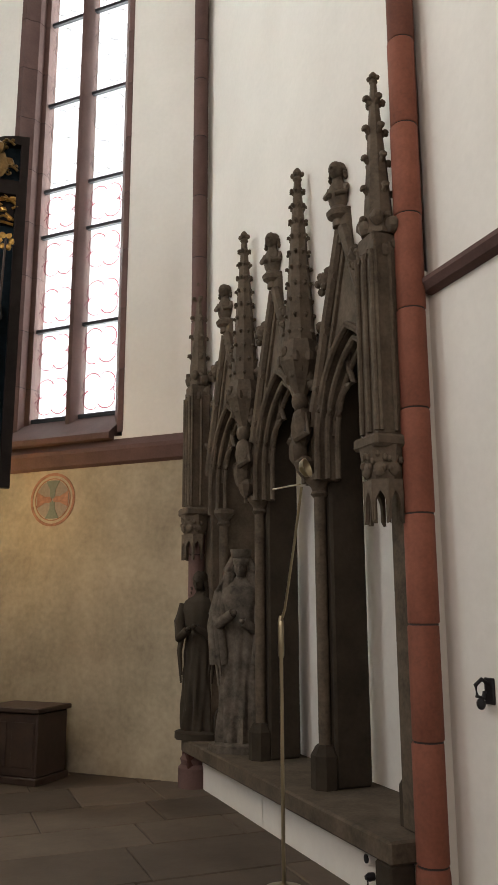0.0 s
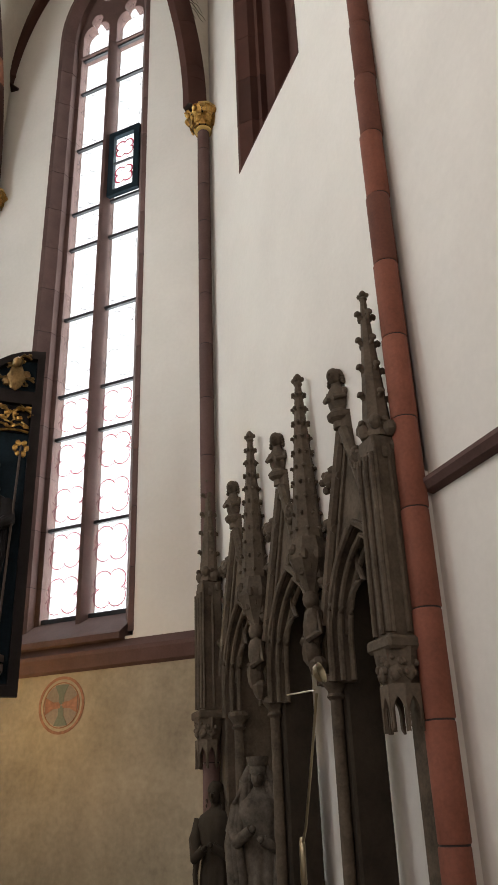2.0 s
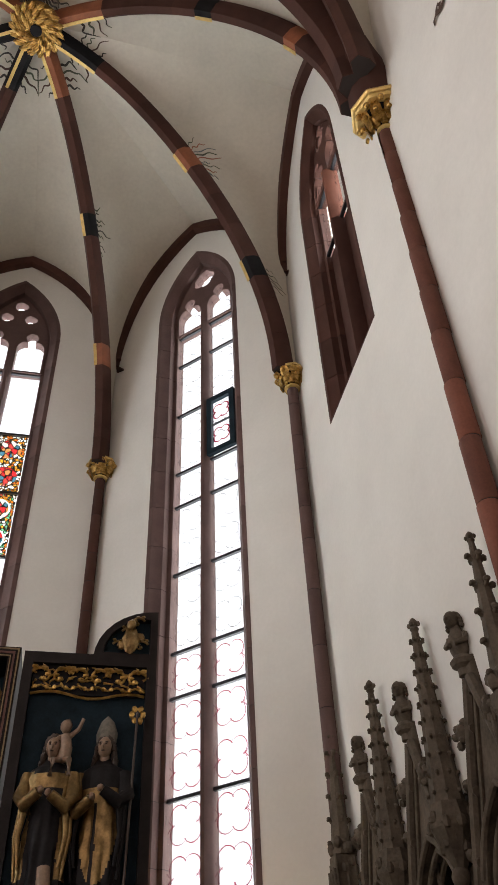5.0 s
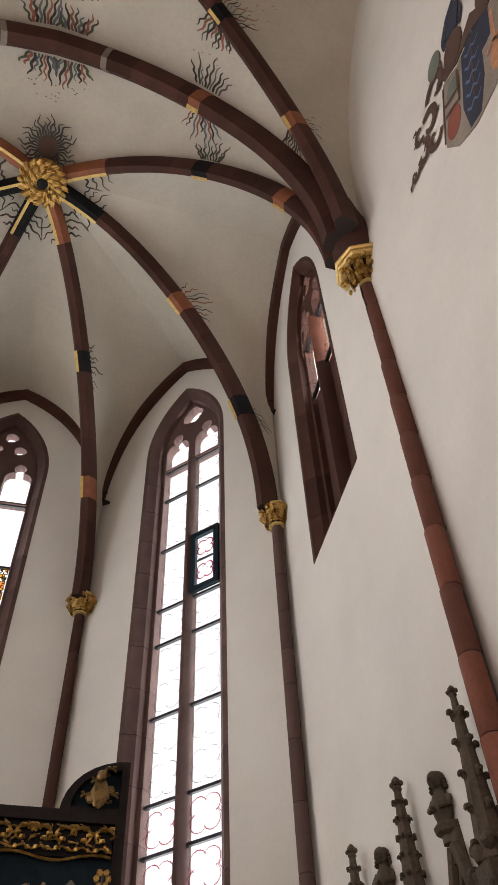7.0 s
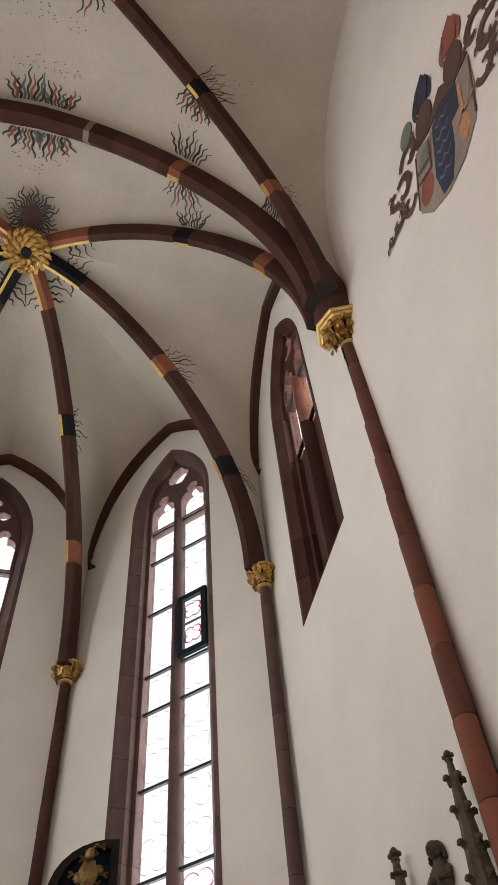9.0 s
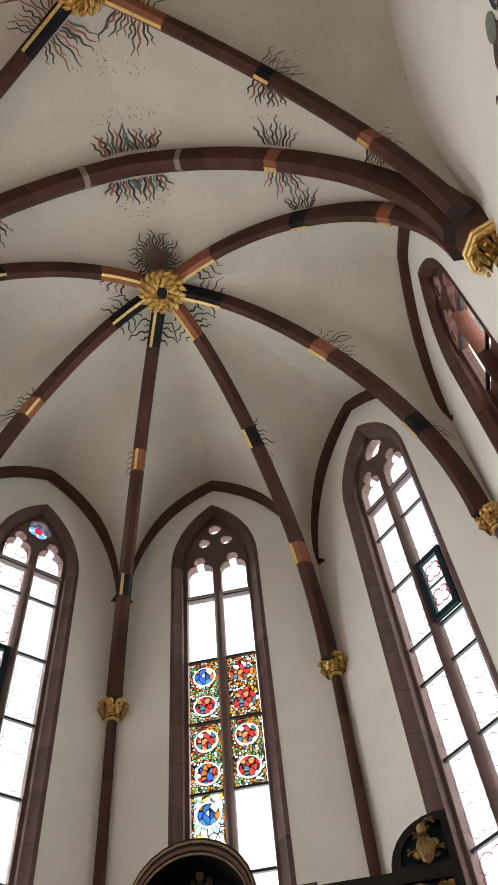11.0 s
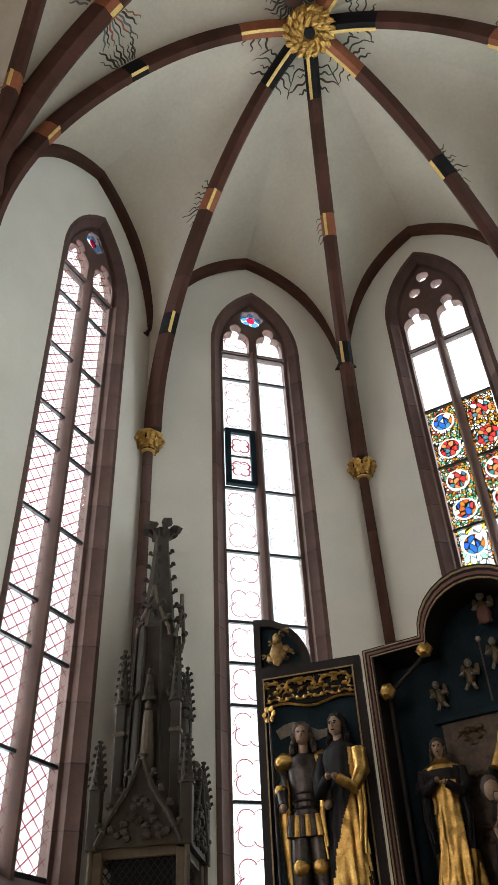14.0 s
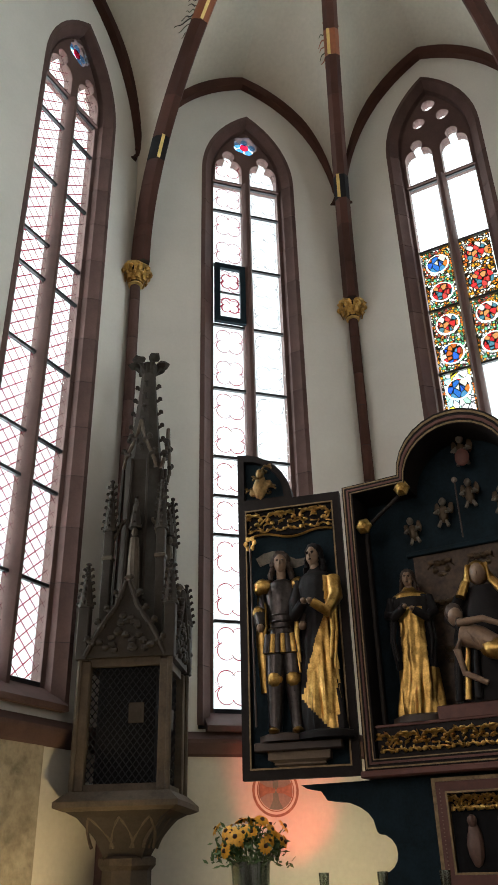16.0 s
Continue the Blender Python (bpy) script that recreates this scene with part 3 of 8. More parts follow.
    for s in (-1, 1):
        cx = s * LIGHT_X
        for i, zb in enumerate(BARS[k]):
            part("saddle_bar", box(fresh(), cx - LIGHT - 0.015, cx + LIGHT + 0.015, GLASS_V - 0.02, GLASS_V + 0.03, zb - 0.02, zb + 0.02, 0.004), IRON, win, smooth=0)
        for i, (za, zb) in enumerate(zip(levels, levels[1:])):
            h = zb - za
            pane_pos = pose(cx, GLASS_V + 0.012, za)
            rows = max(1, round(h / 0.56))
            coloured = (k == 3 and ((s == -1 and 6.9 < za < 10.4) or (s == 1 and 8.0 < za < 10.4)))
            if coloured:
                stained_pane(win, cx, za, h, s, i)
                continue
            pane = part("pane", pane_mesh(LIGHT + 0.03, h), CLEAR, win, m=pane_pos, smooth=0)
            pane.visible_shadow = False
            if k == 3:
                continue
            lines = fresh()
            if k == 5:
                lattice(lines, LIGHT, 0.02, h - 0.02)
                quatre = LEADRED
            else:
                strong = za < 6.2 or (s == -1 and k == 4)
                quatrefoil(lines, LIGHT, 0.01, h - 0.01, rows, 0, 0.0065 if strong else 0.004)
                quatre = LEADRED if (strong or h > 1.3) else LEADGREY
            ln = part("leading", lines, quatre, pane, "thin red line pattern", m=pose(0, -0.008, 0), smooth=0)
            ln.visible_shadow = False
    # casement in two of the windows
    if k in (2, 4):
        s = -1 if k == 4 else 1
        za, zb = (9.05, 10.21) if k == 4 else (9.16, 10.33)
        ca = thing_part("casement", win, pose(s * LIGHT_X, GLASS_V - 0.06, za))
        o, i_ = [(-LIGHT - 0.01, 0.02), (LIGHT + 0.01, 0.02), (LIGHT + 0.01, zb - za - 0.02), (-LIGHT - 0.01, zb - za - 0.02)], [(-LIGHT + 0.075, 0.11), (LIGHT - 0.075, 0.11), (LIGHT - 0.075, zb - za - 0.11), (-LIGHT + 0.075, zb - za - 0.11)]
        part("casement_frame", filled(fresh(), o, [i_], -0.03, 0.03), BLUEGREEN, ca, "dark green-black iron opening frame", smooth=0)
        part("casement_bar", box(fresh(), -LIGHT + 0.07, LIGHT - 0.07, -0.012, 0.012, (zb - za) / 2 - 0.012, (zb - za) / 2 + 0.012), IRON, ca, smooth=0)
        ln = part("casement_leading", quatrefoil(fresh(), LIGHT - 0.08, 0.12, zb - za - 0.12, 2, 0, 0.012), LEADRED, ca, smooth=0)
        ln.visible_shadow = False
    # sloping sill
    if k == 1:
        bm = rings(fresh(), [[Vector((x, y, zz)) for y, zz in ((-0.004, foot), (-0.004, foot + 0.02), (0.30, foot + 0.42), (0.30, foot))] for x in (-0.79, 0.79)])
        part("window_sill", bm, RED_DARK, win, "steep red sandstone sill", smooth=0)
    else:
        bm = rings(fresh(), [[Vector((x, y, zz)) for y, zz in ((-0.10, foot - 0.03), (-0.10, foot + 0.03), (g - 0.01, gbot - 0.02), (g + 0.15, gbot - 0.02), (g + 0.15, foot - 0.03))] for x in (-0.70, 0.70)])
        part("window_sill", bm, RED_GREY, win, "sloping red sandstone sill block", smooth=0)
        # dark strip that draws the shadow line above the sill
        part("sill_shadow_bar", box(fresh(), -0.55, 0.55, GLASS_V - 0.03, GLASS_V + 0.03, gbot - 0.05, gbot + 0.015), IRON, win, "dark bar imitating the shadow line at the sill", smooth=0)


def glass_flat(name, color):
    return glass(name, color, 0.03)[0]


def thing_part(name, parent, m):
    ob = new(name)
    ob.empty_display_size = 0.05
    ob.parent = parent
    ob.matrix_basis = m
    return ob


def sweep_jamb(jamb, spring, apex):
    """The jamb's moulding led round the pointed head."""
    loops = []
    base = arch(0.79, spring, apex, 10)
    for i, (x, z) in enumerate(base):
        p, q = base[max(i - 1, 0)], base[min(i + 1, len(base) - 1)]
        tx, tz = q[0] - p[0], q[1] - p[1]
        l = math.hypot(tx, tz)
        nx, nz = tz / l, -tx / l            # towards the inside of the arch
        if i == len(base) // 2:
            nx, nz = 0, -1.15
        elif i == 0:
            nx, nz = 1, 0
        elif i == len(base) - 1:
            nx, nz = -1, 0
        loops.append([Vector((x + nx * (0.79 - u), y, z + nz * (0.79 - u))) for u, y in jamb])
    return rings(fresh(), loops)


def stained_pane(win, cx, za, h, s, i, GLASS_V=0.25):
    """Coloured panel: border strips, patterned ground and two round scenes."""
    w = LIGHT + 0.005
    pane = part("stained_pane", filled(fresh(), [(-w + 0.042, 0), (w - 0.042, 0), (w - 0.042, h), (-w + 0.042, h)], [round_hole(0, h * (0.27 + 0.47 * j), 0.186, 20) for j in (0, 1)], -0.004, 0.004), GLASS_BORDER if s == 1 and za > 9.2 else GLASS_PALE if za < 8.0 else GLASS_MIX, win, "many-coloured leaded glass with round scenes", m=pose(cx, GLASS_V + 0.012, za), smooth=0)
    pane.visible_shadow = False
    for q in (-1, 1):
        part("border_glass", box(fresh(), min(q * w, q * (w - 0.042)), max(q * w, q * (w - 0.042)), -0.004, 0.004, 0, h), GLASS_BORDER, pane, "amber border glass", smooth=0).visible_shadow = False
    plain = s == 1 and za > 9.2
    for j in (0, 1):
        cz = h * (0.27 + 0.47 * j)
        if plain:
            disc = rings(fresh(), [[Vector((x, yy, zz)) for x, zz in round_hole(0, cz, 0.188, 20)] for yy in (-0.011, -0.007)])
            part("medallion", disc, GLASS_RED, pane, "red and white round scene", smooth=0).visible_shadow = False
            continue
        ring = filled(fresh(), round_hole(0, cz, 0.185, 20), [round_hole(0, cz, 0.163, 20)], -0.012, -0.006)
        part("medallion_ring", ring, GLASS_RING, pane, "pale ring", smooth=0).visible_shadow = False
        disc = rings(fresh(), [[Vector((x, yy, zz)) for x, zz in round_hole(0, cz, 0.160, 20)] for yy in (-0.011, -0.007)])
        part("medallion", disc, GLASS_BLUE if (s == -1 and (i + j) % 2 == 0) else GLASS_RED, pane, "round scene in red and blue glass", smooth=0).visible_shadow = False


# ---- string course ----
def build_strings():
    prof = [(0.0, 2.90), (-0.05, 2.93), (-0.10, 3.04), (-0.10, 3.08), (0.0, 3.17)]
    for k in (2, 3, 4, 5):
        e = SIDE / 2 - 0.02
        for a, b in ((-e, e),):
            ob = tagged(new("string_course", mesh_of("string_course", rings(fresh(), [[Vector((x, y, z)) for y, z in prof] for x in (a, b)]), RED_GREY, 0)), "moulded grey-red sandstone string course below the window", "string course", kind="structure")
            ob.matrix_basis = wall_matrix(k)
    bm = rings(fresh(), [[Vector((APO + 0.115 + x, y, z + 0.195)) for x, z in ((0.0, 3.0), (-0.06, 3.01), (-0.09, 3.045), (-0.09, 3.07), (0.0, 3.115))] for y in (-1.80, -12.9)])
    tagged(new("string_course", mesh_of("string_course", bm, RED_GREY, 0)), "moulded sandstone string course on the choir wall", "string course", kind="structure")


# ---- vault ----
def rib_curve(r0, z0, z1, full=0.0):
    """Radius and height along a rib from its springing (0) to the crown (1); full: how far its haunch stands above a plain arc."""
    h = z1 - z0
    rho = (r0 * r0 + h * h) / (2 * r0)
    top = math.asin(min(1, h / rho)) if rho > r0 else math.pi - math.asin(h / rho)

    def at(s):
        return r0 - rho + rho * math.cos(top * s), z0 + rho * math.sin(top * s) + full * math.sin(math.pi * s ** 2.6)
    return at


RIB_R = 4.42
RIB_PROFILE = [(-0.12, 0.0), (-0.12, -0.11), (-0.055, -0.24), (0.055, -0.24), (0.12, -0.11), (0.12, 0.0)]


def sweep(bm, pts, prof, up=None, side=None, mat=0):
    """Lead a profile (sideways, outwards) along points; side: a fixed sideways direction."""
    loops = []
    for i, p in enumerate(pts):
        d = (pts[min(i + 1, len(pts) - 1)] - pts[max(i - 1, 0)]).normalized()
        s = Vector(side)
        n = s.cross(d).normalized()
        if n.z < 0 and abs(d.z) < 0.99:
            n = -n
        if up is not None and n.dot(up) < 0:
            n = -n
        loops.append([p + s * a + n * b for a, b in prof])
    return rings(bm, loops, mat=mat)


def build_rib(name, p0, p1, z0, z1, cuts, paints, label, prof=RIB_PROFILE, full=0.0):
    """One rib from the corner p0 to the crown over p1, in single stones; cuts: parts of its length; paints: stone -> colour."""
    flat = Vector((p1[0] - p0[0], p1[1] - p0[1], 0))
    length = flat.length
    flat.normalize()
    at = rib_curve(length, z0, z1, full)
    side = Vector((-flat.y, flat.x, 0))
    rib = thing(name, label, "vault rib", Matrix.Translation((p0[0], p0[1], z0)), kind="structure")
    base = Vector((p0[0], p0[1], z0))

    def point(s):
        r, z = at(s)
        return Vector((p0[0], p0[1], 0)) + flat * (length - r) + Vector((0, 0, z)) - base
    inward = (flat * 0.6 + Vector((0, 0, -1))).normalized()
    for i, (a, b) in enumerate(zip(cuts, cuts[1:])):
        n = max(2, int((b - a) * 36) + 1)
        pts = [point(a + 0.0006 + (b - a - 0.0012) * j / n) for j in range(n + 1)]
        paint = paints.get(i)
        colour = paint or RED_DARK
        st = part("painted_band" if paint else "rib_stone", sweep(fresh(), pts, prof, up=-inward, side=side), colour, rib, ("orange-red painted rib stone" if paint is ORANGE else "black painted rib stone") if paint else "")
        if paint:
            wide = max(abs(x) for x, y in prof)
            deep = min(y for x, y in prof)
            for q in (-1,):
                edge = [(q * wide * 0.52 - 0.02, deep - 0.004), (q * wide * 0.52 + 0.03, deep - 0.004), (q * wide * 0.52 + 0.03, deep - 0.012), (q * wide * 0.52 - 0.02, deep - 0.012)]
                part("gilt_edge", sweep(fresh(), pts, edge, up=-inward, side=side), GOLD_PALE, st, "gilded edge line")
    pts = [point(j / 40) for j in range(41)]
    part("joint_mortar", sweep(fresh(), pts, [(x * 0.93, y * 0.95 - 0.002) for x, y in prof], up=-inward, side=side), JOINT, rib)
    return point, base


def arc_cuts(r0, z0, z1, radii):
    """Parts of a rib's length at which it has these distances from its crown."""
    at = rib_curve(r0, z0, z1)
    out = []
    for r in radii:
        lo, hi = 0.0, 1.0
        for _ in range(40):
            m = (lo + hi) / 2
            lo, hi = (m, hi) if at(m)[0] > r else (lo, m)
        out.append((lo + hi) / 2)
    return out


FORM_Z0, FORM_APEX, FORM_HALF = 11.3, {1: 14.25, 2: 14.55, 3: 14.50, 4: 14.20, 5: 14.30}, 1.70


def form_curve(k, s, z0):
    """Half of a wall arch, from the springing (0) to the apex (1), as (distance from the middle, height)."""
    stilt = FORM_Z0 - z0
    h = FORM_APEX[k] - FORM_Z0
    rho = (FORM_HALF ** 2 + h * h) / (2 * FORM_HALF)
    top = math.asin(min(1, h / rho))
    total = stilt + rho * top
    d = s * total
    if d < stilt:
        return FORM_HALF, z0 + d
    t = (d - stilt) / rho
    return FORM_HALF - rho + rho * math.cos(t), FORM_Z0 + rho * math.sin(t) + 0.20 * math.sin(math.pi * t / top)


HALF_CELLS = []


def web_half(rib_at, edge_at, name, sag=0.0):
    """A half cell of the vault between a rib and an arch; remembers its surface for the painted flames."""
    n, m = 26, 12

    def at(s, t):
        a, b = rib_at(s), edge_at(s)
        p = a.lerp(b, t)
        p.z += sag * 4 * t * (1 - t) * min(1, s * 1.5)
        return p
    bm = fresh()
    vs = [[bm.verts.new(at(i / n, j / m)) for j in range(m + 1)] for i in range(n + 1)]
    for i in range(n):
        for j in range(m):
            try:
                bm.faces.new((vs[i][j], vs[i + 1][j], vs[i + 1][j + 1], vs[i][j + 1]))
            except ValueError:
                pass
    bmesh.ops.remove_doubles(bm, verts=bm.verts, dist=0.001)
    HALF_CELLS.append(at)
    return bm, at


def taper_ends(bm):
    """Let the feet of an arch die away into the wall."""
    for v in bm.verts:
        f = max(0.0, min(1.0, (v.co.z - FORM_Z0 + 0.1) / 0.9))
        if v.co.y < 0:
            v.co.y *= 0.15 + 0.85 * f
        v.co.y += 0.30 * (1 - f)
    return bm


def build_vault():
    pieces = fresh()
    rib_at = {}
    plan = {1: (ORANGE, BLACK, ORANGE), 2: (BLACK, ORANGE, BLACK), 3: (ORANGE, BLACK, ORANGE), 4: (BLACK, ORANGE, BLACK), 5: (BLACK, ORANGE, BLACK), 6: (ORANGE, BLACK, ORANGE)}
    radii = [4.38, 4.25, 4.12, 3.98, 3.68, 3.35, 2.98, 2.72, 2.35, 1.95, 1.5, 1.12, 0.30]
    for k in range(1, 7):
        z0 = SPRING_W if k in (1, 6) else SPRING
        cuts = [0.0, 0.06] + arc_cuts(RIB_R + (0.09 if k in (1, 6) else 0), z0, CROWN, radii)
        c = plan[k]
        paints = {len(cuts) - 2: c[0], cuts.index(cuts[8]): c[1], 4: c[2]}
        rr = RIB_R + (0.09 if k in (1, 6) else 0)
        p0 = corner(k, rr) if k != 6 else Vector((-4.10, -1.98, 0))
        if k == 6:
            cuts = [0.0, 0.06] + arc_cuts(p0.length, z0, CROWN, radii)
        point, base = build_rib("vault_rib", (p0.x, p0.y), (0, 0), z0, CROWN, cuts, paints, "dark red sandstone vault rib with painted bands and gilt edges", full=0.28)
        rib_at[k] = (lambda s, point=point, base=base: point(s) + base + Vector((0, 0, 0.02)))
    webs = []
    for k in WINDOW:
        wm = wall_matrix(k)
        for side, ck in ((1, k), (-1, k + 1)):
            z0 = SPRING_W if ck in (1, 6) else SPRING

            def edge(s, wm=wm, side=side, k=k, z0=z0):
                u, z = form_curve(k, s, min(z0, FORM_Z0 - 0.1))
                return wm @ Vector((side * u, -0.02, z + 0.16))
            webs.append(web_half(rib_at[ck], edge, "web", 0.18))
        # wall arch
        pts = []
        for side in (-1, 1):
            half = []
            for i in range(17):
                u, z = form_curve(k, i / 16, FORM_Z0 - 0.05)
                half.append(Vector((side * u, 0, z)))
            pts += half if side == -1 else half[-2::-1]
        ob = tagged(new("wall_arch", mesh_of("wall_arch", taper_ends(sweep(fresh(), pts, [(0.01, 0.20), (-0.12, 0.20), (-0.15, 0.14), (-0.13, 0.0), (0.01, 0.0)], up=None, side=(0, 1, 0))), RED_DARK)), "dark red sandstone arch where the vault meets the wall", "wall arch", kind="structure")
        ob.matrix_basis = wm
    # broad arch before the apse
    half, ya = 4.12, -2.04
    cr_w = 15.72
    yb = ya - BAY
    h = cr_w - SPRING_W
    rho = (half * half + h * h) / (2 * half)
    top = math.asin(h / rho)

    def trans(s, side, dy=0.0, west=False):
        x = side * (half - rho + rho * math.cos(top * s))
        return Vector((x, (yb if west else ya + 0.03 * x) + dy, SPRING_W + rho * math.sin(top * s) + 0.10 * math.sin(math.pi * s ** 2.6)))
    arch_thing = thing("choir_arch", "broad dark red sandstone arch before the apse with painted bands", "arch", kind="structure")
    prof = [(-0.17, 0.02), (-0.17, -0.10), (-0.08, -0.26), (0.08, -0.26), (0.17, -0.10), (0.17, 0.02)]
    for side in (-1, 1):
        cuts = [i / 15 for i in range(16)]
        for i, (a, b) in enumerate(zip(cuts, cuts[1:])):
            if i == 9:
                b = a + 0.035
            pts = [trans(a + 0.0005 + (b - a - 0.001) * j / 4, side) for j in range(5)]
            part("arch_stone", sweep(fresh(), pts, prof, up=Vector((side * 0.5, 0, 1)), side=(0, 1, 0)), ORANGE if i == 9 else RED_DARK, arch_thing)
            if i == 9:
                part("gilt_edge", sweep(fresh(), pts, [(0.03, -0.266), (0.10, -0.266), (0.10, -0.274), (0.03, -0.274)], up=Vector((side * 0.5, 0, 1)), side=(0, 1, 0)), GOLD_PALE, arch_thing, "gilded edge line")
                pts = [trans(b + 0.0005 + (cuts[i + 1] - b - 0.001) * j / 4, side) for j in range(5)]
                part("arch_stone", sweep(fresh(), pts, prof, up=Vector((side * 0.5, 0, 1)), side=(0, 1, 0)), RED_DARK, arch_thing)
        ring = [trans(0.868 + 0.014 * j, side) for j in range(2)]
        part("pale_ring", sweep(fresh(), ring, [(x * 1.03, y - (0.008 if y < 0 else 0)) for x, y in prof], up=Vector((side * 0.5, 0, 1)), side=(0, 1, 0)), P_GREY, arch_thing, "thin pale painted ring")
    allp = [trans(i / 30, -1) for i in range(31)] + [trans(i / 30, 1) for i in range(29, -1, -1)]
    part("joint_mortar", sweep(fresh(), allp, [(x * 0.94, y * 0.96) for x, y in prof], up=Vector((0, 0, 1)), side=(0, 1, 0)), JOINT, arch_thing)
    for ck, side in ((1, 1), (6, -1)):
        webs.append(web_half(rib_at[ck], lambda s, side=side: trans(s, side, 0.1) + Vector((0, 0, 0.03)), "web", 0.1))
    # straight bay
    ym = (ya + yb) / 2
    crown2 = 15.35
    diag = {}
    for sx in (-1, 1):
        for sy, yy in ((1, ya), (-1, yb)):
            p0 = (sx * 4.13, yy - sy * 0.04)
            r0 = math.hypot(4.1, BAY / 2 - 0.12)
            cuts = [0.0, 0.08, 0.16, 0.24] + [0.30, 0.335, 0.42, 0.50, 0.58, 0.615, 0.70, 0.78, 0.83, 0.955]
            paints = {4: ORANGE, 8: BLACK if sx > 0 else ORANGE, 12: ORANGE if (sx * sy > 0) else BLACK}
            point, base = build_rib("vault_rib", p0, (0, ym), SPRING_W, crown2, cuts, paints, "dark red sandstone rib of the choir bay with painted bands")
            diag[sx, sy] = (lambda s, point=point, base=base: point(s) + base + Vector((0, 0, 0.02)))
    for sx in (-1, 1):
        for sy, yy in ((1, ya), (-1, yb)):
            webs.append(web_half(diag[sx, sy], lambda s, sx=sx, sy=sy: trans(s, sx, -sy * 0.1, sy < 0) + Vector((0, 0, 0.03)), "web", 0.1))

            def side_edge(s, sx=sx, sy=sy):
                u = BAY / 2 * (1 - s) ** 0.9 if s < 1 else 0
                t = s * math.pi / 2
                return Vector((sx * (APO + 0.12), ym + sy * BAY / 2 * math.cos(t) ** 0.85 if s < 1 else ym, SPRING_W + 4.6 * math.sin(t)))
            webs.append(web_half(diag[sx, sy], side_edge, "web", 0.15))
    total = fresh()
    for bm, _ in webs:
        me = bpy.data.meshes.new("tmp")
        bm.to_mesh(me)
        bm.free()
        total.from_mesh(me)
        bpy.data.meshes.remove(me)
    back = box(fresh(), -6, 6, -13.5, yb + 0.05, 15.9, 16.2)
    me = mesh_of("ceiling_back", back, WEB, 0)
    tagged(new("ceiling_west", me), "plain plastered ceiling", "ceiling", kind="structure")
    me = mesh_of("ceiling", total, WEB, 60)
    tagged(new("ceiling", me), "cream plastered vault cells between dark ribs", "ceiling", kind="structure")
    # unseen slab, added to stop sky and sun from above
    roof = box(fresh(), -7, 7, -14, 6.5, 18.9, 19.2)
    tagged(new("ceiling_roof", mesh_of("roof", roof, WEB, 0)), "unseen slab above the vault that keeps the sky's light out", "roof", kind="structure")
    return rib_at, diag, trans, ym, crown2


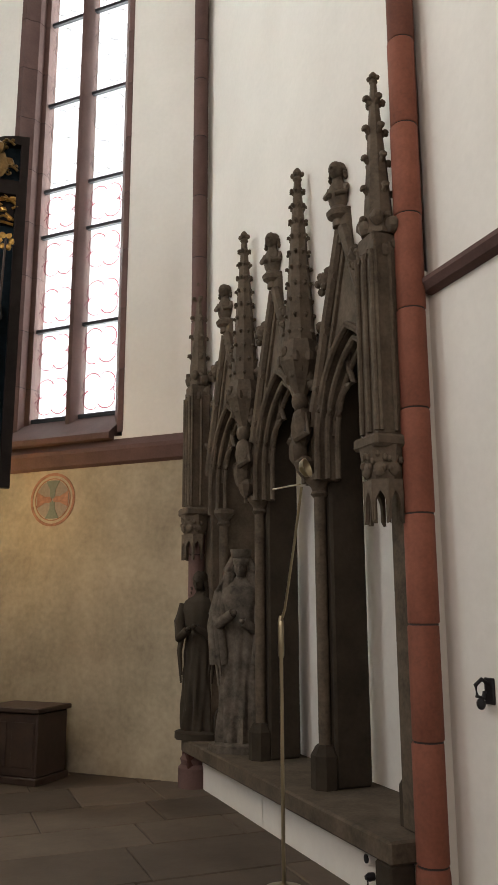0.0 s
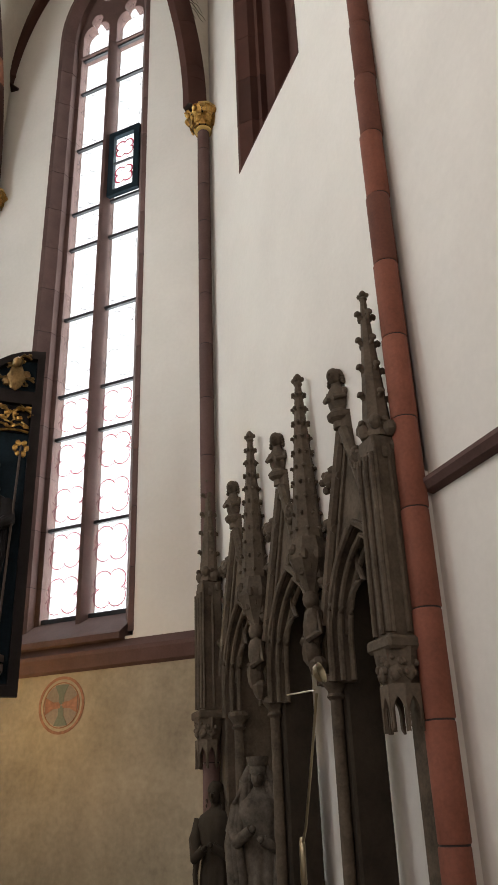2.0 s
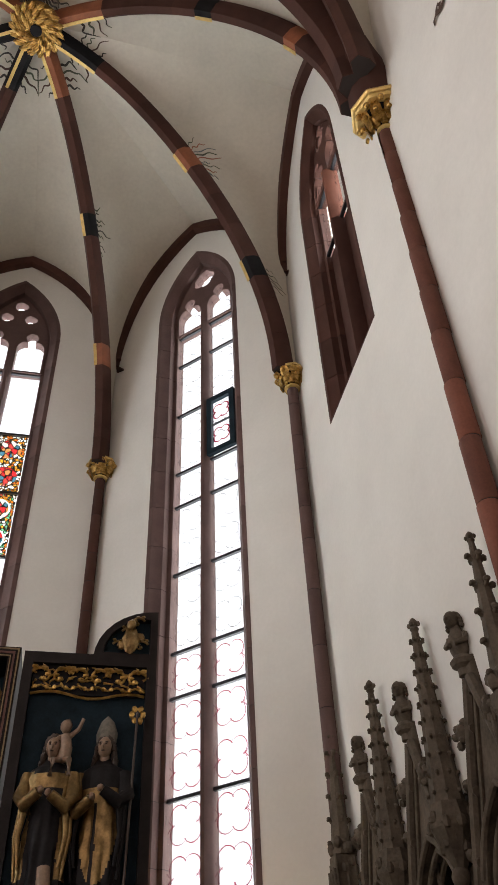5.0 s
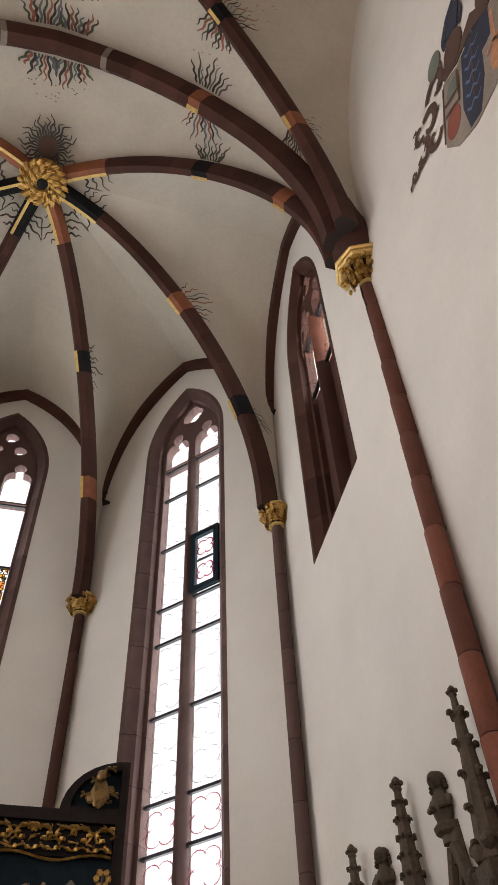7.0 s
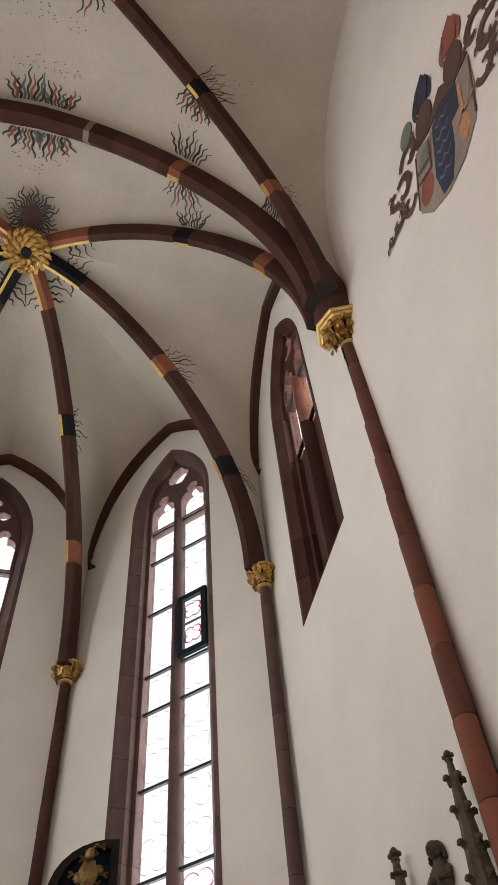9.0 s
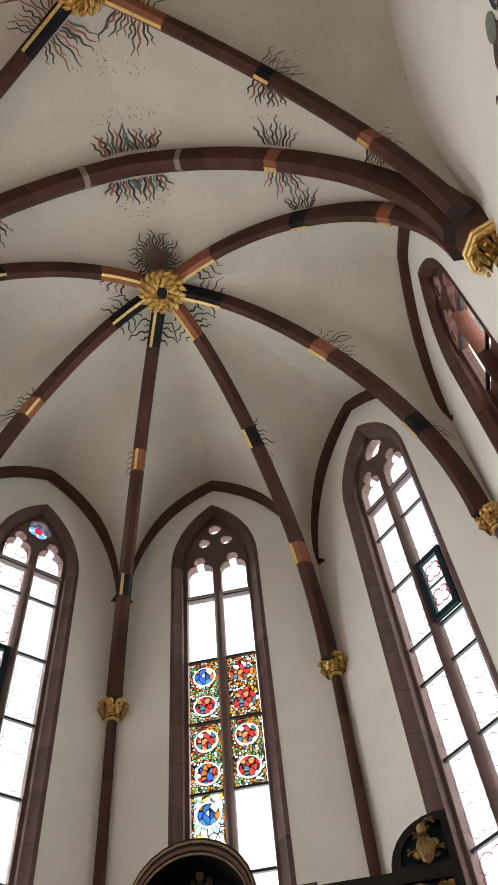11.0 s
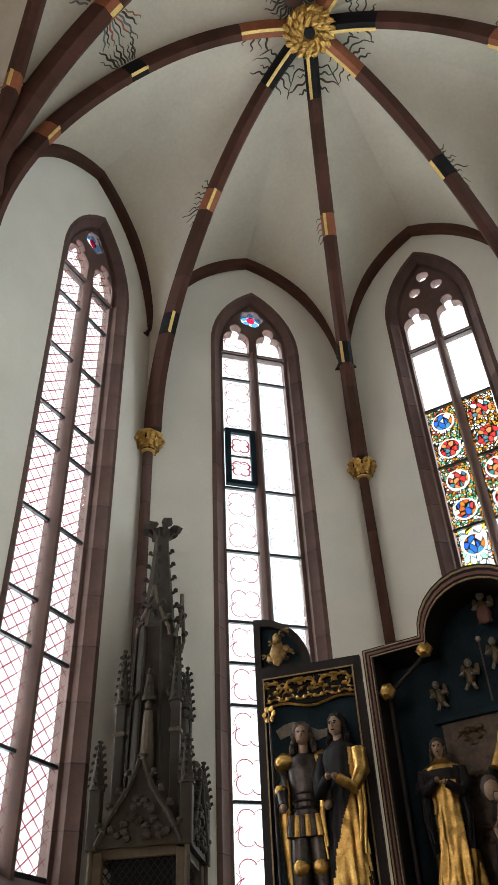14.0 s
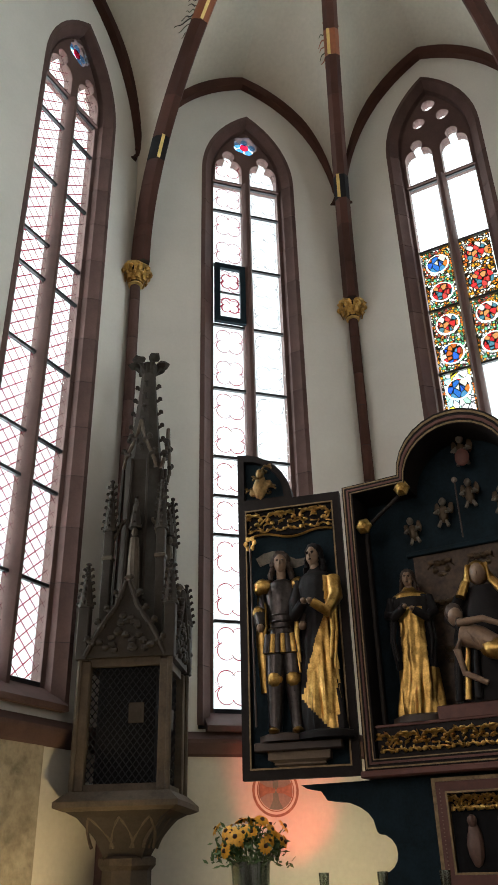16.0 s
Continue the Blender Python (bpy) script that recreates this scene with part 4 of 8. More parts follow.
# ---- wall shafts ----
def build_shaft(k, z_cap, r, name="wall_shaft"):
    p = Vector(((1 if k == 1 else -1) * 4.238, -1.775 if k == 1 else -2.05, 0)) if k in (1, 6) else corner(k, 4.46)
    m = Matrix.Translation(p) @ Matrix.Rotation(-radians(CORNER_ANGLE[k]), 4, "Z")
    big = k in (1, 6)
    sh = thing(name, "slender red sandstone wall shaft with a gilded leaf capital", "wall shaft", m, "shafts of the apse")
    # shaft 1 is red, shafts 3 and 4 dark red, the others grey-red
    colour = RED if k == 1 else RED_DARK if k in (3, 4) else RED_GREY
    shared = {}
    rnd = random.Random(k)
    z = 0.30

    def lean(zz):
        """The old shaft bows a little into the room near its foot."""
        return (m.to_3x3().inverted() @ Vector((-0.045, 0, 0))) * (1 - zz / 5.0 if zz < 5.0 else -(zz - 5.0) / 2.2) if k == 1 else Vector((0, 0, 0))
    base = fresh()
    lathe(base, [(r * 1.06, 0), (r * 1.06, 0.26), (r, 0.295)] if k == 1 else [(r * 1.9, 0), (r * 1.9, 0.16), (r * 1.55, 0.19), (r * 1.7, 0.23), (r * 1.3, 0.27), (r, 0.30)], 16)
    part("base", base, colour, sh, m=Matrix.Translation(lean(0)))
    while z < z_cap - 0.02:
        h = min(0.56 if k == 1 else rnd.choice((0.46, 0.56, 0.66)), z_cap - z)
        # drums higher up take the darker copy, imitating weaker light on them
        stone = RED_SHADED if k == 1 and (z > 5.6 or 4.6 < z < 5.1) else colour
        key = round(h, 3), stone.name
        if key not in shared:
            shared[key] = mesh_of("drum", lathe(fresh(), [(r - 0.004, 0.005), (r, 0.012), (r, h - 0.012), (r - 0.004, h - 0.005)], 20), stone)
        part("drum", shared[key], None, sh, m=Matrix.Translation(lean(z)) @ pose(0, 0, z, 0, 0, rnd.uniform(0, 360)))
        z += h
    part("joint_mortar", rings(fresh(), [[lean(zz) + Vector(((r - 0.007) * math.cos(2 * math.pi * i / 20), (r - 0.007) * math.sin(2 * math.pi * i / 20), zz)) for i in range(20)] for zz in (0.28, 2.0, 5.0, 7.5, z_cap)]), JOINT, sh)
    # capital
    cap = thing_part("capital", sh, Matrix.Translation(lean(z_cap)) @ pose(0, 0, z_cap))
    hgt, wide = (0.42, 0.26) if big else (0.34, 0.20)
    part("neck_ring", lathe(fresh(), [(r, 0), (r + 0.03, 0.015), (r + 0.03, 0.035), (r, 0.05)], 20), GOLD_PALE, cap)
    # bell is black to give the gilded leaves shaded gaps
    part("bell", lathe(fresh(), [(r, 0.04), (r + 0.02, 0.12), (wide * 0.7, hgt * 0.7), (wide * 0.85, hgt - 0.05)], 16), BLACK, cap)
    for i in range(10):
        an = 2 * math.pi * i / 10
        bud = blob(fresh(), ((wide + 0.005) * math.cos(an), (wide + 0.005) * math.sin(an), hgt - 0.10 - 0.03 * (i % 2)), 0.038, 0.038, 0.042, 8, 0.12, i)
        part("leaf_bud", bud, GOLD, cap)
        bud = blob(fresh(), ((wide - 0.03) * math.cos(an + 0.3), (wide - 0.03) * math.sin(an + 0.3), hgt * 0.45), 0.030, 0.030, 0.035, 8, 0.12, i + 4)
        part("leaf_bud", bud, GOLD, cap)
    n_leaf = 8
    for row in (0, 1):
        for i in range(n_leaf):
            an = 2 * math.pi * (i + 0.5 * row) / n_leaf
            bm = fresh()
            z1 = hgt * (0.46 + 0.30 * row)
            rr = r + 0.03 + 0.05 * row
            loops = []
            for j, (dr, dz, ww) in enumerate(((0, 0.05, 0.035), (0.015, 0.4, 0.06), (0.035, 0.75, 0.062), (0.065, 0.95, 0.045), (0.085, 0.84, 0.02))):
                zc = 0.05 + (z1 - 0.05 + 0.04 * row) * dz
                loops.append([Vector((rr + dr + 0.012 * (1 - abs(q)), ww * q * (1 + 0.25 * math.sin(9 * q)), zc)) for q in (-1, -0.5, 0, 0.5, 1)] + [Vector((rr + dr - 0.012, ww * q, zc)) for q in (0.8, -0.8)])
            rings(bm, loops)
            part("leaf", bm, GOLD, cap, m=pose(0, 0, 0, 0, 0, math.degrees(an)))
    if big:
        for zz, grow in ((hgt - 0.06, 0.05), (hgt - 0.005, 0.085)):
            part("abacus_moulding", lathe(fresh(), [(wide * 0.8, zz - 0.03), (wide + grow - 0.02, zz - 0.02), (wide + grow, zz), (wide + grow, zz + 0.025), (wide * 0.8, zz + 0.03)], 8, turn=math.pi / 8), GOLD_PALE, cap, "gilded eight-sided moulding", smooth=20)
        way = m.to_3x3().inverted() @ Vector((-p.x, 0, 0)).normalized()
        west = m.to_3x3().inverted() @ Vector((0, -1, 0))
        mass = rings(fresh(), [[way * shift + west * min(0.14, 0.5 * shift + 0.02) + Vector((rr * math.cos(2 * math.pi * i / 14), rr * math.sin(2 * math.pi * i / 14), zz)) for i in range(14)] for zz, rr, shift in ((hgt + 0.01, 0.25, 0.0), (hgt + 0.20, 0.26, 0.05), (hgt + 0.40, 0.29, 0.12), (hgt + 0.65, 0.30, 0.16), (hgt + 0.90, 0.27, 0.19), (hgt + 1.25, 0.24, 0.22), (hgt + 1.7, 0.08, 0.24))])
        part("springer", mass, RED_DARK, cap, "dark red stone from which the ribs spring", smooth=40)
    lip = lathe(fresh(), [(wide * 0.8, hgt - 0.07), (wide + 0.015, hgt - 0.045), (wide + 0.015, hgt - 0.005), (wide * 0.9, hgt)], 8, turn=math.pi / 8)
    part("abacus", lip, GOLD_PALE if not big else GOLD, cap, smooth=20)
    return sh


flagstones()
build_walls()
for k in WINDOW:
    build_window(k)
build_strings()
RIB_AT, DIAG_AT, TRANS_AT, BAY_MID, CROWN_2 = build_vault()
build_shaft(1, 9.72, 0.080)
for k, z_cap in ((2, 9.30), (3, 9.38), (4, 9.30), (5, 9.26)):
    build_shaft(k, z_cap, 0.075)
build_shaft(6, 9.98, 0.080)


# ---- carved things ----
def crocket_mesh(size, mat):
    """A curled leaf knob on a short stalk."""
    bm = fresh()
    tube(bm, [(-size * 0.4, 0, -size * 0.25), (size * 0.15, 0, -size * 0.02), (size * 0.42, 0, size * 0.28)], size * 0.30, 7, taper=size * 0.26)
    blob(bm, (size * 0.46, 0, size * 0.36), size * 0.40, size * 0.46, size * 0.34, 8, 0.06, 3)
    blob(bm, (size * 0.66, 0, size * 0.16), size * 0.20, size * 0.30, size * 0.18, 7, 0.06, 4)
    return mesh_of("crocket", bm, mat, 60)


def spire(parent, u, v, z0, z1, r, mat, rows=6, crock=0.05, top=True, sides=4):
    """A tapering eight-sided pinnacle with crockets on its edges and a finial."""
    sp = thing_part("pinnacle", parent, pose(u, v, z0))
    h = z1 - z0
    part("spire", lathe(fresh(), [(r * 1.12, 0), (r * 1.12, 0.03), (r, 0.05), (r * 0.2, h * 0.95)], 8, turn=math.pi / 8), mat, sp, smooth=15)
    cm = crocket_mesh(crock, mat)
    for i in range(rows):
        f = (i + 0.4) / rows * 0.92
        rad = r * (1 - 0.82 * f)
        for q in range(sides):
            an = q * 360 / sides + (22.5 if sides == 8 and i % 2 else 0)
            part("crocket", cm, None, sp, m=pose(rad * 0.92 * math.cos(radians(an)), rad * 0.92 * math.sin(radians(an)), f * h, 0, 0, an))
    bm = fresh()
    lathe(bm, [(r * 0.2, h * 0.93), (r * 0.30, h * 0.945), (r * 0.20, h * 0.96), (r * 0.30, h * 0.975), (r * 0.26, h * 0.99), (r * 0.12, h * 1.005), (0.004, h * 1.01)], 10)
    for q in range(4):
        an = radians(q * 90 + 45)
        blob(bm, (r * 0.30 * math.cos(an), r * 0.30 * math.sin(an), h * 0.97), r * 0.16, r * 0.16, r * 0.18, 7)
    part("finial", bm, mat, sp)
    return sp


def bust(parent, u, v, z0, z1, seed):
    """A stone head on a short body that ends a gable."""
    bm = fresh()
    h = z1 - z0
    rnd = random.Random(seed)
    lathe(bm, [(0.045, 0), (0.045, 0.10 * h), (0.078, 0.15 * h), (0.088, 0.22 * h), (0.052, 0.30 * h), (0.066, 0.38 * h), (0.074, 0.52 * h), (0.062, 0.62 * h), (0.040, 0.70 * h), (0.038, 0.76 * h)], 16, squash=0.85)
    blob(bm, (0, -0.02, 0.86 * h), 0.048, 0.058, 0.135 * h, 14, 0.02, seed)
    blob(bm, (0, -0.076, 0.85 * h), 0.012, 0.016, 0.03 * h, 6)
    blob(bm, (0, 0.012, 0.895 * h), 0.055, 0.058, 0.115 * h, 14, 0.05, seed + 1)
    for s in (-1, 1):
        for q in range(3):
            blob(bm, (s * (0.050 + 0.004 * q), 0.005, (0.86 - 0.055 * q) * h), 0.017, 0.026, 0.036 * h, 8, 0.08, seed + 2 + q)
        tube(bm, [(s * 0.062, 0, 0.60 * h), (s * 0.080, -0.03, 0.48 * h), (s * 0.02, -0.075, 0.44 * h)], 0.024, 8, taper=0.016)
    part("finial_bust", bm, STONE, parent, "carved stone head finial", m=pose(u, v, z0, 0, 0, 40 + rnd.uniform(-25, 25)))


def statue(bm, h, w, seed, mats=(0, 0, 0, 0), crown=False, folds=9, lean=0.0, child=False, mitre=False, style="cloak", veil=False):
    """A draped standing figure; mats: robe, cloak, skin, hair; style: how robe and cloak share the body."""
    rnd = random.Random(seed)
    n, levels = 84, 60
    loops = []
    ph = [rnd.uniform(0, 6.28) for _ in range(4)]
    prof = [(0, 0.84), (0.03, 0.86), (0.25, 0.80), (0.45, 0.76), (0.58, 0.66), (0.66, 0.78), (0.74, 0.88), (0.79, 0.78), (0.82, 0.42), (0.85, 0.24)]

    def ridge(x):
        return 1 - 2 * abs((x / math.pi) % 1 - 0.5) * 2
    for i in range(levels + 1):
        f = 0.85 * i / levels
        for (fa, ra), (fb, rb) in zip(prof, prof[1:]):
            if fa <= f <= fb + 1e-9:
                rad = ra + (rb - ra) * (f - fa) / (fb - fa)
                break
        fold = max(0.0, 1 - f / 0.66) * 0.22 + (0.035 if f < 0.78 else 0)
        lp = []
        for j in range(n):
            th = 2 * math.pi * j / n
            k = 1 + fold * (ridge(folds * th / 2 + ph[0] + 2.6 * f) * 0.55 + math.sin((folds + 5) * th + ph[1] - 9 * f) * 0.35 + 0.5 * math.sin(2 * th + 14 * f + ph[2]) * (0.4 if f > 0.2 else 0.15))
            swag = max(0.0, 1 - abs(f - 0.43) / 0.20) * max(0.0, -math.sin(th + 0.3))
            r = rad * w / 2 * (k + 0.075 * swag * ridge(26 * f + 2.4 * math.cos(th) ** 2 + 1.4 * math.cos(th) + ph[3]))
            sway = lean * math.sin(math.pi * f / 0.85) * w
            lp.append(Vector((r * math.cos(th) + sway, r * 0.66 * math.sin(th), f * h)))
        loops.append(lp)
    first = len(bm.faces)
    rings(bm, loops)
    bm.faces.ensure_lookup_table()
    for f in bm.faces[first:]:
        c = f.calc_center_median()
        x, z = c.x / w, c.z / h
        if style == "cloak":
            cloak = x * 0.8 + 0.08 * math.sin(9 * z) > 0.06 or z > 0.74 or (z < 0.05)
        elif style == "diagonal":
            cloak = (0.06 - 0.25 * x < z < 0.44 + 0.7 * x and x < 0.36) or (x > 0.24 and 0.40 < z < 0.78)
        elif style == "dark":
            cloak = (abs(x) > 0.27 and z > 0.30 and z < 0.78) or (0.70 < z < 0.76)
        elif style == "bishop":
            cloak = not (0.26 + 1.9 * x * x < z < 0.70 and abs(x) < 0.40) or (abs(x + 0.05) < 0.035 and z < 0.62)
        else:
            cloak = z > 0.60 and abs(x) < 0.3
        f.material_index = mats[1] if cloak else mats[0]
    hx = lean * 0.2 * w
    blob(bm, (hx, -0.024 * h, 0.905 * h), 0.036 * h, 0.042 * h, 0.054 * h, 14, 0.02, seed, mats[2])
    blob(bm, (hx, -0.064 * h, 0.90 * h), 0.007 * h, 0.012 * h, 0.014 * h, 6, 0, 0, mats[2])
    blob(bm, (hx, 0.004 * h, 0.934 * h), 0.050 * h, 0.054 * h, 0.050 * h, 14, 0.08, seed + 1, mats[3])
    for s in (-1, 1):
        blob(bm, (hx + s * 0.014 * h, -0.060 * h, 0.918 * h), 0.010 * h, 0.007 * h, 0.004 * h, 6, 0, 0, mats[3])
        blob(bm, (hx + s * 0.014 * h, -0.062 * h, 0.909 * h), 0.006 * h, 0.005 * h, 0.004 * h, 6, 0, 0, mats[3])
    blob(bm, (hx, -0.064 * h, 0.876 * h), 0.011 * h, 0.006 * h, 0.003 * h, 6, 0, 0, mats[3])
    tube(bm, [(hx, 0, 0.80 * h), (hx, -0.01 * h, 0.87 * h)], 0.026 * h, 10, mats[2])
    for s in (-1, 1):
        for q in range(3):
            blob(bm, (hx + s * (0.040 + 0.006 * q) * h, 0.002 * h, (0.90 - 0.032 * q) * h), 0.017 * h, 0.028 * h, 0.030 * h, 8, 0.2, seed + q, mats[3])
        el = rnd.uniform(0.58, 0.66)
        tube(bm, [(s * 0.36 * w, 0, 0.765 * h), (s * 0.47 * w, -0.03 * h, 0.66 * h), (s * 0.36 * w, -0.095 * h, (el - 0.02) * h), (s * 0.10 * w, -0.13 * h, (el + 0.03) * h)], 0.046 * h, 12, mats[1] if (s > 0 or style == "dark") else mats[0], taper=0.026 * h)
        blob(bm, (s * 0.07 * w, -0.14 * h, (el + 0.035) * h), 0.017 * h, 0.026 * h, 0.017 * h, 8, 0, 0, mats[2])
        # cloth that hangs from the arm
        for q in range(2):
            x0 = s * (0.36 + 0.05 * q) * w
            pts = [(x0, -0.16 * w + 0.05 * q * w, 0.62 * h), (x0 + s * 0.05 * w, -0.24 * w + 0.06 * q * w, 0.48 * h), (x0 - s * 0.02 * w, -0.27 * w + 0.07 * q * w, (0.34 - 0.05 * q) * h)]
            tube(bm, pts, 0.020 * h, 8, mats[1], taper=0.006 * h)
    if crown:
        lathe(bm, [(0.048 * h, 0.955 * h), (0.052 * h, 0.96 * h), (0.060 * h, 1.0 * h), (0.052 * h, 0.998 * h), (0.045 * h, 0.96 * h)], 14, Matrix.Translation((hx, 0, 0)), mat=mats[1])
    if veil:
        for s in (-1, 1):
            for q in range(3):
                tube(bm, [(hx + s * 0.040 * h, 0.01 * h, 0.955 * h), (hx + s * (0.062 + 0.008 * q) * h, -0.006 * q * h, 0.88 * h), (s * (0.30 + 0.06 * q) * w, -0.02 * h, 0.77 * h), (s * (0.38 + 0.07 * q) * w, -0.06 * h, 0.60 * h), (s * (0.30 + 0.08 * q) * w, -0.05 * h, 0.40 * h)], 0.020 * h, 8, mats[1], taper=0.030 * h)
    if mitre:
        lathe(bm, [(0.052 * h, 0.935 * h), (0.056 * h, 0.98 * h), (0.036 * h, 1.04 * h), (0.004 * h, 1.075 * h)], 10, Matrix.Translation((hx, 0, 0)), squash=0.8, mat=4)
    if child:
        # a child astride the shoulder with one arm raised
        cx, cy = 0.20 * w, -0.03 * h
        tube(bm, [(cx, cy, 0.83 * h), (cx + 0.01 * h, cy, 0.90 * h), (cx, cy, 0.965 * h)], 0.036 * h, 10, mats[2], taper=0.026 * h)
        blob(bm, (cx, cy - 0.01 * h, 1.005 * h), 0.030 * h, 0.032 * h, 0.036 * h, 12, 0.03, seed, mats[2])
        blob(bm, (cx, cy + 0.006 * h, 1.018 * h), 0.032 * h, 0.032 * h, 0.030 * h, 10, 0.1, seed, mats[3])
        tube(bm, [(cx + 0.02 * h, cy, 0.955 * h), (cx + 0.065 * h, cy - 0.01 * h, 0.99 * h), (cx + 0.085 * h, cy - 0.01 * h, 1.045 * h)], 0.014 * h, 8, mats[2], taper=0.009 * h)
        tube(bm, [(cx - 0.02 * h, cy, 0.955 * h), (cx - 0.055 * h, cy - 0.02 * h, 0.93 * h)], 0.013 * h, 8, mats[2], taper=0.009 * h)
        for q in (-1, 1):
            tube(bm, [(cx, cy, 0.84 * h), (cx + q * 0.04 * h, cy - 0.06 * h, 0.82 * h), (cx + q * 0.045 * h, cy - 0.07 * h, 0.74 * h)], 0.018 * h, 8, mats[2], taper=0.012 * h)
        # bare shin below the tucked robe
        tube(bm, [(0.10 * w, -0.17 * w, 0.34 * h), (0.14 * w, -0.33 * w, 0.20 * h), (0.12 * w, -0.30 * w, 0.03 * h)], 0.036 * h, 10, mats[2], taper=0.022 * h)
        blob(bm, (0.12 * w, -0.36 * w, 0.015 * h), 0.026 * h, 0.05 * h, 0.016 * h, 8, 0.05, 1, mats[2])
    return bm


def knight(bm, h, w):
    """An armoured figure with bare-edged legs, knee guards and a short cloak; slots: armour, gold, skin, hair."""
    for s in (-1, 1):
        x = s * 0.17 * w
        tube(bm, [(x * 1.5, -0.02 * h, 0.01 * h), (x * 1.4, 0.0, 0.14 * h), (x * 1.25, -0.02 * h, 0.26 * h), (x, 0, 0.48 * h)], 0.032 * h, 12, 0, taper=0.062 * h)
        blob(bm, (x * 1.25, -0.035 * h, 0.27 * h), 0.045 * h, 0.045 * h, 0.05 * h, 12, 0.05, 1, 1)
        blob(bm, (x * 1.6, -0.06 * h, 0.015 * h), 0.03 * h, 0.06 * h, 0.018 * h, 10, 0.05, 1, 1)
        tube(bm, [(s * 0.40 * w, 0, 0.77 * h), (s * 0.56 * w, -0.02 * h, 0.64 * h), (s * 0.50 * w, -0.08 * h, 0.54 * h)], 0.045 * h, 12, 0, taper=0.028 * h)
        blob(bm, (s * 0.44 * w, 0, 0.775 * h), 0.06 * h, 0.06 * h, 0.05 * h, 12, 0.06, 2, 1)
        blob(bm, (s * 0.56 * w, -0.03 * h, 0.63 * h), 0.036 * h, 0.036 * h, 0.036 * h, 10, 0.05, 3, 1)
        blob(bm, (s * 0.49 * w, -0.095 * h, 0.53 * h), 0.022 * h, 0.028 * h, 0.024 * h, 8, 0, 0, 2)
        tube(bm, [(s * 0.40 * w, 0.05 * h, 0.78 * h), (s * 0.52 * w, 0.06 * h, 0.5 * h), (s * 0.46 * w, 0.06 * h, 0.22 * h)], 0.05 * h, 10, 1, taper=0.035 * h)
    lathe(bm, [(0.16 * w * 2, 0.40 * h), (0.40 * w, 0.46 * h), (0.30 * w, 0.55 * h), (0.36 * w, 0.62 * h), (0.42 * w, 0.72 * h), (0.36 * w, 0.79 * h), (0.12 * w, 0.82 * h)], 28, squash=0.66)
    for q in range(7):
        x = (q - 3) * 0.11 * w
        tube(bm, [(x, -0.25 * w, 0.50 * h), (x * 1.15, -0.29 * w, 0.40 * h)], 0.020 * h, 8, q % 2)
    for q in range(4):
        lathe(bm, [(0.345 * w, 0), (0.365 * w, 0.006 * h), (0.345 * w, 0.012 * h)], 24, Matrix.Translation((0, 0, (0.50 + 0.035 * q) * h)), squash=0.68, mat=0)
    blob(bm, (0, -0.024 * h, 0.905 * h), 0.037 * h, 0.043 * h, 0.055 * h, 14, 0.02, 5, 2)
    tube(bm, [(0, 0, 0.80 * h), (0, -0.01 * h, 0.87 * h)], 0.026 * h, 10, 2)
    blob(bm, (0, 0.004 * h, 0.935 * h), 0.052 * h, 0.055 * h, 0.050 * h, 14, 0.10, 6, 3)
    for s in (-1, 1):
        blob(bm, (s * 0.014 * h, -0.061 * h, 0.912 * h), 0.009 * h, 0.006 * h, 0.005 * h, 6, 0, 0, 3)
    blob(bm, (0, -0.066 * h, 0.90 * h), 0.007 * h, 0.010 * h, 0.014 * h, 6, 0, 0, 2)
    for s in (-1, 1):
        for q in range(3):
            blob(bm, (s * (0.043 + 0.008 * q) * h, 0, (0.90 - 0.030 * q) * h), 0.019 * h, 0.03 * h, 0.028 * h, 8, 0.25, q, 3)
    return bm


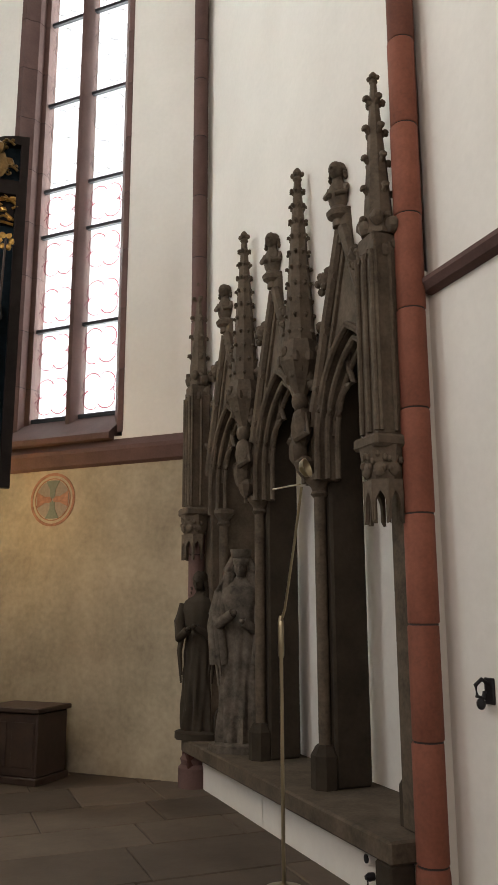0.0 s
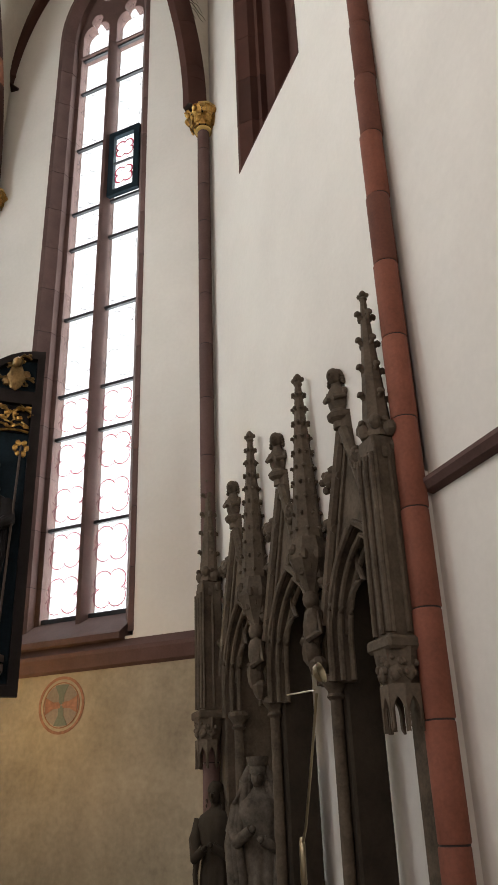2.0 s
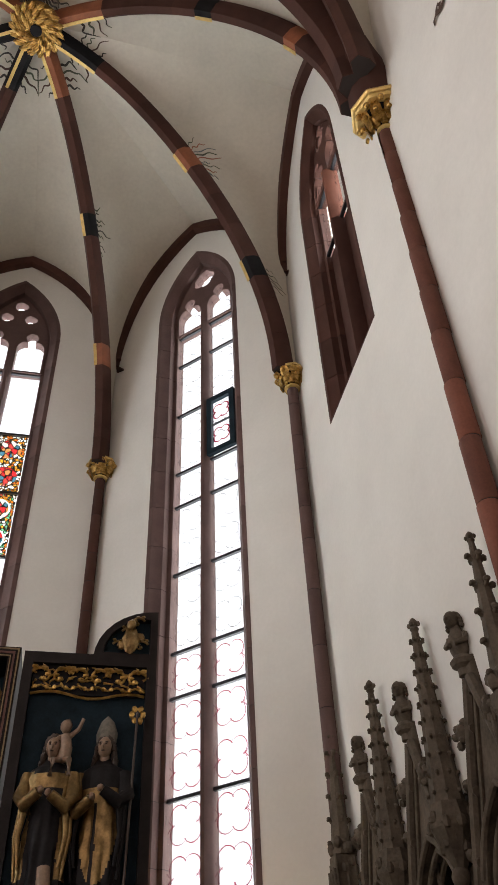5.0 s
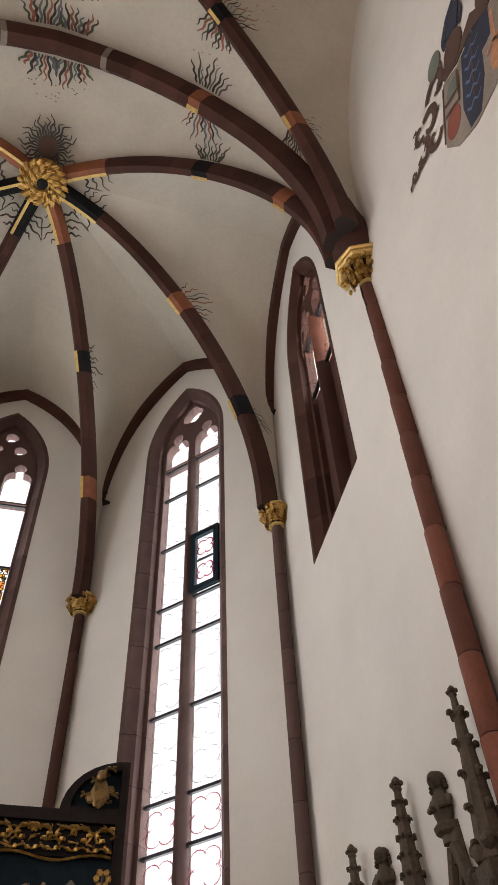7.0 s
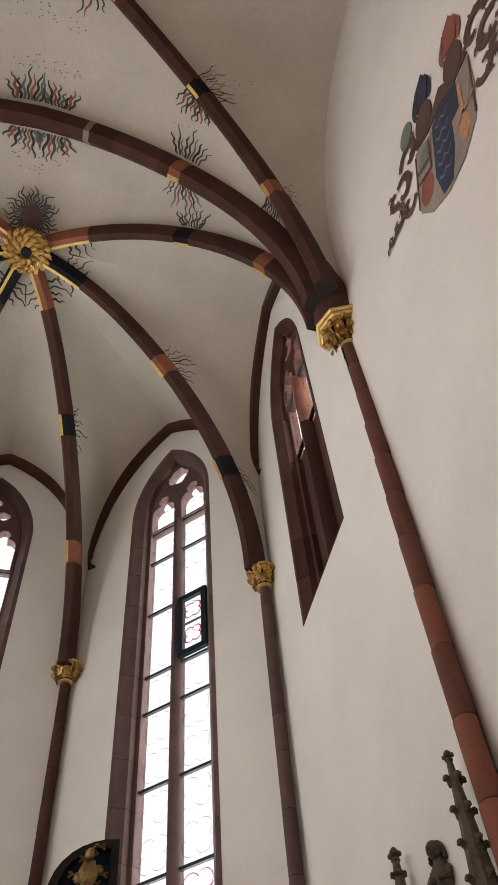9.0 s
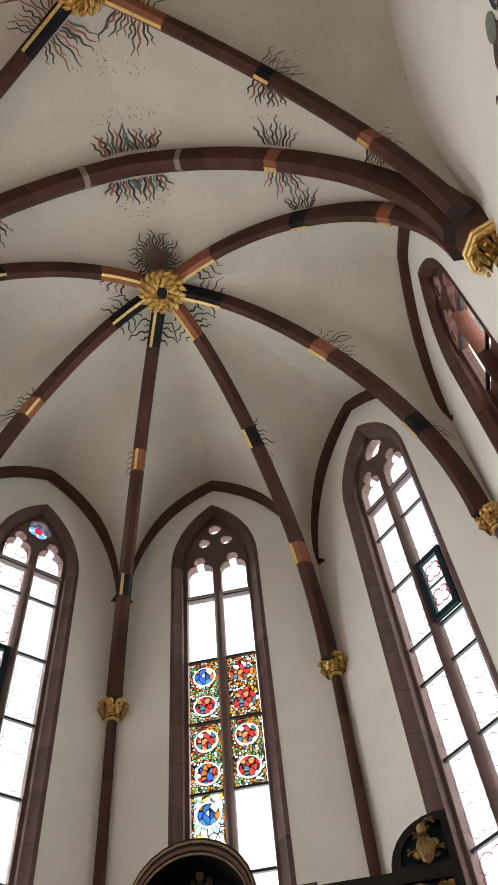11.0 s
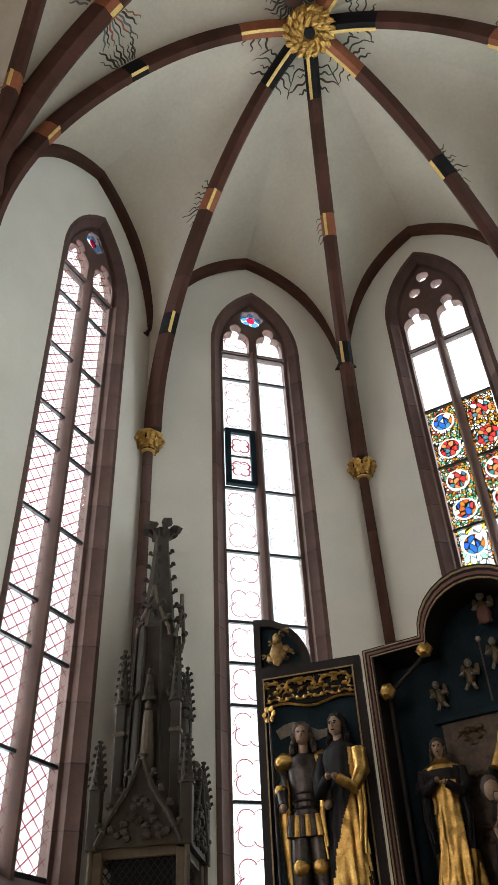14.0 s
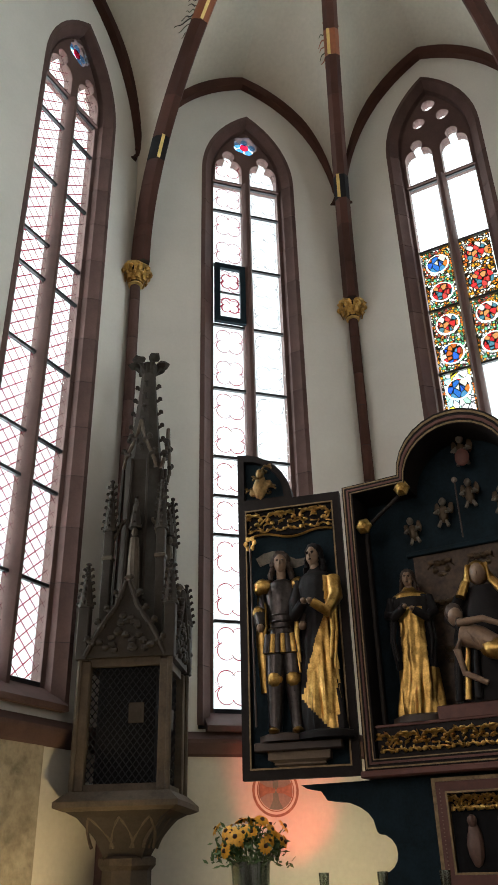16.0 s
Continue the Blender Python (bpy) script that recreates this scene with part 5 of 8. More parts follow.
# ---- the stone seats ----
def build_sedilia():
    wm = wall_matrix(1)
    sed = thing("sedilia", "three grey-brown carved stone seats under crocketed gables in the wall", "stone seats", wm)
    z_seat, z_cap, half = 0.40, 2.33, 1.66
    part("bench", box(fresh(), -1.74, 1.70, -0.22, 0.415, 0.29, z_seat, 0.012), STONE, sed, "worn stone bench slab", smooth=0)
    part("plinth", box(fresh(), -1.60, 1.60, -0.07, 0.40, 0.0, 0.29), PLASTER, sed, "whitewashed plinth under the bench", smooth=0)
    part("end_block", box(fresh(), -1.78, -1.602, -0.20, 0.10, 0.0, 0.288, 0.01), RED_DARK, sed, "dark red end block", smooth=0)
    part("end_block", box(fresh(), 1.54, 1.69, -0.215, -0.072, 0.0, 0.288, 0.01), STONE_DARK, sed, "dark stone end block", smooth=0)
    # piers and their nook shafts
    for u in (-0.53, 0.53):
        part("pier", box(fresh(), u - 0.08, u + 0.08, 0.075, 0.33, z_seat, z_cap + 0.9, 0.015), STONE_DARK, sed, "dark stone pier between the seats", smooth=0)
    for u, w in ((-1.60, 0.09), (1.605, 0.09)):
        part("pier", box(fresh(), u - w, u + w, -0.03, 0.415, z_seat, z_cap + 0.9, 0.012), STONE, sed, smooth=0)
    for u in (-1.49, -0.53, 0.53, 1.49):
        colm = thing_part("column", sed, pose(u, 0.035 if abs(u) < 1 else 0.08, z_seat))
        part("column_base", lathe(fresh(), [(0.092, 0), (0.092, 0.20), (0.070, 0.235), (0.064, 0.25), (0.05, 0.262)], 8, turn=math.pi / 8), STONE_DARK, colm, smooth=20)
        part("column_shaft", lathe(fresh(), [(0.040, 0.25), (0.040, 1.86)], 14), STONE, colm)
        part("column_capital", lathe(fresh(), [(0.046, 1.83), (0.062, 1.85), (0.05, 1.87), (0.055, 1.89), (0.095, 1.94), (0.095, 1.97), (0.075, 1.985)], 10), STONE, colm)
    # gabled arches
    for i, c in enumerate((-1.09, 0.0, 1.09)):
        bay = thing_part("gabled_arch", sed, pose(c, 0, 0))
        ar = [(-0.44, z_cap)] + arch(0.44, 2.56, 3.22, 14) + [(0.44, z_cap)]
        out = [(-0.50, z_cap), (-0.53, 2.50), (-0.54, 2.95), (-0.40, 2.95), (-0.22, 3.38), (0.0, 3.92), (0.22, 3.38), (0.40, 2.95), (0.54, 2.95), (0.53, 2.50), (0.50, z_cap)] + ar[::-1]
        part("gable", filled(fresh(), out, [], -0.015, 0.13), STONE, bay, "pierced stone gable", smooth=20)
        for k2, (dr, vv, rr) in enumerate(((0.02, -0.03, 0.026), (-0.03, 0.02, 0.022), (-0.055, 0.08, 0.02))):
            pts = [(x, vv, z) for x, z in [(-0.425 - dr, z_cap)] + arch(0.425 + dr, 2.56, 3.22 + dr * 1.6, 16) + [(0.425 + dr, z_cap)]]
            part("arch_moulding", tube(fresh(), pts, rr, 8), STONE, bay)
        head = light_head(0, 0.385, z_cap, 2.62)
        k3 = len(head)
        part("cusped_tracery", tube(fresh(), [(x, 0.07, z) for x, z in head[1:k3 - 1]], 0.021, 8), STONE, bay, "cusped inner arch")
        for s in (-1, 1):
            slope = [(s * 0.50, -0.035, 2.70), (s * 0.25, -0.045, 3.32), (s * 0.02, -0.045, 3.90)]
            part("gable_coping", tube(fresh(), slope, 0.040, 8), STONE, bay, smooth=20)
            part("gable_fillet", tube(fresh(), [(x - s * 0.062, y + 0.018, z - 0.03) for x, y, z in slope[:2]] + [(s * 0.015, -0.025, 3.78)], 0.018, 6), STONE, bay)
            cm = crocket_mesh(0.105, STONE)
            for t in (0.20, 0.50, 0.78):
                x, z = s * (0.50 - 0.48 * t), 2.70 + 1.2 * t
                part("crocket", cm, None, bay, m=pose(x, -0.045, z, 0, 0, 0 if s > 0 else 180))
            for t in (0.72,):
                bm = blob(fresh(), (s * 0.20, -0.06, 3.62), 0.055, 0.055, 0.065, 9, 0.08, i + 5)
                for q in range(5):
                    an = math.pi * (0.1 + 0.35 * q)
                    blob(bm, (s * (0.225 + 0.045 * math.cos(an)), -0.085, 3.60 + 0.055 * math.sin(an)), 0.028, 0.028, 0.030, 7, 0.1, i + q)
                part("leaf_knot", bm, STONE, bay)
        part("gable_neck", lathe(fresh(), [(0.07, 3.80), (0.05, 4.0), (0.045, 4.05)], 8), STONE, bay)
        bust(bay, -0.035, -0.045, 3.93, 4.39, 11 + i)
    # pinnacles between the gables on crouching carved figures
    for i, u in enumerate((-0.53, 0.53)):
        spire(sed, u, -0.09, 3.18, 4.62, 0.118, STONE, 11, 0.036, sides=8)
        part("pinnacle_gablet", lathe(fresh(), [(0.04, 2.92), (0.09, 3.02), (0.15, 3.15), (0.15, 3.20), (0.12, 3.30)], 8, Matrix.Translation((u, -0.09, 0)), turn=math.pi / 4), STONE, sed, smooth=10)
        bm = fresh()
        blob(bm, (u, -0.10, 2.88), 0.055, 0.06, 0.07, 10, 0.05, i)
        blob(bm, (u, -0.09, 2.70), 0.08, 0.075, 0.14, 12, 0.12, i + 3)
        blob(bm, (u - 0.02, -0.11, 2.54), 0.065, 0.07, 0.10, 10, 0.12, i + 6)
        for q in range(9):
            an = 2 * math.pi * q / 9
            blob(bm, (u + 0.13 * math.cos(an), -0.09 + 0.13 * math.sin(an), 3.17 + 0.045 * (q % 2)), 0.035, 0.035, 0.045, 7, 0.12, q)
            blob(bm, (u + 0.085 * math.cos(an + 0.3), -0.09 + 0.085 * math.sin(an + 0.3), 3.04 + 0.03 * (q % 3)), 0.032, 0.032, 0.04, 7, 0.12, q + 9)
        tube(bm, [(u - 0.09, -0.08, 2.78), (u - 0.12, -0.11, 2.64), (u - 0.04, -0.16, 2.60)], 0.024, 6)
        tube(bm, [(u + 0.09, -0.08, 2.78), (u + 0.12, -0.11, 2.64), (u + 0.04, -0.16, 2.60)], 0.024, 6)
        lathe(bm, [(0.02, 2.36), (0.05, 2.40), (0.07, 2.46), (0.04, 2.50)], 8, Matrix.Translation((u, -0.08, 0)))
        part("corbel_figure", bm, STONE, sed, "crouching carved figure carrying the pinnacle")
    # tall corner pinnacles on hanging consoles
    for s in (-1, 1):
        u, v = s * 1.66, -0.10
        sp = thing_part("corner_buttress", sed, pose(u, v - 0.045, 0))
        part("buttress_core", box(fresh(), -0.085, 0.085, -0.07, 0.12, 2.40, 3.56, 0.01), STONE, sp, smooth=0)
        for x in (-0.078, 0.0, 0.078):
            part("buttress_roll", tube(fresh(), [(x, -0.08, 2.42), (x, -0.08, 3.44)], 0.016, 8), STONE, sp)
        for x in (-0.039, 0.039):
            pts = [(x + px, -0.078, z) for px, z in arch(0.036, 3.36, 3.45, 5)]
            part("blind_lancet", tube(fresh(), pts, 0.010, 6), STONE, sp)
        for x in (-0.09, 0.09):
            for y in (-0.06, 0.03):
                part("buttress_roll", tube(fresh(), [(x, y, 2.42), (x, y, 3.5)], 0.014, 8), STONE, sp)
        part("console_slab", box(fresh(), -0.125, 0.125, -0.12, 0.14, 2.33, 2.40, 0.015), STONE, sp, smooth=0)
        part("console", lathe(fresh(), [(0.075, 2.12), (0.110, 2.20), (0.130, 2.34)], 6), STONE, sp, "six-sided hanging console", smooth=10)
        for q in range(5):
            an = 180 + 45 * q
            side = thing_part("canopy_side", sp, pose(0.093 * math.cos(radians(an)), 0.093 * math.sin(radians(an)), 0, 0, 0, an + 90))
            ar = arch(0.030, 2.02, 2.10, 6)
            part("canopy_arch", filled(fresh(), [(-0.046, 1.93), (-0.046, 2.16), (0.046, 2.16), (0.046, 1.93), (0.030, 1.955)] + ar[::-1] + [(-0.030, 1.955)], [], -0.012, 0.014), STONE, side, smooth=15)
            bm = blob(fresh(), (0, -0.008, 2.215), 0.034, 0.020, 0.040, 10, 0.08, q)
            for j in range(5):
                blob(bm, (0.036 * math.cos(1.26 * j + q), -0.012, 2.25 + 0.045 * math.sin(1.26 * j + q)), 0.017, 0.018, 0.020, 8, 0.08, q + j)
            part("console_leaf", bm, STONE, side)
        spire(sed, u, v - 0.02, 3.56, 4.62, 0.090, STONE, 5, 0.056)
        bm = fresh()
        for q in range(8):
            an = 2 * math.pi * q / 8
            blob(bm, (u + 0.11 * math.cos(an), v + 0.11 * math.sin(an), 3.60 + 0.05 * (q % 2)), 0.04, 0.04, 0.05, 8, 0.12, q)
            blob(bm, (u + 0.085 * math.cos(an + 0.4), v + 0.085 * math.sin(an + 0.4), 3.50 - 0.05 * (q % 3)), 0.034, 0.034, 0.045, 7, 0.12, q + 8)
        part("leaf_collar", bm, STONE, sed, "ring of carved leaves")
    return sed


build_sedilia()


def place_statue(name, label, m, h, w, seed, mats, category="statue", **kw):
    bm = knight(fresh(), h, w) if kw.get("style") == "knight" else statue(fresh(), h, w, seed, mats=(0, 1, 2, 3), **kw)
    lathe(bm, [(w * 0.62, -0.06), (w * 0.62, -0.005), (w * 0.5, 0.012)], 8, squash=0.7, mat=3)
    me = mesh_of(name, bm, mats, 50)
    ob = tagged(new(name, me), label, category)
    ob.matrix_basis = m
    return ob


M1 = wall_matrix(1)
place_statue("statue", "crowned stone statue of a draped woman on the bench", M1 @ pose(-0.93, 0.03, 0.46, 0, 0, 62), 1.52, 0.43, 3, (STATUE_GREY, STATUE_GREY, STATUE_GREY, STATUE_GREY), crown=True, veil=True)
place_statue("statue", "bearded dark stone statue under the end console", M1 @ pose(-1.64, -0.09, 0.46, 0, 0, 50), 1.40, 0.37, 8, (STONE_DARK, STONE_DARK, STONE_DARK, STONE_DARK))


# ---- brass stand, socket, bracket and chest near the seats ----
def build_stand():
    st = thing("brass_stand", "thin brass stand with a jointed rod and round reflector", "lamp stand", pose(3.78, -0.95, 0))
    part("foot", lathe(fresh(), [(0.11, 0), (0.11, 0.010), (0.05, 0.02), (0.012, 0.035)], 24), BRASS, st)
    part("pole", tube(fresh(), [(0, 0, 0.02), (0, 0, 1.27)], 0.011, 10), BRASS, st)
    part("joint_sleeve", lathe(fresh(), [(0.012, 1.22), (0.018, 1.24), (0.018, 1.42), (0.010, 1.46)], 12), BRASS, st)
    part("upper_rod", tube(fresh(), [(0, 0, 1.42), (0.0, -0.06, 1.50), (0.0, -0.20, 1.86), (0.0, -0.31, 2.17)], 0.008, 8), BRASS, st)
    bm = lathe(fresh(), [(0.012, -0.02), (0.045, 0.0), (0.058, 0.03), (0.054, 0.03), (0.04, 0.005), (0.010, -0.01)], 20)
    part("reflector", bm, BRASS, st, "round brass reflector", m=pose(0.0, -0.33, 2.27, 75, 0, 40))
    part("crossbar", tube(fresh(), [(0.0, 0.10, 2.215), (0.0, -0.29, 2.19)], 0.005, 6), BRASS, st)


build_stand()


def build_socket():
    so = thing("wall_socket", "white double wall socket with a timer and a black plug", "socket", M1 @ pose(1.30, -0.071, 0.17))
    part("plate", box(fresh(), -0.045, 0.045, -0.012, 0, -0.085, 0.085, 0.004), WHITEPLASTIC, so, smooth=0)
    part("timer", lathe(fresh(), [(0.034, 0), (0.034, 0.035), (0.030, 0.04)], 20, pose(0, -0.012, 0.045, 90, 0, 0)), WHITEPLASTIC, so)
    part("dial", lathe(fresh(), [(0.022, 0.040), (0.022, 0.046)], 16, pose(0, -0.012, 0.045, 90, 0, 0)), IRON, so, "dark dial")
    part("plug", lathe(fresh(), [(0.020, 0), (0.022, 0.03), (0.012, 0.05)], 14, pose(0, -0.012, -0.045, 90, 0, 0)), IRON, so, "black plug")
    part("cable", tube(fresh(), [(0, -0.05, -0.05), (0.01, -0.055, -0.09), (0.02, -0.03, -0.14), (0.03, -0.02, -0.175)], 0.004, 6), IRON, so)
    cb = thing("cable", "thin grey cable down the plinth", "cable", M1 @ pose(-0.25, -0.076, 0))
    part("wire", tube(fresh(), [(0, 0, 0.28), (0.0, 0, 0.14), (0.015, 0, 0.02)], 0.004, 6), WHITEPLASTIC, cb)


build_socket()


def build_bracket():
    br = thing("iron_bracket", "small black wrought-iron bracket on the wall", "bracket", pose(APO + 0.115, -2.10, 1.12))
    part("back_plate", box(fresh(), -0.012, 0, -0.035, 0.035, -0.06, 0.06, 0.004), IRON, br, smooth=0)
    pts = [(-0.01, 0, 0.03), (-0.05, 0, 0.055), (-0.085, 0, 0.03), (-0.08, 0, -0.02), (-0.045, 0, -0.03), (-0.035, 0, 0.0)]
    part("scroll", tube(fresh(), pts, 0.010, 8), IRON, br)
    part("knob", blob(fresh(), (-0.06, 0, -0.055), 0.022, 0.022, 0.028, 8), IRON, br)


build_bracket()


def build_chest():
    ch = thing("wooden_chest", "low dark wooden chest against the apse wall", "chest", wall_matrix(2) @ pose(0.13, -0.42, 0))
    part("body", box(fresh(), -0.30, 0.30, -0.22, 0.22, 0.06, 0.60, 0.012), WOOD, ch, smooth=0)
    part("lid", box(fresh(), -0.33, 0.33, -0.25, 0.24, 0.602, 0.645, 0.008), WOOD, ch, smooth=0)
    part("skirting", box(fresh(), -0.32, 0.32, -0.24, 0.235, 0.0, 0.058, 0.006), WOOD, ch, smooth=0)
    for x in (-0.15, 0.15):
        part("front_panel", box(fresh(), x - 0.12, x + 0.12, -0.232, -0.221, 0.14, 0.52, 0.004), WOOD, ch, smooth=0)


build_chest()


# ---- painted consecration crosses ----
def build_roundel(k, u, z, r):
    ob = thing("painted_cross", "faded red and grey-green painted cross in a ring", "wall painting", wall_matrix(k) @ pose(u, -0.010, z))
    part("outer_ring", filled(fresh(), round_hole(0, 0, r, 32), [round_hole(0, 0, r * 0.90, 32)], -0.004, 0.0), P_FADED, ob, smooth=0)
    part("inner_ring", filled(fresh(), round_hole(0, 0, r * 0.80, 32), [round_hole(0, 0, r * 0.76, 32)], -0.004, 0.0), P_FADED, ob, smooth=0)
    part("ground", filled(fresh(), round_hole(0, 0, r * 0.735, 32), [], -0.002, 0.0), P_GREY, ob, smooth=0)
    for q in range(4):
        an = q * math.pi / 2
        pts = []
        for rr, hw in ((0.04, 0.10), (0.35, 0.12), (0.70, 0.30)):
            pts.append((rr * r, hw * r))
        loop = [(p, -w) for p, w in pts] + [(p, w) for p, w in reversed(pts)]
        loop = [(x * math.cos(an) - y * math.sin(an), x * math.sin(an) + y * math.cos(an)) for x, y in loop]
        part("cross_arm", filled(fresh(), loop, [], -0.006, -0.002), P_FADED if q % 2 == 0 else P_TEAL, ob, smooth=0)


build_roundel(2, 0.0, 2.60, 0.275)
build_roundel(4, 0.2, 2.56, 0.275)


# ---- carved scrollwork ----
def scroll(bm, x, z, size, flip=1, y=0.0, mat=0, r=0.017):
    """A leafy spiral tendril."""
    pts = []
    for i in range(15):
        t = i / 14
        an = 0.4 + 4.6 * t
        rad = size * (1 - 0.78 * t)
        pts.append((x + flip * rad * math.cos(an), y - 0.015 * math.sin(6 * t), z + rad * math.sin(an) * 0.8))
    tube(bm, pts, r, 6, mat, taper=r * 0.6)
    for i in (2, 5, 8, 11):
        p = pts[i]
        blob(bm, (p[0] + flip * 0.02, p[1] - 0.008, p[2] + 0.012), size * 0.26, 0.018, size * 0.17, 6, 0.25, i, mat)
    blob(bm, pts[-1], size * 0.15, 0.02, size * 0.15, 6, 0.1, 2, mat)
    return bm


def frieze(parent, x0, x1, z0, z1, y, name="carved_tendril"):
    h = z1 - z0
    n = max(2, round((x1 - x0) / (h * 0.62)))
    step = (x1 - x0) / n
    for i in range(n):
        bm = scroll(fresh(), x0 + step * (i + 0.5), (z0 + z1) / 2, h * 0.44, 1 if i % 2 else -1, y)
        tube(bm, [(x0 + step * i, y, z0 + 0.02), (x0 + step * (i + 0.5), y - 0.01, z0 + h * 0.18), (x0 + step * (i + 1), y, z0 + 0.02)], 0.010, 6)
        for q in range(5):
            an = 1.26 * q + i
            ca, sa = math.cos(an), math.sin(an)
            cx, cz = x0 + step * (i + 0.5), (z0 + z1) / 2
            tube(bm, [(cx + h * 0.25 * ca, y, cz + h * 0.22 * sa), (cx + h * 0.40 * ca - 0.02 * sa, y - 0.02, cz + h * 0.36 * sa + 0.02 * ca), (cx + h * 0.47 * ca - 0.05 * sa, y - 0.005, cz + h * 0.42 * sa + 0.04 * ca)], 0.012, 6, taper=0.004)
        for q in range(3):
            blob(bm, (x0 + step * (i + 0.2 + 0.3 * q), y - 0.006, z0 + h * (0.12 + 0.7 * (q % 2))), 0.022, 0.016, 0.022, 6, 0.2, q)
        part(name, bm, GOLD, parent, "gilded carved tendril")


ALT = 1.60


def shrine_outline(half, z0, z1, r, n=14):
    """A box with a round-arched rise in the middle."""
    pts = [(-half, z0), (half, z0), (half, z1)]
    for i in range(n + 1):
        an = math.pi * i / n
        pts.append((0.03 + r * math.cos(an), z1 + r * 0.98 * math.sin(an)))
    pts.append((-half, z1))
    return pts


DIMGOLD = stuff("dim_gold", (0.075, 0.048, 0.024), 0.5, 0.4, vary=0.5, grain=40, patch=10, bump=0.3)


OLDGOLD = stuff("old_dull_gilding", (0.22, 0.14, 0.055), 0.42, 0.8, vary=0.5, grain=50, patch=14, bump=0.4)
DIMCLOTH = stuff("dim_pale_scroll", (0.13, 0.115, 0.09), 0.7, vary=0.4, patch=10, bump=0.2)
LINEGOLD = stuff("worn_gilt_line", (0.20, 0.14, 0.07), 0.5, 0.5, vary=0.4, grain=40, patch=10, bump=0.2)


def build_retable():
    rt = thing("winged_altarpiece", "late medieval winged altarpiece in black, red and gold with open wings", "altarpiece", pose(0, ALT, 0))
    # shrine
    sh = thing_part("shrine", rt, pose(0, 0, 0))
    out, inn = shrine_outline(1.17, 2.53, 5.30, 0.60), shrine_outline(1.06, 2.62, 5.20, 0.53)
    part("shrine_case", filled(fresh(), out, [inn], 0.0, 0.48), FRAMEPAINT, sh, "black-brown moulded case", smooth=25)
    part("shrine_back", filled(fresh(), shrine_outline(1.10, 2.58, 5.25, 0.56), [], 0.44, 0.475), BLUEGREEN, sh, "dark blue-green back wall", smooth=0)
    for d, w, colour, y in ((0.015, 0.012, LINEGOLD, -0.010), (0.05, 0.018, REDFRAME, -0.012), (0.085, 0.009, LINEGOLD, -0.008)):
        o, i = shrine_outline(1.17 - d, 2.53 + d, 5.30 - d, 0.60 - d * 0.7), shrine_outline(1.17 - d - w, 2.53 + d + w, 5.30 - d - w, 0.60 - d * 0.7 - w)
        part("frame_line", filled(fresh(), o, [i], y, 0.004), colour, sh, "gilt frame line" if colour is LINEGOLD else "red frame line", smooth=25)
    part("sill_moulding", box(fresh(), -1.20, 1.20, -0.05, 0.30, 2.47, 2.528, 0.012), REDFRAME, sh, "dull red sill moulding", smooth=0)
    part("stage", box(fresh(), -1.05, 1.05, 0.05, 0.435, 2.62, 2.90, 0.008), FRAMEPAINT, sh, "stage with gilt tendrils", smooth=0)
    part("stage_step", box(fresh(), -0.46, 0.52, 0.03, 0.30, 2.90, 3.02, 0.008), REDFRAME, sh, "raised red step", smooth=0)
    part("stage_edge", box(fresh(), -1.05, 1.05, 0.035, 0.06, 2.885, 2.91, 0.004), REDFRAME, sh, smooth=0)
    frieze(sh, -1.02, 1.02, 2.66, 2.86, 0.035)
    # brocade hanging behind the middle
    part("brocade", box(fresh(), -0.62, 0.75, 0.425, 0.438, 3.0, 4.55), stuff("dim_gilt_brocade", (0.030, 0.018, 0.014), 0.6, 0.2, vary=0.6, grain=30, patch=9, bump=0.6, tint=(0.07, 0.045, 0.028)), sh, "dull gold and red patterned cloth of honour", smooth=0)
    for sx in (-0.35, 0.05, 0.42):
        for zz in (3.5, 3.95, 4.35):
            bm = scroll(fresh(), sx, zz, 0.15, 1, 0.42, r=0.007)
            scroll(bm, sx, zz, 0.15, -1, 0.42, r=0.007)
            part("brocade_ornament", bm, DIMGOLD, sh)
    part("brocade_beam", box(fresh(), -0.68, 0.80, 0.38, 0.438, 4.55, 4.60, 0.006), BLUEGREEN, sh, smooth=0)
    # hexagonal gilt knobs with a bar at the shoulders
    for s in (-1, 1):
        for x, z in ((0.52, 5.16), (0.96, 4.84)):
            part("gilt_knob", lathe(fresh(), [(0.085, 0), (0.085, 0.03), (0.045, 0.07), (0.01, 0.08)], 6, pose(s * x + (0.03 if s > 0 else -0.02), 0.06, z, 90, 0, 0)), GOLD, sh, "hexagonal gilded knob", smooth=15)
        part("knob_bar", tube(fresh(), [(s * 0.55, 0.10, 5.14), (s * 0.94, 0.10, 4.86)], 0.022, 8), FRAMEPAINT, sh)
        part("knob_post", tube(fresh(), [(s * 0.98, 0.10, 2.92), (s * 0.98, 0.10, 4.80)], 0.020, 8), FRAMEPAINT, sh)
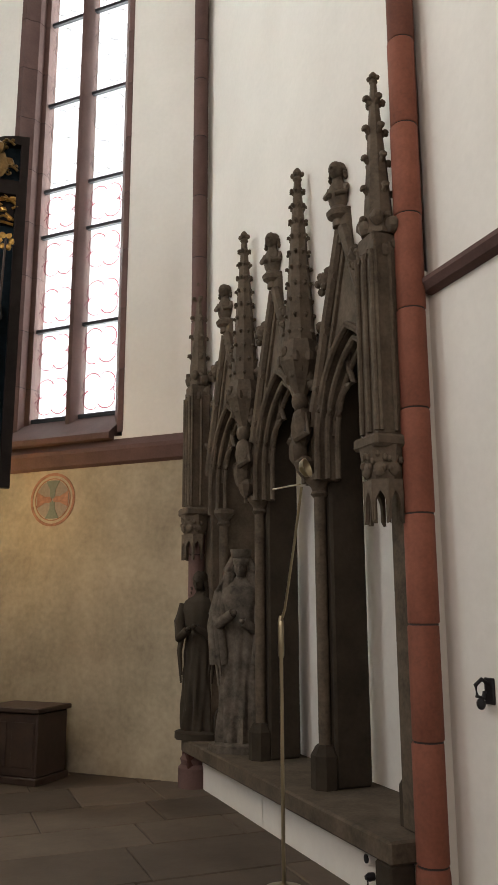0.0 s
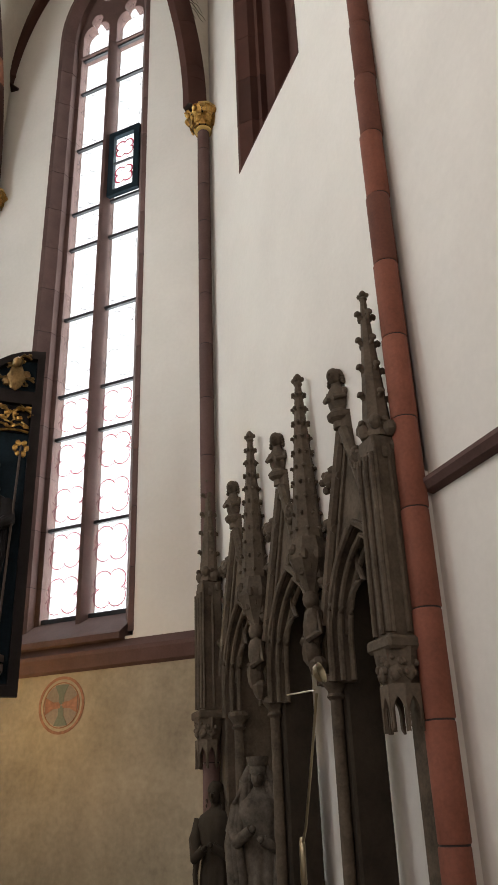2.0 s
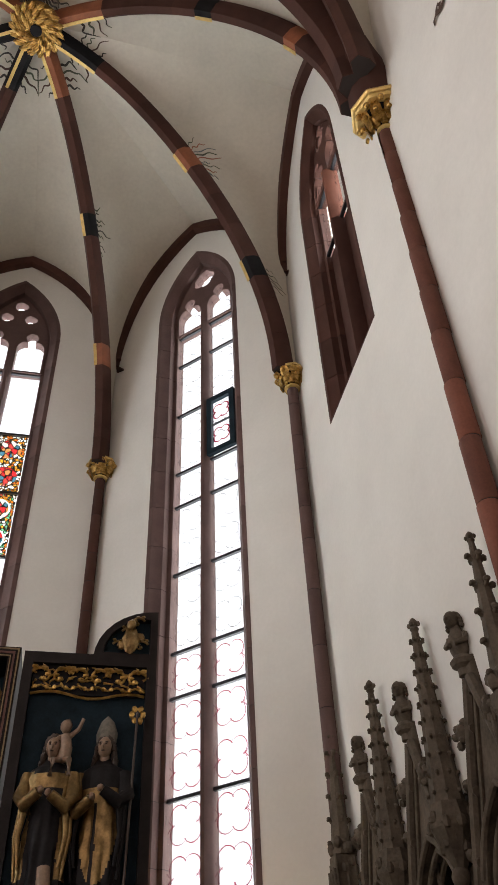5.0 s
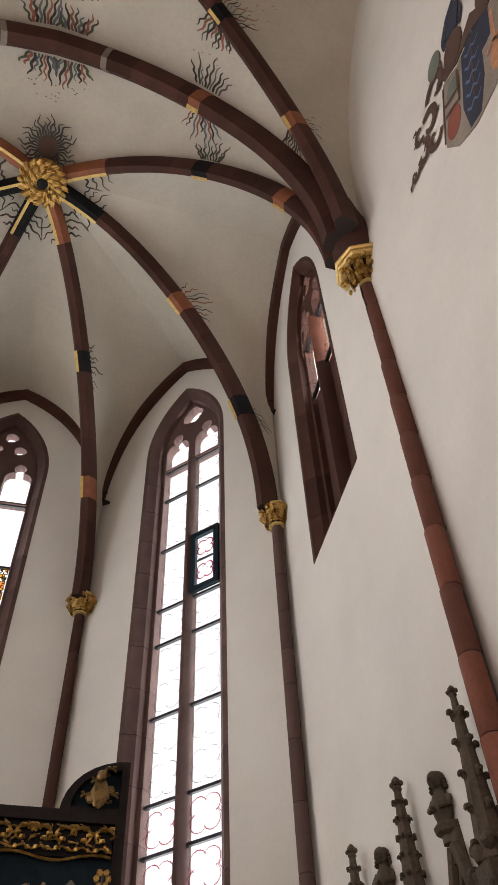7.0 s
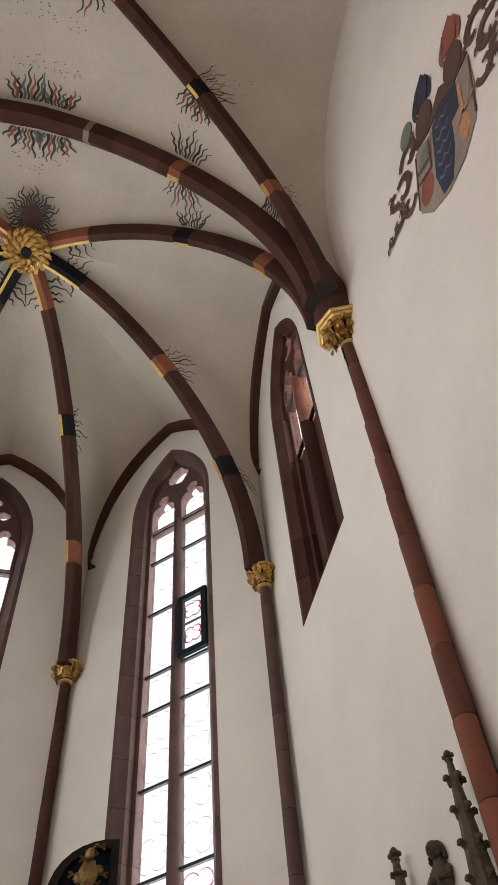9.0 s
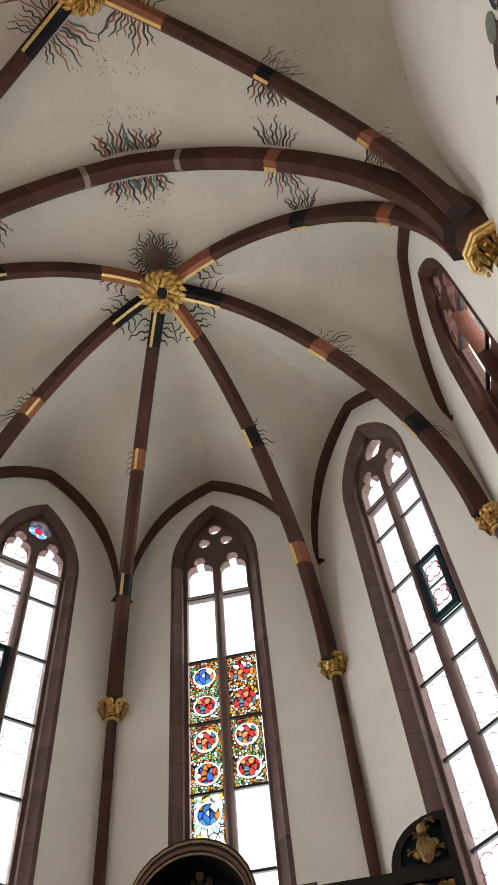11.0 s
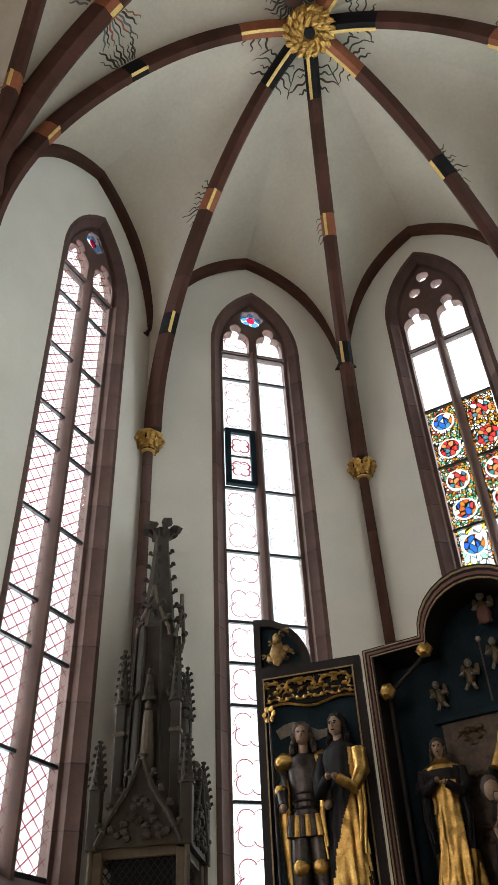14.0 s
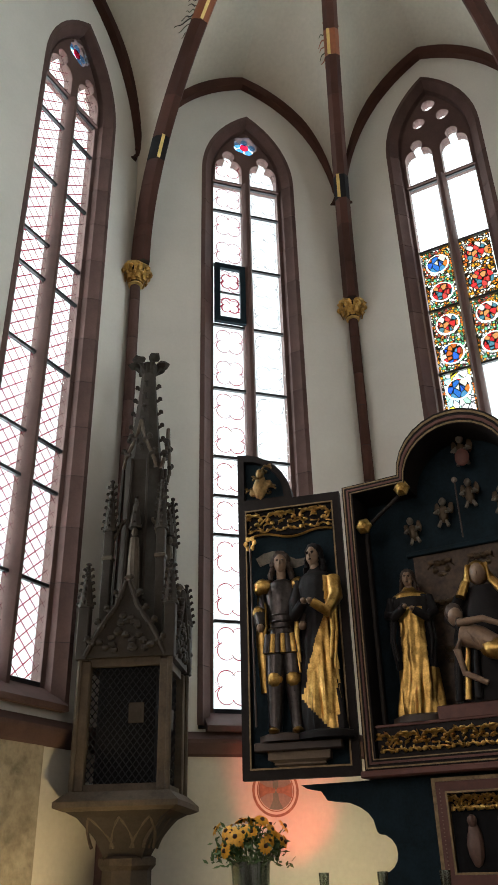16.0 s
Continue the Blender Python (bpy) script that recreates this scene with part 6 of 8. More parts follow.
    # wings
    for name, m, w, ear in (("left_wing", pose(-1.185, 0.0, 0, 0, 0, 13), -1.12, 5.86), ("right_wing", pose(1.185, 0.0, 0), 1.25, 5.76)):
        wg = thing_part("wing", rt, m)
        s = 1 if w > 0 else -1

        def wing_loop(d, w=w, s=s, ear=ear):
            a, b = s * (0.02 + d), w - s * d
            pts = [(a, 2.50 + d), (b, 2.50 + d), (b, ear - d)]
            r = 0.60 - d
            for i in range(1, 9):
                an = math.pi / 2 * i / 8
                pts.append((b - s * r * math.sin(an) * 1.0, (5.24) + (ear - d - 5.24) * math.cos(an)))
            pts[-1] = (b - s * r, 5.27 - d if d else 5.27)
            pts.append((a, 5.27 - d))
            return pts
        part("wing_panel", filled(fresh(), wing_loop(0.03), [], 0.075, 0.11), BLUEGREEN, wg, "dark blue-green painted panel", smooth=0)
        inner = [(s * 0.11, 2.60), (w - s * 0.09, 2.60), (w - s * 0.09, 5.16), (s * 0.11, 5.16)]
        bb = w - s * 0.07
        ear_hole = [(bb, 5.30), (bb, ear - 0.09)] + [(bb - s * 0.44 * math.sin(math.pi / 2 * i / 7), 5.30 + (ear - 0.09 - 5.30) * math.cos(math.pi / 2 * i / 7)) for i in range(1, 8)]
        part("wing_frame", filled(fresh(), wing_loop(0.0), [inner, ear_hole], 0.0, 0.074), FRAMEPAINT, wg, "black moulded frame", smooth=25)
        o = [(s * 0.095, 2.585), (w - s * 0.075, 2.585), (w - s * 0.075, 5.175), (s * 0.095, 5.175)]
        part("wing_frame_line", filled(fresh(), o, [inner], -0.006, 0.004), LINEGOLD if s < 0 else FRAMEPAINT, wg, "thin pale frame line", smooth=0)
        # carved frieze at the head, and an ornament in the ear
        x0, x1 = sorted((s * 0.12, w - s * 0.10))
        part("frieze_ground", box(fresh(), x0, x1, 0.045, 0.073, 4.88, 5.16), DARKROBE, wg, "dark ground of the carved frieze", smooth=0)
        frieze(wg, x0, x1, 4.90, 5.17, 0.02)
        part("frieze_cord", tube(fresh(), [(x0 + (x1 - x0) * t, 0.03, 4.87 + 0.03 * math.sin(9 * t)) for t in [i / 12 for i in range(13)]], 0.013, 6), GOLD, wg)
        bm = fresh()
        ex = w - s * 0.26
        blob(bm, (ex, -0.02, 5.42), 0.085, 0.05, 0.12, 10, 0.2, 3)
        blob(bm, (ex, -0.03, 5.58), 0.05, 0.05, 0.06, 10, 0.1, 4)
        blob(bm, (ex - 0.08, -0.02, 5.38), 0.05, 0.03, 0.05, 8, 0.2, 5)
        blob(bm, (ex + 0.09, -0.02, 5.46), 0.05, 0.03, 0.04, 8, 0.2, 6)
        for q in range(4):
            scroll(bm, ex + (-0.10, 0.10, -0.02, 0.06)[q], (5.36, 5.37, 5.50, 5.62)[q], 0.075, (-1, 1, -1, 1)[q], -0.01, r=0.012)
        part("ear_ornament", bm, OLDGOLD, wg, "small gilded carving in the rounded corner")
        part("ear_back", box(fresh(), min(ex - 0.02, ex + 0.02), max(ex - 0.02, ex + 0.02), -0.004, 0.0, 5.30, 5.36), FRAMEPAINT, wg, smooth=0)
        if s < 0:
            part("banderole", ribbon(fresh(), [(-0.93 + 0.08 * q, 0.055 + 0.008 * (q % 2), 4.60 + 0.05 * math.sin(0.9 * q)) for q in range(8)], 0.065, (0, 1, 0)), DIMCLOTH, wg, "dull pale scroll band behind the heads")
        # plinth for the figures
        drop = 0.12 if s < 0 else 0.18
        part("figure_plinth", box(fresh(), x0 + 0.04, x1 - 0.04, -0.10, 0.07, 2.85 - drop, 2.93 - drop, 0.012), WOOD, wg, "carved plinth for the figures", smooth=0)
        part("figure_corbel", rings(fresh(), [[Vector((x, y, z)) for x, y in ((x0 + d, 0.07), (x1 - d, 0.07), (x1 - d, -0.03 + e), (x0 + d, -0.03 + e))] for d, e, z in ((0.26, 0.03, 2.605), (0.21, 0.01, 2.62), (0.22, 0.015, 2.635), (0.18, -0.01, 2.655), (0.16, -0.02, 2.66), (0.16, -0.02, 2.848 - drop))]), stuff("worn_brown_carving", (0.15, 0.11, 0.075), 0.7, vary=0.4, bump=0.5), wg, smooth=0)
    # scalloped foot between altar and shrine
    pr = thing_part("predella", rt, pose(0, 0.02, 0))
    side = [(1.86, 2.465), (1.80, 2.43), (1.66, 2.40)]
    for i in range(7):
        an = math.pi / 2 * i / 6
        side.append((1.60 - 0.44 * math.sin(an), 2.34 - 0.24 * (1 - math.cos(an)) - 0.02))
    side += [(1.15, 2.05)]
    for i in range(9):
        an = math.pi * (0.5 - i / 8)
        side.append((1.13 - 0.15 * math.cos(an), 1.88 + 0.15 * math.sin(an)))
    side += [(1.14, 1.585)]
    loop = side + [(-x, z) for x, z in reversed(side)]
    part("predella_body", filled(fresh(), loop, [], 0.10, 0.40), BLUEGREEN, pr, "dark scalloped predella board", smooth=25)
    for d, w, colour in ((0.0, 0.03, LINEGOLD), (0.032, 0.075, REDFRAME), (0.109, 0.016, LINEGOLD)):
        o = [(-0.60 + d, 1.60 + d), (0.64 - d, 1.60 + d), (0.64 - d, 2.44 - d), (-0.60 + d, 2.44 - d)]
        i = [(-0.60 + d + w, 1.60 + d + w), (0.64 - d - w, 1.60 + d + w), (0.64 - d - w, 2.44 - d - w), (-0.60 + d + w, 2.44 - d - w)]
        part("predella_frame", filled(fresh(), o, [i], 0.03, 0.098), colour, pr, "gilt frame moulding" if colour is LINEGOLD else "dull red frame moulding", smooth=0)
    # flat sheet, its black stands for the shaded depth of a niche
    part("predella_niche", box(fresh(), -0.47, 0.51, 0.085, 0.098, 1.73, 2.31), BLACK, pr, "flat black sheet standing in for a niche's shade", smooth=0)
    frieze(pr, -0.46, 0.50, 2.18, 2.31, 0.06)
    bead = fresh()
    for i in range(24):
        blob(bead, (-0.535, 0.026, 1.66 + 0.03 * i), 0.006, 0.006, 0.006, 6)
    part("bead_row", bead, FLESH, pr, "row of pale beads")
    for i, x in enumerate((-0.30, -0.05, 0.25)):
        bm = blob(fresh(), (x, 0.07, 1.92), 0.07, 0.05, 0.16, 10, 0.1, i)
        blob(bm, (x, 0.05, 2.10), 0.04, 0.04, 0.05, 10, 0.05, i)
        part("relief_figure", bm, stuff("dim_carving", (0.10, 0.055, 0.04), 0.6, vary=0.5, bump=0.3), pr, "dim carved relief shape")
    return rt


build_retable()

# altar block with its slab
alt = thing("altar", "stone altar block with a projecting slab under the altarpiece", "altar", pose(0, 1.25, 0))
part("block", box(fresh(), -1.45, 1.50, -0.30, 0.72, 0.0, 1.46, 0.02), STONE, alt, smooth=0)
part("slab", box(fresh(), -1.62, 1.67, -0.42, 0.78, 1.46, 1.58, 0.02), STONE, alt, smooth=0)

DULLWHITE = stuff("dull_white_painted_cloth", (0.30, 0.24, 0.17), 0.6, vary=0.35, grain=40, patch=10, bump=0.3)
ROBES = (GOLD, DARKROBE, FLESH, WOOD)


def altar_figure(x, y, z, turn, h, w, seed, label, mats=ROBES, **kw):
    return place_statue("carved_figure", label, pose(x, y, z + 0.06 * 0, 0, 0, turn), h, w, seed, mats, "carved figure", **kw)


wl = pose(-1.185, ALT, 0, 0, 0, 13)
altar_figure(*(wl @ Vector((-0.68, 0.02, 2.875))), 20, 1.84, 0.42, 21, "gilded and dark painted carved saint in armour", (ARMOUR, GOLD, FLESH, WOOD), style="knight")
altar_figure(*(wl @ Vector((-0.31, -0.04, 2.875))), 0, 1.86, 0.46, 22, "carved saint in a broad gilded cloak", (DARKROBE, GOLD, FLESH, DARKROBE), lean=-0.06, style="diagonal")
altar_figure(1.58, ALT - 0.02, 2.815, -8, 1.70, 0.46, 23, "carved saint with a child on the shoulder", (DARKROBE, OLDGOLD, FLESH, WOOD), child=True, style="dark")
altar_figure(2.02, ALT - 0.02, 2.815, -14, 1.72, 0.46, 24, "carved bishop in gilded chasuble, dark robe and pale mitre", (OLDGOLD, DARKROBE, FLESH, WOOD, DIMCLOTH), mitre=True, style="bishop")
altar_figure(-0.64, ALT + 0.20, 2.97, 10, 1.42, 0.44, 25, "carved holy woman in gilded robe holding a cup", (GOLD, DARKROBE, FLESH, WOOD), lean=0.03, style="dark")
# staff and crozier carried by the wing figures
for p, q, label in ((wl @ Vector((-0.95, -0.10, 2.95)), wl @ Vector((-0.98, -0.06, 4.80)), "thin dark wooden lance of the carved knight"), (Vector((2.22, ALT - 0.16, 2.80)), Vector((2.27, ALT - 0.14, 4.66)), "thin dark crozier with a gilded leafy head")):
    staff = thing("staff", label, "staff", Matrix.Translation(p))
    part("shaft", tube(fresh(), [(0, 0, 0), q - p], 0.011, 8), WOOD, staff)
    bm = fresh()
    for i in range(6):
        an = i * math.pi / 3
        blob(bm, (q.x - p.x + 0.05 * math.cos(an), q.y - p.y, q.z - p.z - 0.02 + 0.06 * math.sin(an)), 0.028, 0.014, 0.032, 6, 0.2, i)
    part("head", bm, GOLD, staff)


def seated_group():
    """A throned figure with a pale body across the knees, as one plain carving."""
    bm = fresh()
    n = 32
    loops = []
    for i in range(20):
        f = i / 19
        rad = 0.36 * (1 - 0.25 * f) * (1 if f < 0.55 else 1 - 0.55 * (f - 0.55) / 0.45)
        loops.append([Vector((rad * (1 + 0.10 * math.sin(11 * t + 3 * f) + 0.05 * math.sin(17 * t - 7 * f)) * math.cos(t), 0.55 * rad * math.sin(t) - 0.02, f * 1.05)) for t in [2 * math.pi * j / n for j in range(n)]])
    rings(bm, loops)
    blob(bm, (-0.02, -0.05, 1.17), 0.075, 0.085, 0.105, 12, 0.03, 1, 2)
    blob(bm, (-0.02, 0.0, 1.20), 0.10, 0.09, 0.12, 12, 0.06, 2, 1)
    blob(bm, (-0.02, -0.12, 1.16), 0.012, 0.02, 0.03, 6, 0, 0, 2)
    for s in (-1, 1):
        tube(bm, [(-0.02 + s * 0.07, -0.04, 1.26), (-0.02 + s * 0.12, -0.05, 1.10), (s * 0.20, -0.10, 0.95)], 0.035, 8, 1, taper=0.05)
        for q in range(3):
            tube(bm, [(s * (0.10 + 0.07 * q), -0.19 + 0.02 * q, 0.55), (s * (0.13 + 0.08 * q), -0.22 + 0.02 * q, 0.30), (s * (0.15 + 0.09 * q), -0.23 + 0.03 * q, 0.02)], 0.022, 8, q % 2, taper=0.036)
    # the body across the knees
    tube(bm, [(-0.20, -0.24, 0.58), (-0.06, -0.27, 0.52), (0.08, -0.26, 0.43), (0.22, -0.26, 0.46)], 0.11, 12, 2, taper=0.095)
    tube(bm, [(0.20, -0.26, 0.46), (0.38, -0.27, 0.60), (0.54, -0.25, 0.40)], 0.075, 10, 2, taper=0.05)
    blob(bm, (-0.25, -0.24, 0.74), 0.07, 0.08, 0.09, 12, 0.04, 5, 2)
    blob(bm, (-0.27, -0.20, 0.79), 0.082, 0.085, 0.09, 12, 0.08, 6, 3)
    blob(bm, (-0.22, -0.30, 0.67), 0.035, 0.03, 0.05, 8, 0.1, 7, 3)
    for q in range(4):
        tube(bm, [(-0.15 + 0.05 * q, -0.355, 0.57 - 0.03 * q), (-0.12 + 0.05 * q, -0.362, 0.515 - 0.03 * q), (-0.10 + 0.05 * q, -0.35, 0.47 - 0.03 * q)], 0.010, 6, 2)
    tube(bm, [(-0.19, -0.30, 0.60), (-0.26, -0.34, 0.42), (-0.22, -0.33, 0.22), (-0.04, -0.34, 0.12)], 0.040, 8, 2, taper=0.025)
    tube(bm, [(-0.22, -0.33, 0.66), (0.0, -0.38, 0.66), (0.14, -0.36, 0.60)], 0.036, 8, 2, taper=0.025)
    blob(bm, (0.10, -0.32, 0.40), 0.16, 0.10, 0.09, 12, 0.15, 7, 1)
    for s in (-1, 1):
        tube(bm, [(s * 0.22, -0.02, 0.95), (s * 0.32, -0.14, 0.75), (s * 0.20, -0.28, 0.62)], 0.065, 10, 0, taper=0.04)
    me = mesh_of("carved_group", bm, (DARKROBE, GOLD, FLESH, WOOD), 50)
    ob = tagged(new("carved_group", me), "carved throned figure holding a pale body across the knees", "carved figure")
    ob.matrix_basis = pose(0.06, ALT + 0.23, 3.02, 0, 0, 5)


seated_group()


def little_figure(x, z, seed, size=0.30, tilt=0):
    bm = fresh()
    blob(bm, (0, 0, size * 0.38), size * 0.16, size * 0.14, size * 0.30, 10, 0.12, seed, 0)
    blob(bm, (0, -0.02, size * 0.78), size * 0.12, size * 0.12, size * 0.14, 10, 0.03, seed, 1)
    for s in (-1, 1):
        tube(bm, [(s * size * 0.14, 0, size * 0.55), (s * size * 0.26, -0.03, size * 0.42), (s * size * 0.10, -0.06, size * 0.38)], size * 0.05, 6, 1)
        tube(bm, [(s * size * 0.08, -0.01, size * 0.15), (s * size * 0.16, -0.02, -size * 0.05)], size * 0.06, 6, 1)
        blob(bm, (s * size * 0.22, 0.03, size * 0.6), size * 0.10, size * 0.03, size * 0.22, 6, 0.15, seed + s, 0)
    # dimmer gold and skin than on the large figures
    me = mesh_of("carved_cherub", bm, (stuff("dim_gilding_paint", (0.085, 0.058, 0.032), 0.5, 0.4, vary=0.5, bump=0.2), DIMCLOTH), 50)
    ob = tagged(new("carved_cherub", me), "small winged carved figure in dim gold and flesh tones", "carved figure")
    ob.matrix_basis = pose(x, ALT + 0.36, z, 0, tilt, 0)


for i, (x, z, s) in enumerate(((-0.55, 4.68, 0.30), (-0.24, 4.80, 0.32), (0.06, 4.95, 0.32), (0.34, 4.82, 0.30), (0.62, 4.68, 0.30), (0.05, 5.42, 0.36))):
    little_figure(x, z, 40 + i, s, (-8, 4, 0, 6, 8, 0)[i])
shield = thing("carved_shield", "small dull red carved shield", "shield", pose(0.06, ALT + 0.28, 5.38))
part("shield_body", blob(fresh(), (0, 0, 0.08), 0.075, 0.03, 0.10, 12), REDFRAME, shield)
lance = thing("staff", "thin dark staff with a ball end", "staff", pose(-0.06, ALT + 0.30, 4.62))
part("shaft", tube(fresh(), [(0, 0, 0), (0, 0, 0.60)], 0.008, 8), WOOD, lance)
part("ball", blob(fresh(), (0, 0, 0.62), 0.03, 0.03, 0.03, 10), P_GREY, lance)


# ---- flowers, glasses and lamps by the altar ----
def build_bouquet():
    bq = thing("flower_vase", "glass vase of yellow coneflowers with green leaves", "flowers", pose(-2.03, 1.02, 1.38))
    vase = part("vase", lathe(fresh(), [(0.12, 0), (0.135, 0.02), (0.15, 0.25), (0.165, 0.46), (0.155, 0.46), (0.14, 0.25), (0.12, 0.03)], 24), VASEGLASS, bq, "clear glass vase")
    rnd = random.Random(12)
    stems = fresh()
    leaves = fresh()
    fm = fresh()
    for i in range(13):
        an = 2 * math.pi * i / 13
        c, s = math.cos(an), math.sin(an)
        a = [(0.012 * c - 0.008 * s * 0, 0.012 * s, 0.0)]
        vs = [fm.verts.new(p) for p in ((0.014 * c + 0.010 * s, 0.014 * s - 0.010 * c, 0.004), (0.014 * c - 0.010 * s, 0.014 * s + 0.010 * c, 0.004), (0.042 * c - 0.012 * s, 0.042 * s + 0.012 * c, 0.002), (0.056 * c, 0.056 * s, -0.010), (0.042 * c + 0.012 * s, 0.042 * s - 0.012 * c, 0.002))]
        fm.faces.new(vs)
    blob(fm, (0, 0, 0.008), 0.017, 0.017, 0.013, 8, 0.1, 1, 1)
    flower = mesh_of("flower", fm, (PETAL, FLOWER_EYE), 40)
    for i in range(46):
        th, ph = rnd.uniform(0, 2 * math.pi), math.acos(rnd.uniform(0.05, 1))
        r = rnd.uniform(0.26, 0.37)
        d = Vector((math.sin(ph) * math.cos(th) * 1.05, math.sin(ph) * math.sin(th), math.cos(ph) * 0.85))
        p = Vector((0, 0, 0.52)) + d * r
        q = d.to_track_quat("Z", "Y")
        ob = part("flower", flower, None, bq)
        ob.matrix_basis = Matrix.LocRotScale(p, q, [rnd.uniform(0.85, 1.25)] * 3)
        tube(stems, [(d.x * 0.04, d.y * 0.04, 0.06), (d.x * 0.10, d.y * 0.10, 0.42), p], 0.004, 5)
    for i in range(420):
        th, ph = rnd.uniform(0, 2 * math.pi), math.acos(rnd.uniform(-0.35, 1))
        r = rnd.uniform(0.12, 0.36)
        p = Vector((0, 0, 0.50)) + Vector((math.sin(ph) * math.cos(th), math.sin(ph) * math.sin(th), math.cos(ph) * 0.8)) * r
        q = Vector((rnd.uniform(-1, 1), rnd.uniform(-1, 1), rnd.uniform(-0.3, 1))).normalized()
        s = q.orthogonal().normalized() * 0.014
        l = rnd.uniform(0.04, 0.085)
        vs = [leaves.verts.new(x) for x in (p, p + q * l * 0.5 + s, p + q * l, p + q * l * 0.5 - s)]
        leaves.faces.new(vs)
    part("stems", stems, LEAF, bq, "thin green stems")
    part("foliage", leaves, LEAF, bq, "small green leaves", smooth=0)
    stand = thing("flower_pedestal", "slim dark wooden pedestal under the vase", "pedestal", pose(-2.03, 1.02, 0))
    part("top", box(fresh(), -0.19, 0.19, -0.19, 0.19, 1.33, 1.375, 0.008), WOOD, stand, smooth=0)
    part("column", lathe(fresh(), [(0.17, 0), (0.17, 0.05), (0.07, 0.12), (0.05, 0.7), (0.07, 1.25), (0.12, 1.33)], 16), WOOD, stand)


build_bouquet()
for x in (-1.36, -0.87, -0.38):
    gl = thing("glass_tumbler", "small clear glass on the altar slab", "glass", pose(x, 1.0, 1.58), "glasses on the altar")
    part("tumbler", lathe(fresh(), [(0.030, 0), (0.034, 0.01), (0.042, 0.17), (0.039, 0.17), (0.030, 0.015)], 16), VASEGLASS, gl)

lp = thing("candle_lamp", "lit lamp with a small glowing shade behind the altar wing", "lamp", pose(2.08, 2.45, 0))
part("post", lathe(fresh(), [(0.15, 0), (0.15, 0.02), (0.02, 0.05), (0.02, 2.22)], 14), IRON, lp)
part("socket", lathe(fresh(), [(0.02, 2.20), (0.05, 2.23), (0.05, 2.30), (0.03, 2.32)], 14), WOOD, lp)
part("shade", lathe(fresh(), [(0.075, 2.36), (0.115, 2.37), (0.105, 2.58), (0.095, 2.58), (0.10, 2.385), (0.075, 2.37)], 20), LAMPSHADE, lp, "glowing warm lampshade").visible_shadow = False
bulb = new("lamp_light", bpy.data.lights.new("lamp_light", "POINT"))
bulb.data.energy, bulb.data.color, bulb.data.shadow_soft_size = 24, (1.0, 0.66, 0.30), 0.08
bulb.matrix_world = pose(2.08, 2.50, 2.52)


def floodlight(p, target, energy, color, size, label):
    fl = thing("floodlight", label, "lamp", Matrix.Translation(p))
    part("housing", box(fresh(), -0.09, 0.09, -0.07, 0.07, -0.22, -0.08, 0.01), IRON, fl, smooth=0)
    part("foot", box(fresh(), -0.05, 0.05, -0.05, 0.05, -p[2], -0.221), IRON, fl, smooth=0)
    la = new("flood_light", bpy.data.lights.new("flood_light", "SPOT"))
    la.data.energy, la.data.color, la.data.spot_size, la.data.spot_blend, la.data.shadow_soft_size = energy, color, radians(size), 0.7, 0.06
    la.matrix_world = look(p, target)


floodlight((-1.55, 2.35, 1.10), (-2.75, 3.25, 2.60), 210, (1.0, 0.12, 0.08), 42, "small red floodlight behind the altar")
floodlight((-0.95, 2.45, 1.00), (-2.0, 3.75, 1.85), 130, (1.0, 0.80, 0.45), 110, "small warm floodlight behind the altar")
floodlight((-2.9, 0.25, 0.9), (-4.0, 0.3, 2.6), 120, (1.0, 0.72, 0.36), 100, "small warm floodlight by the wall")


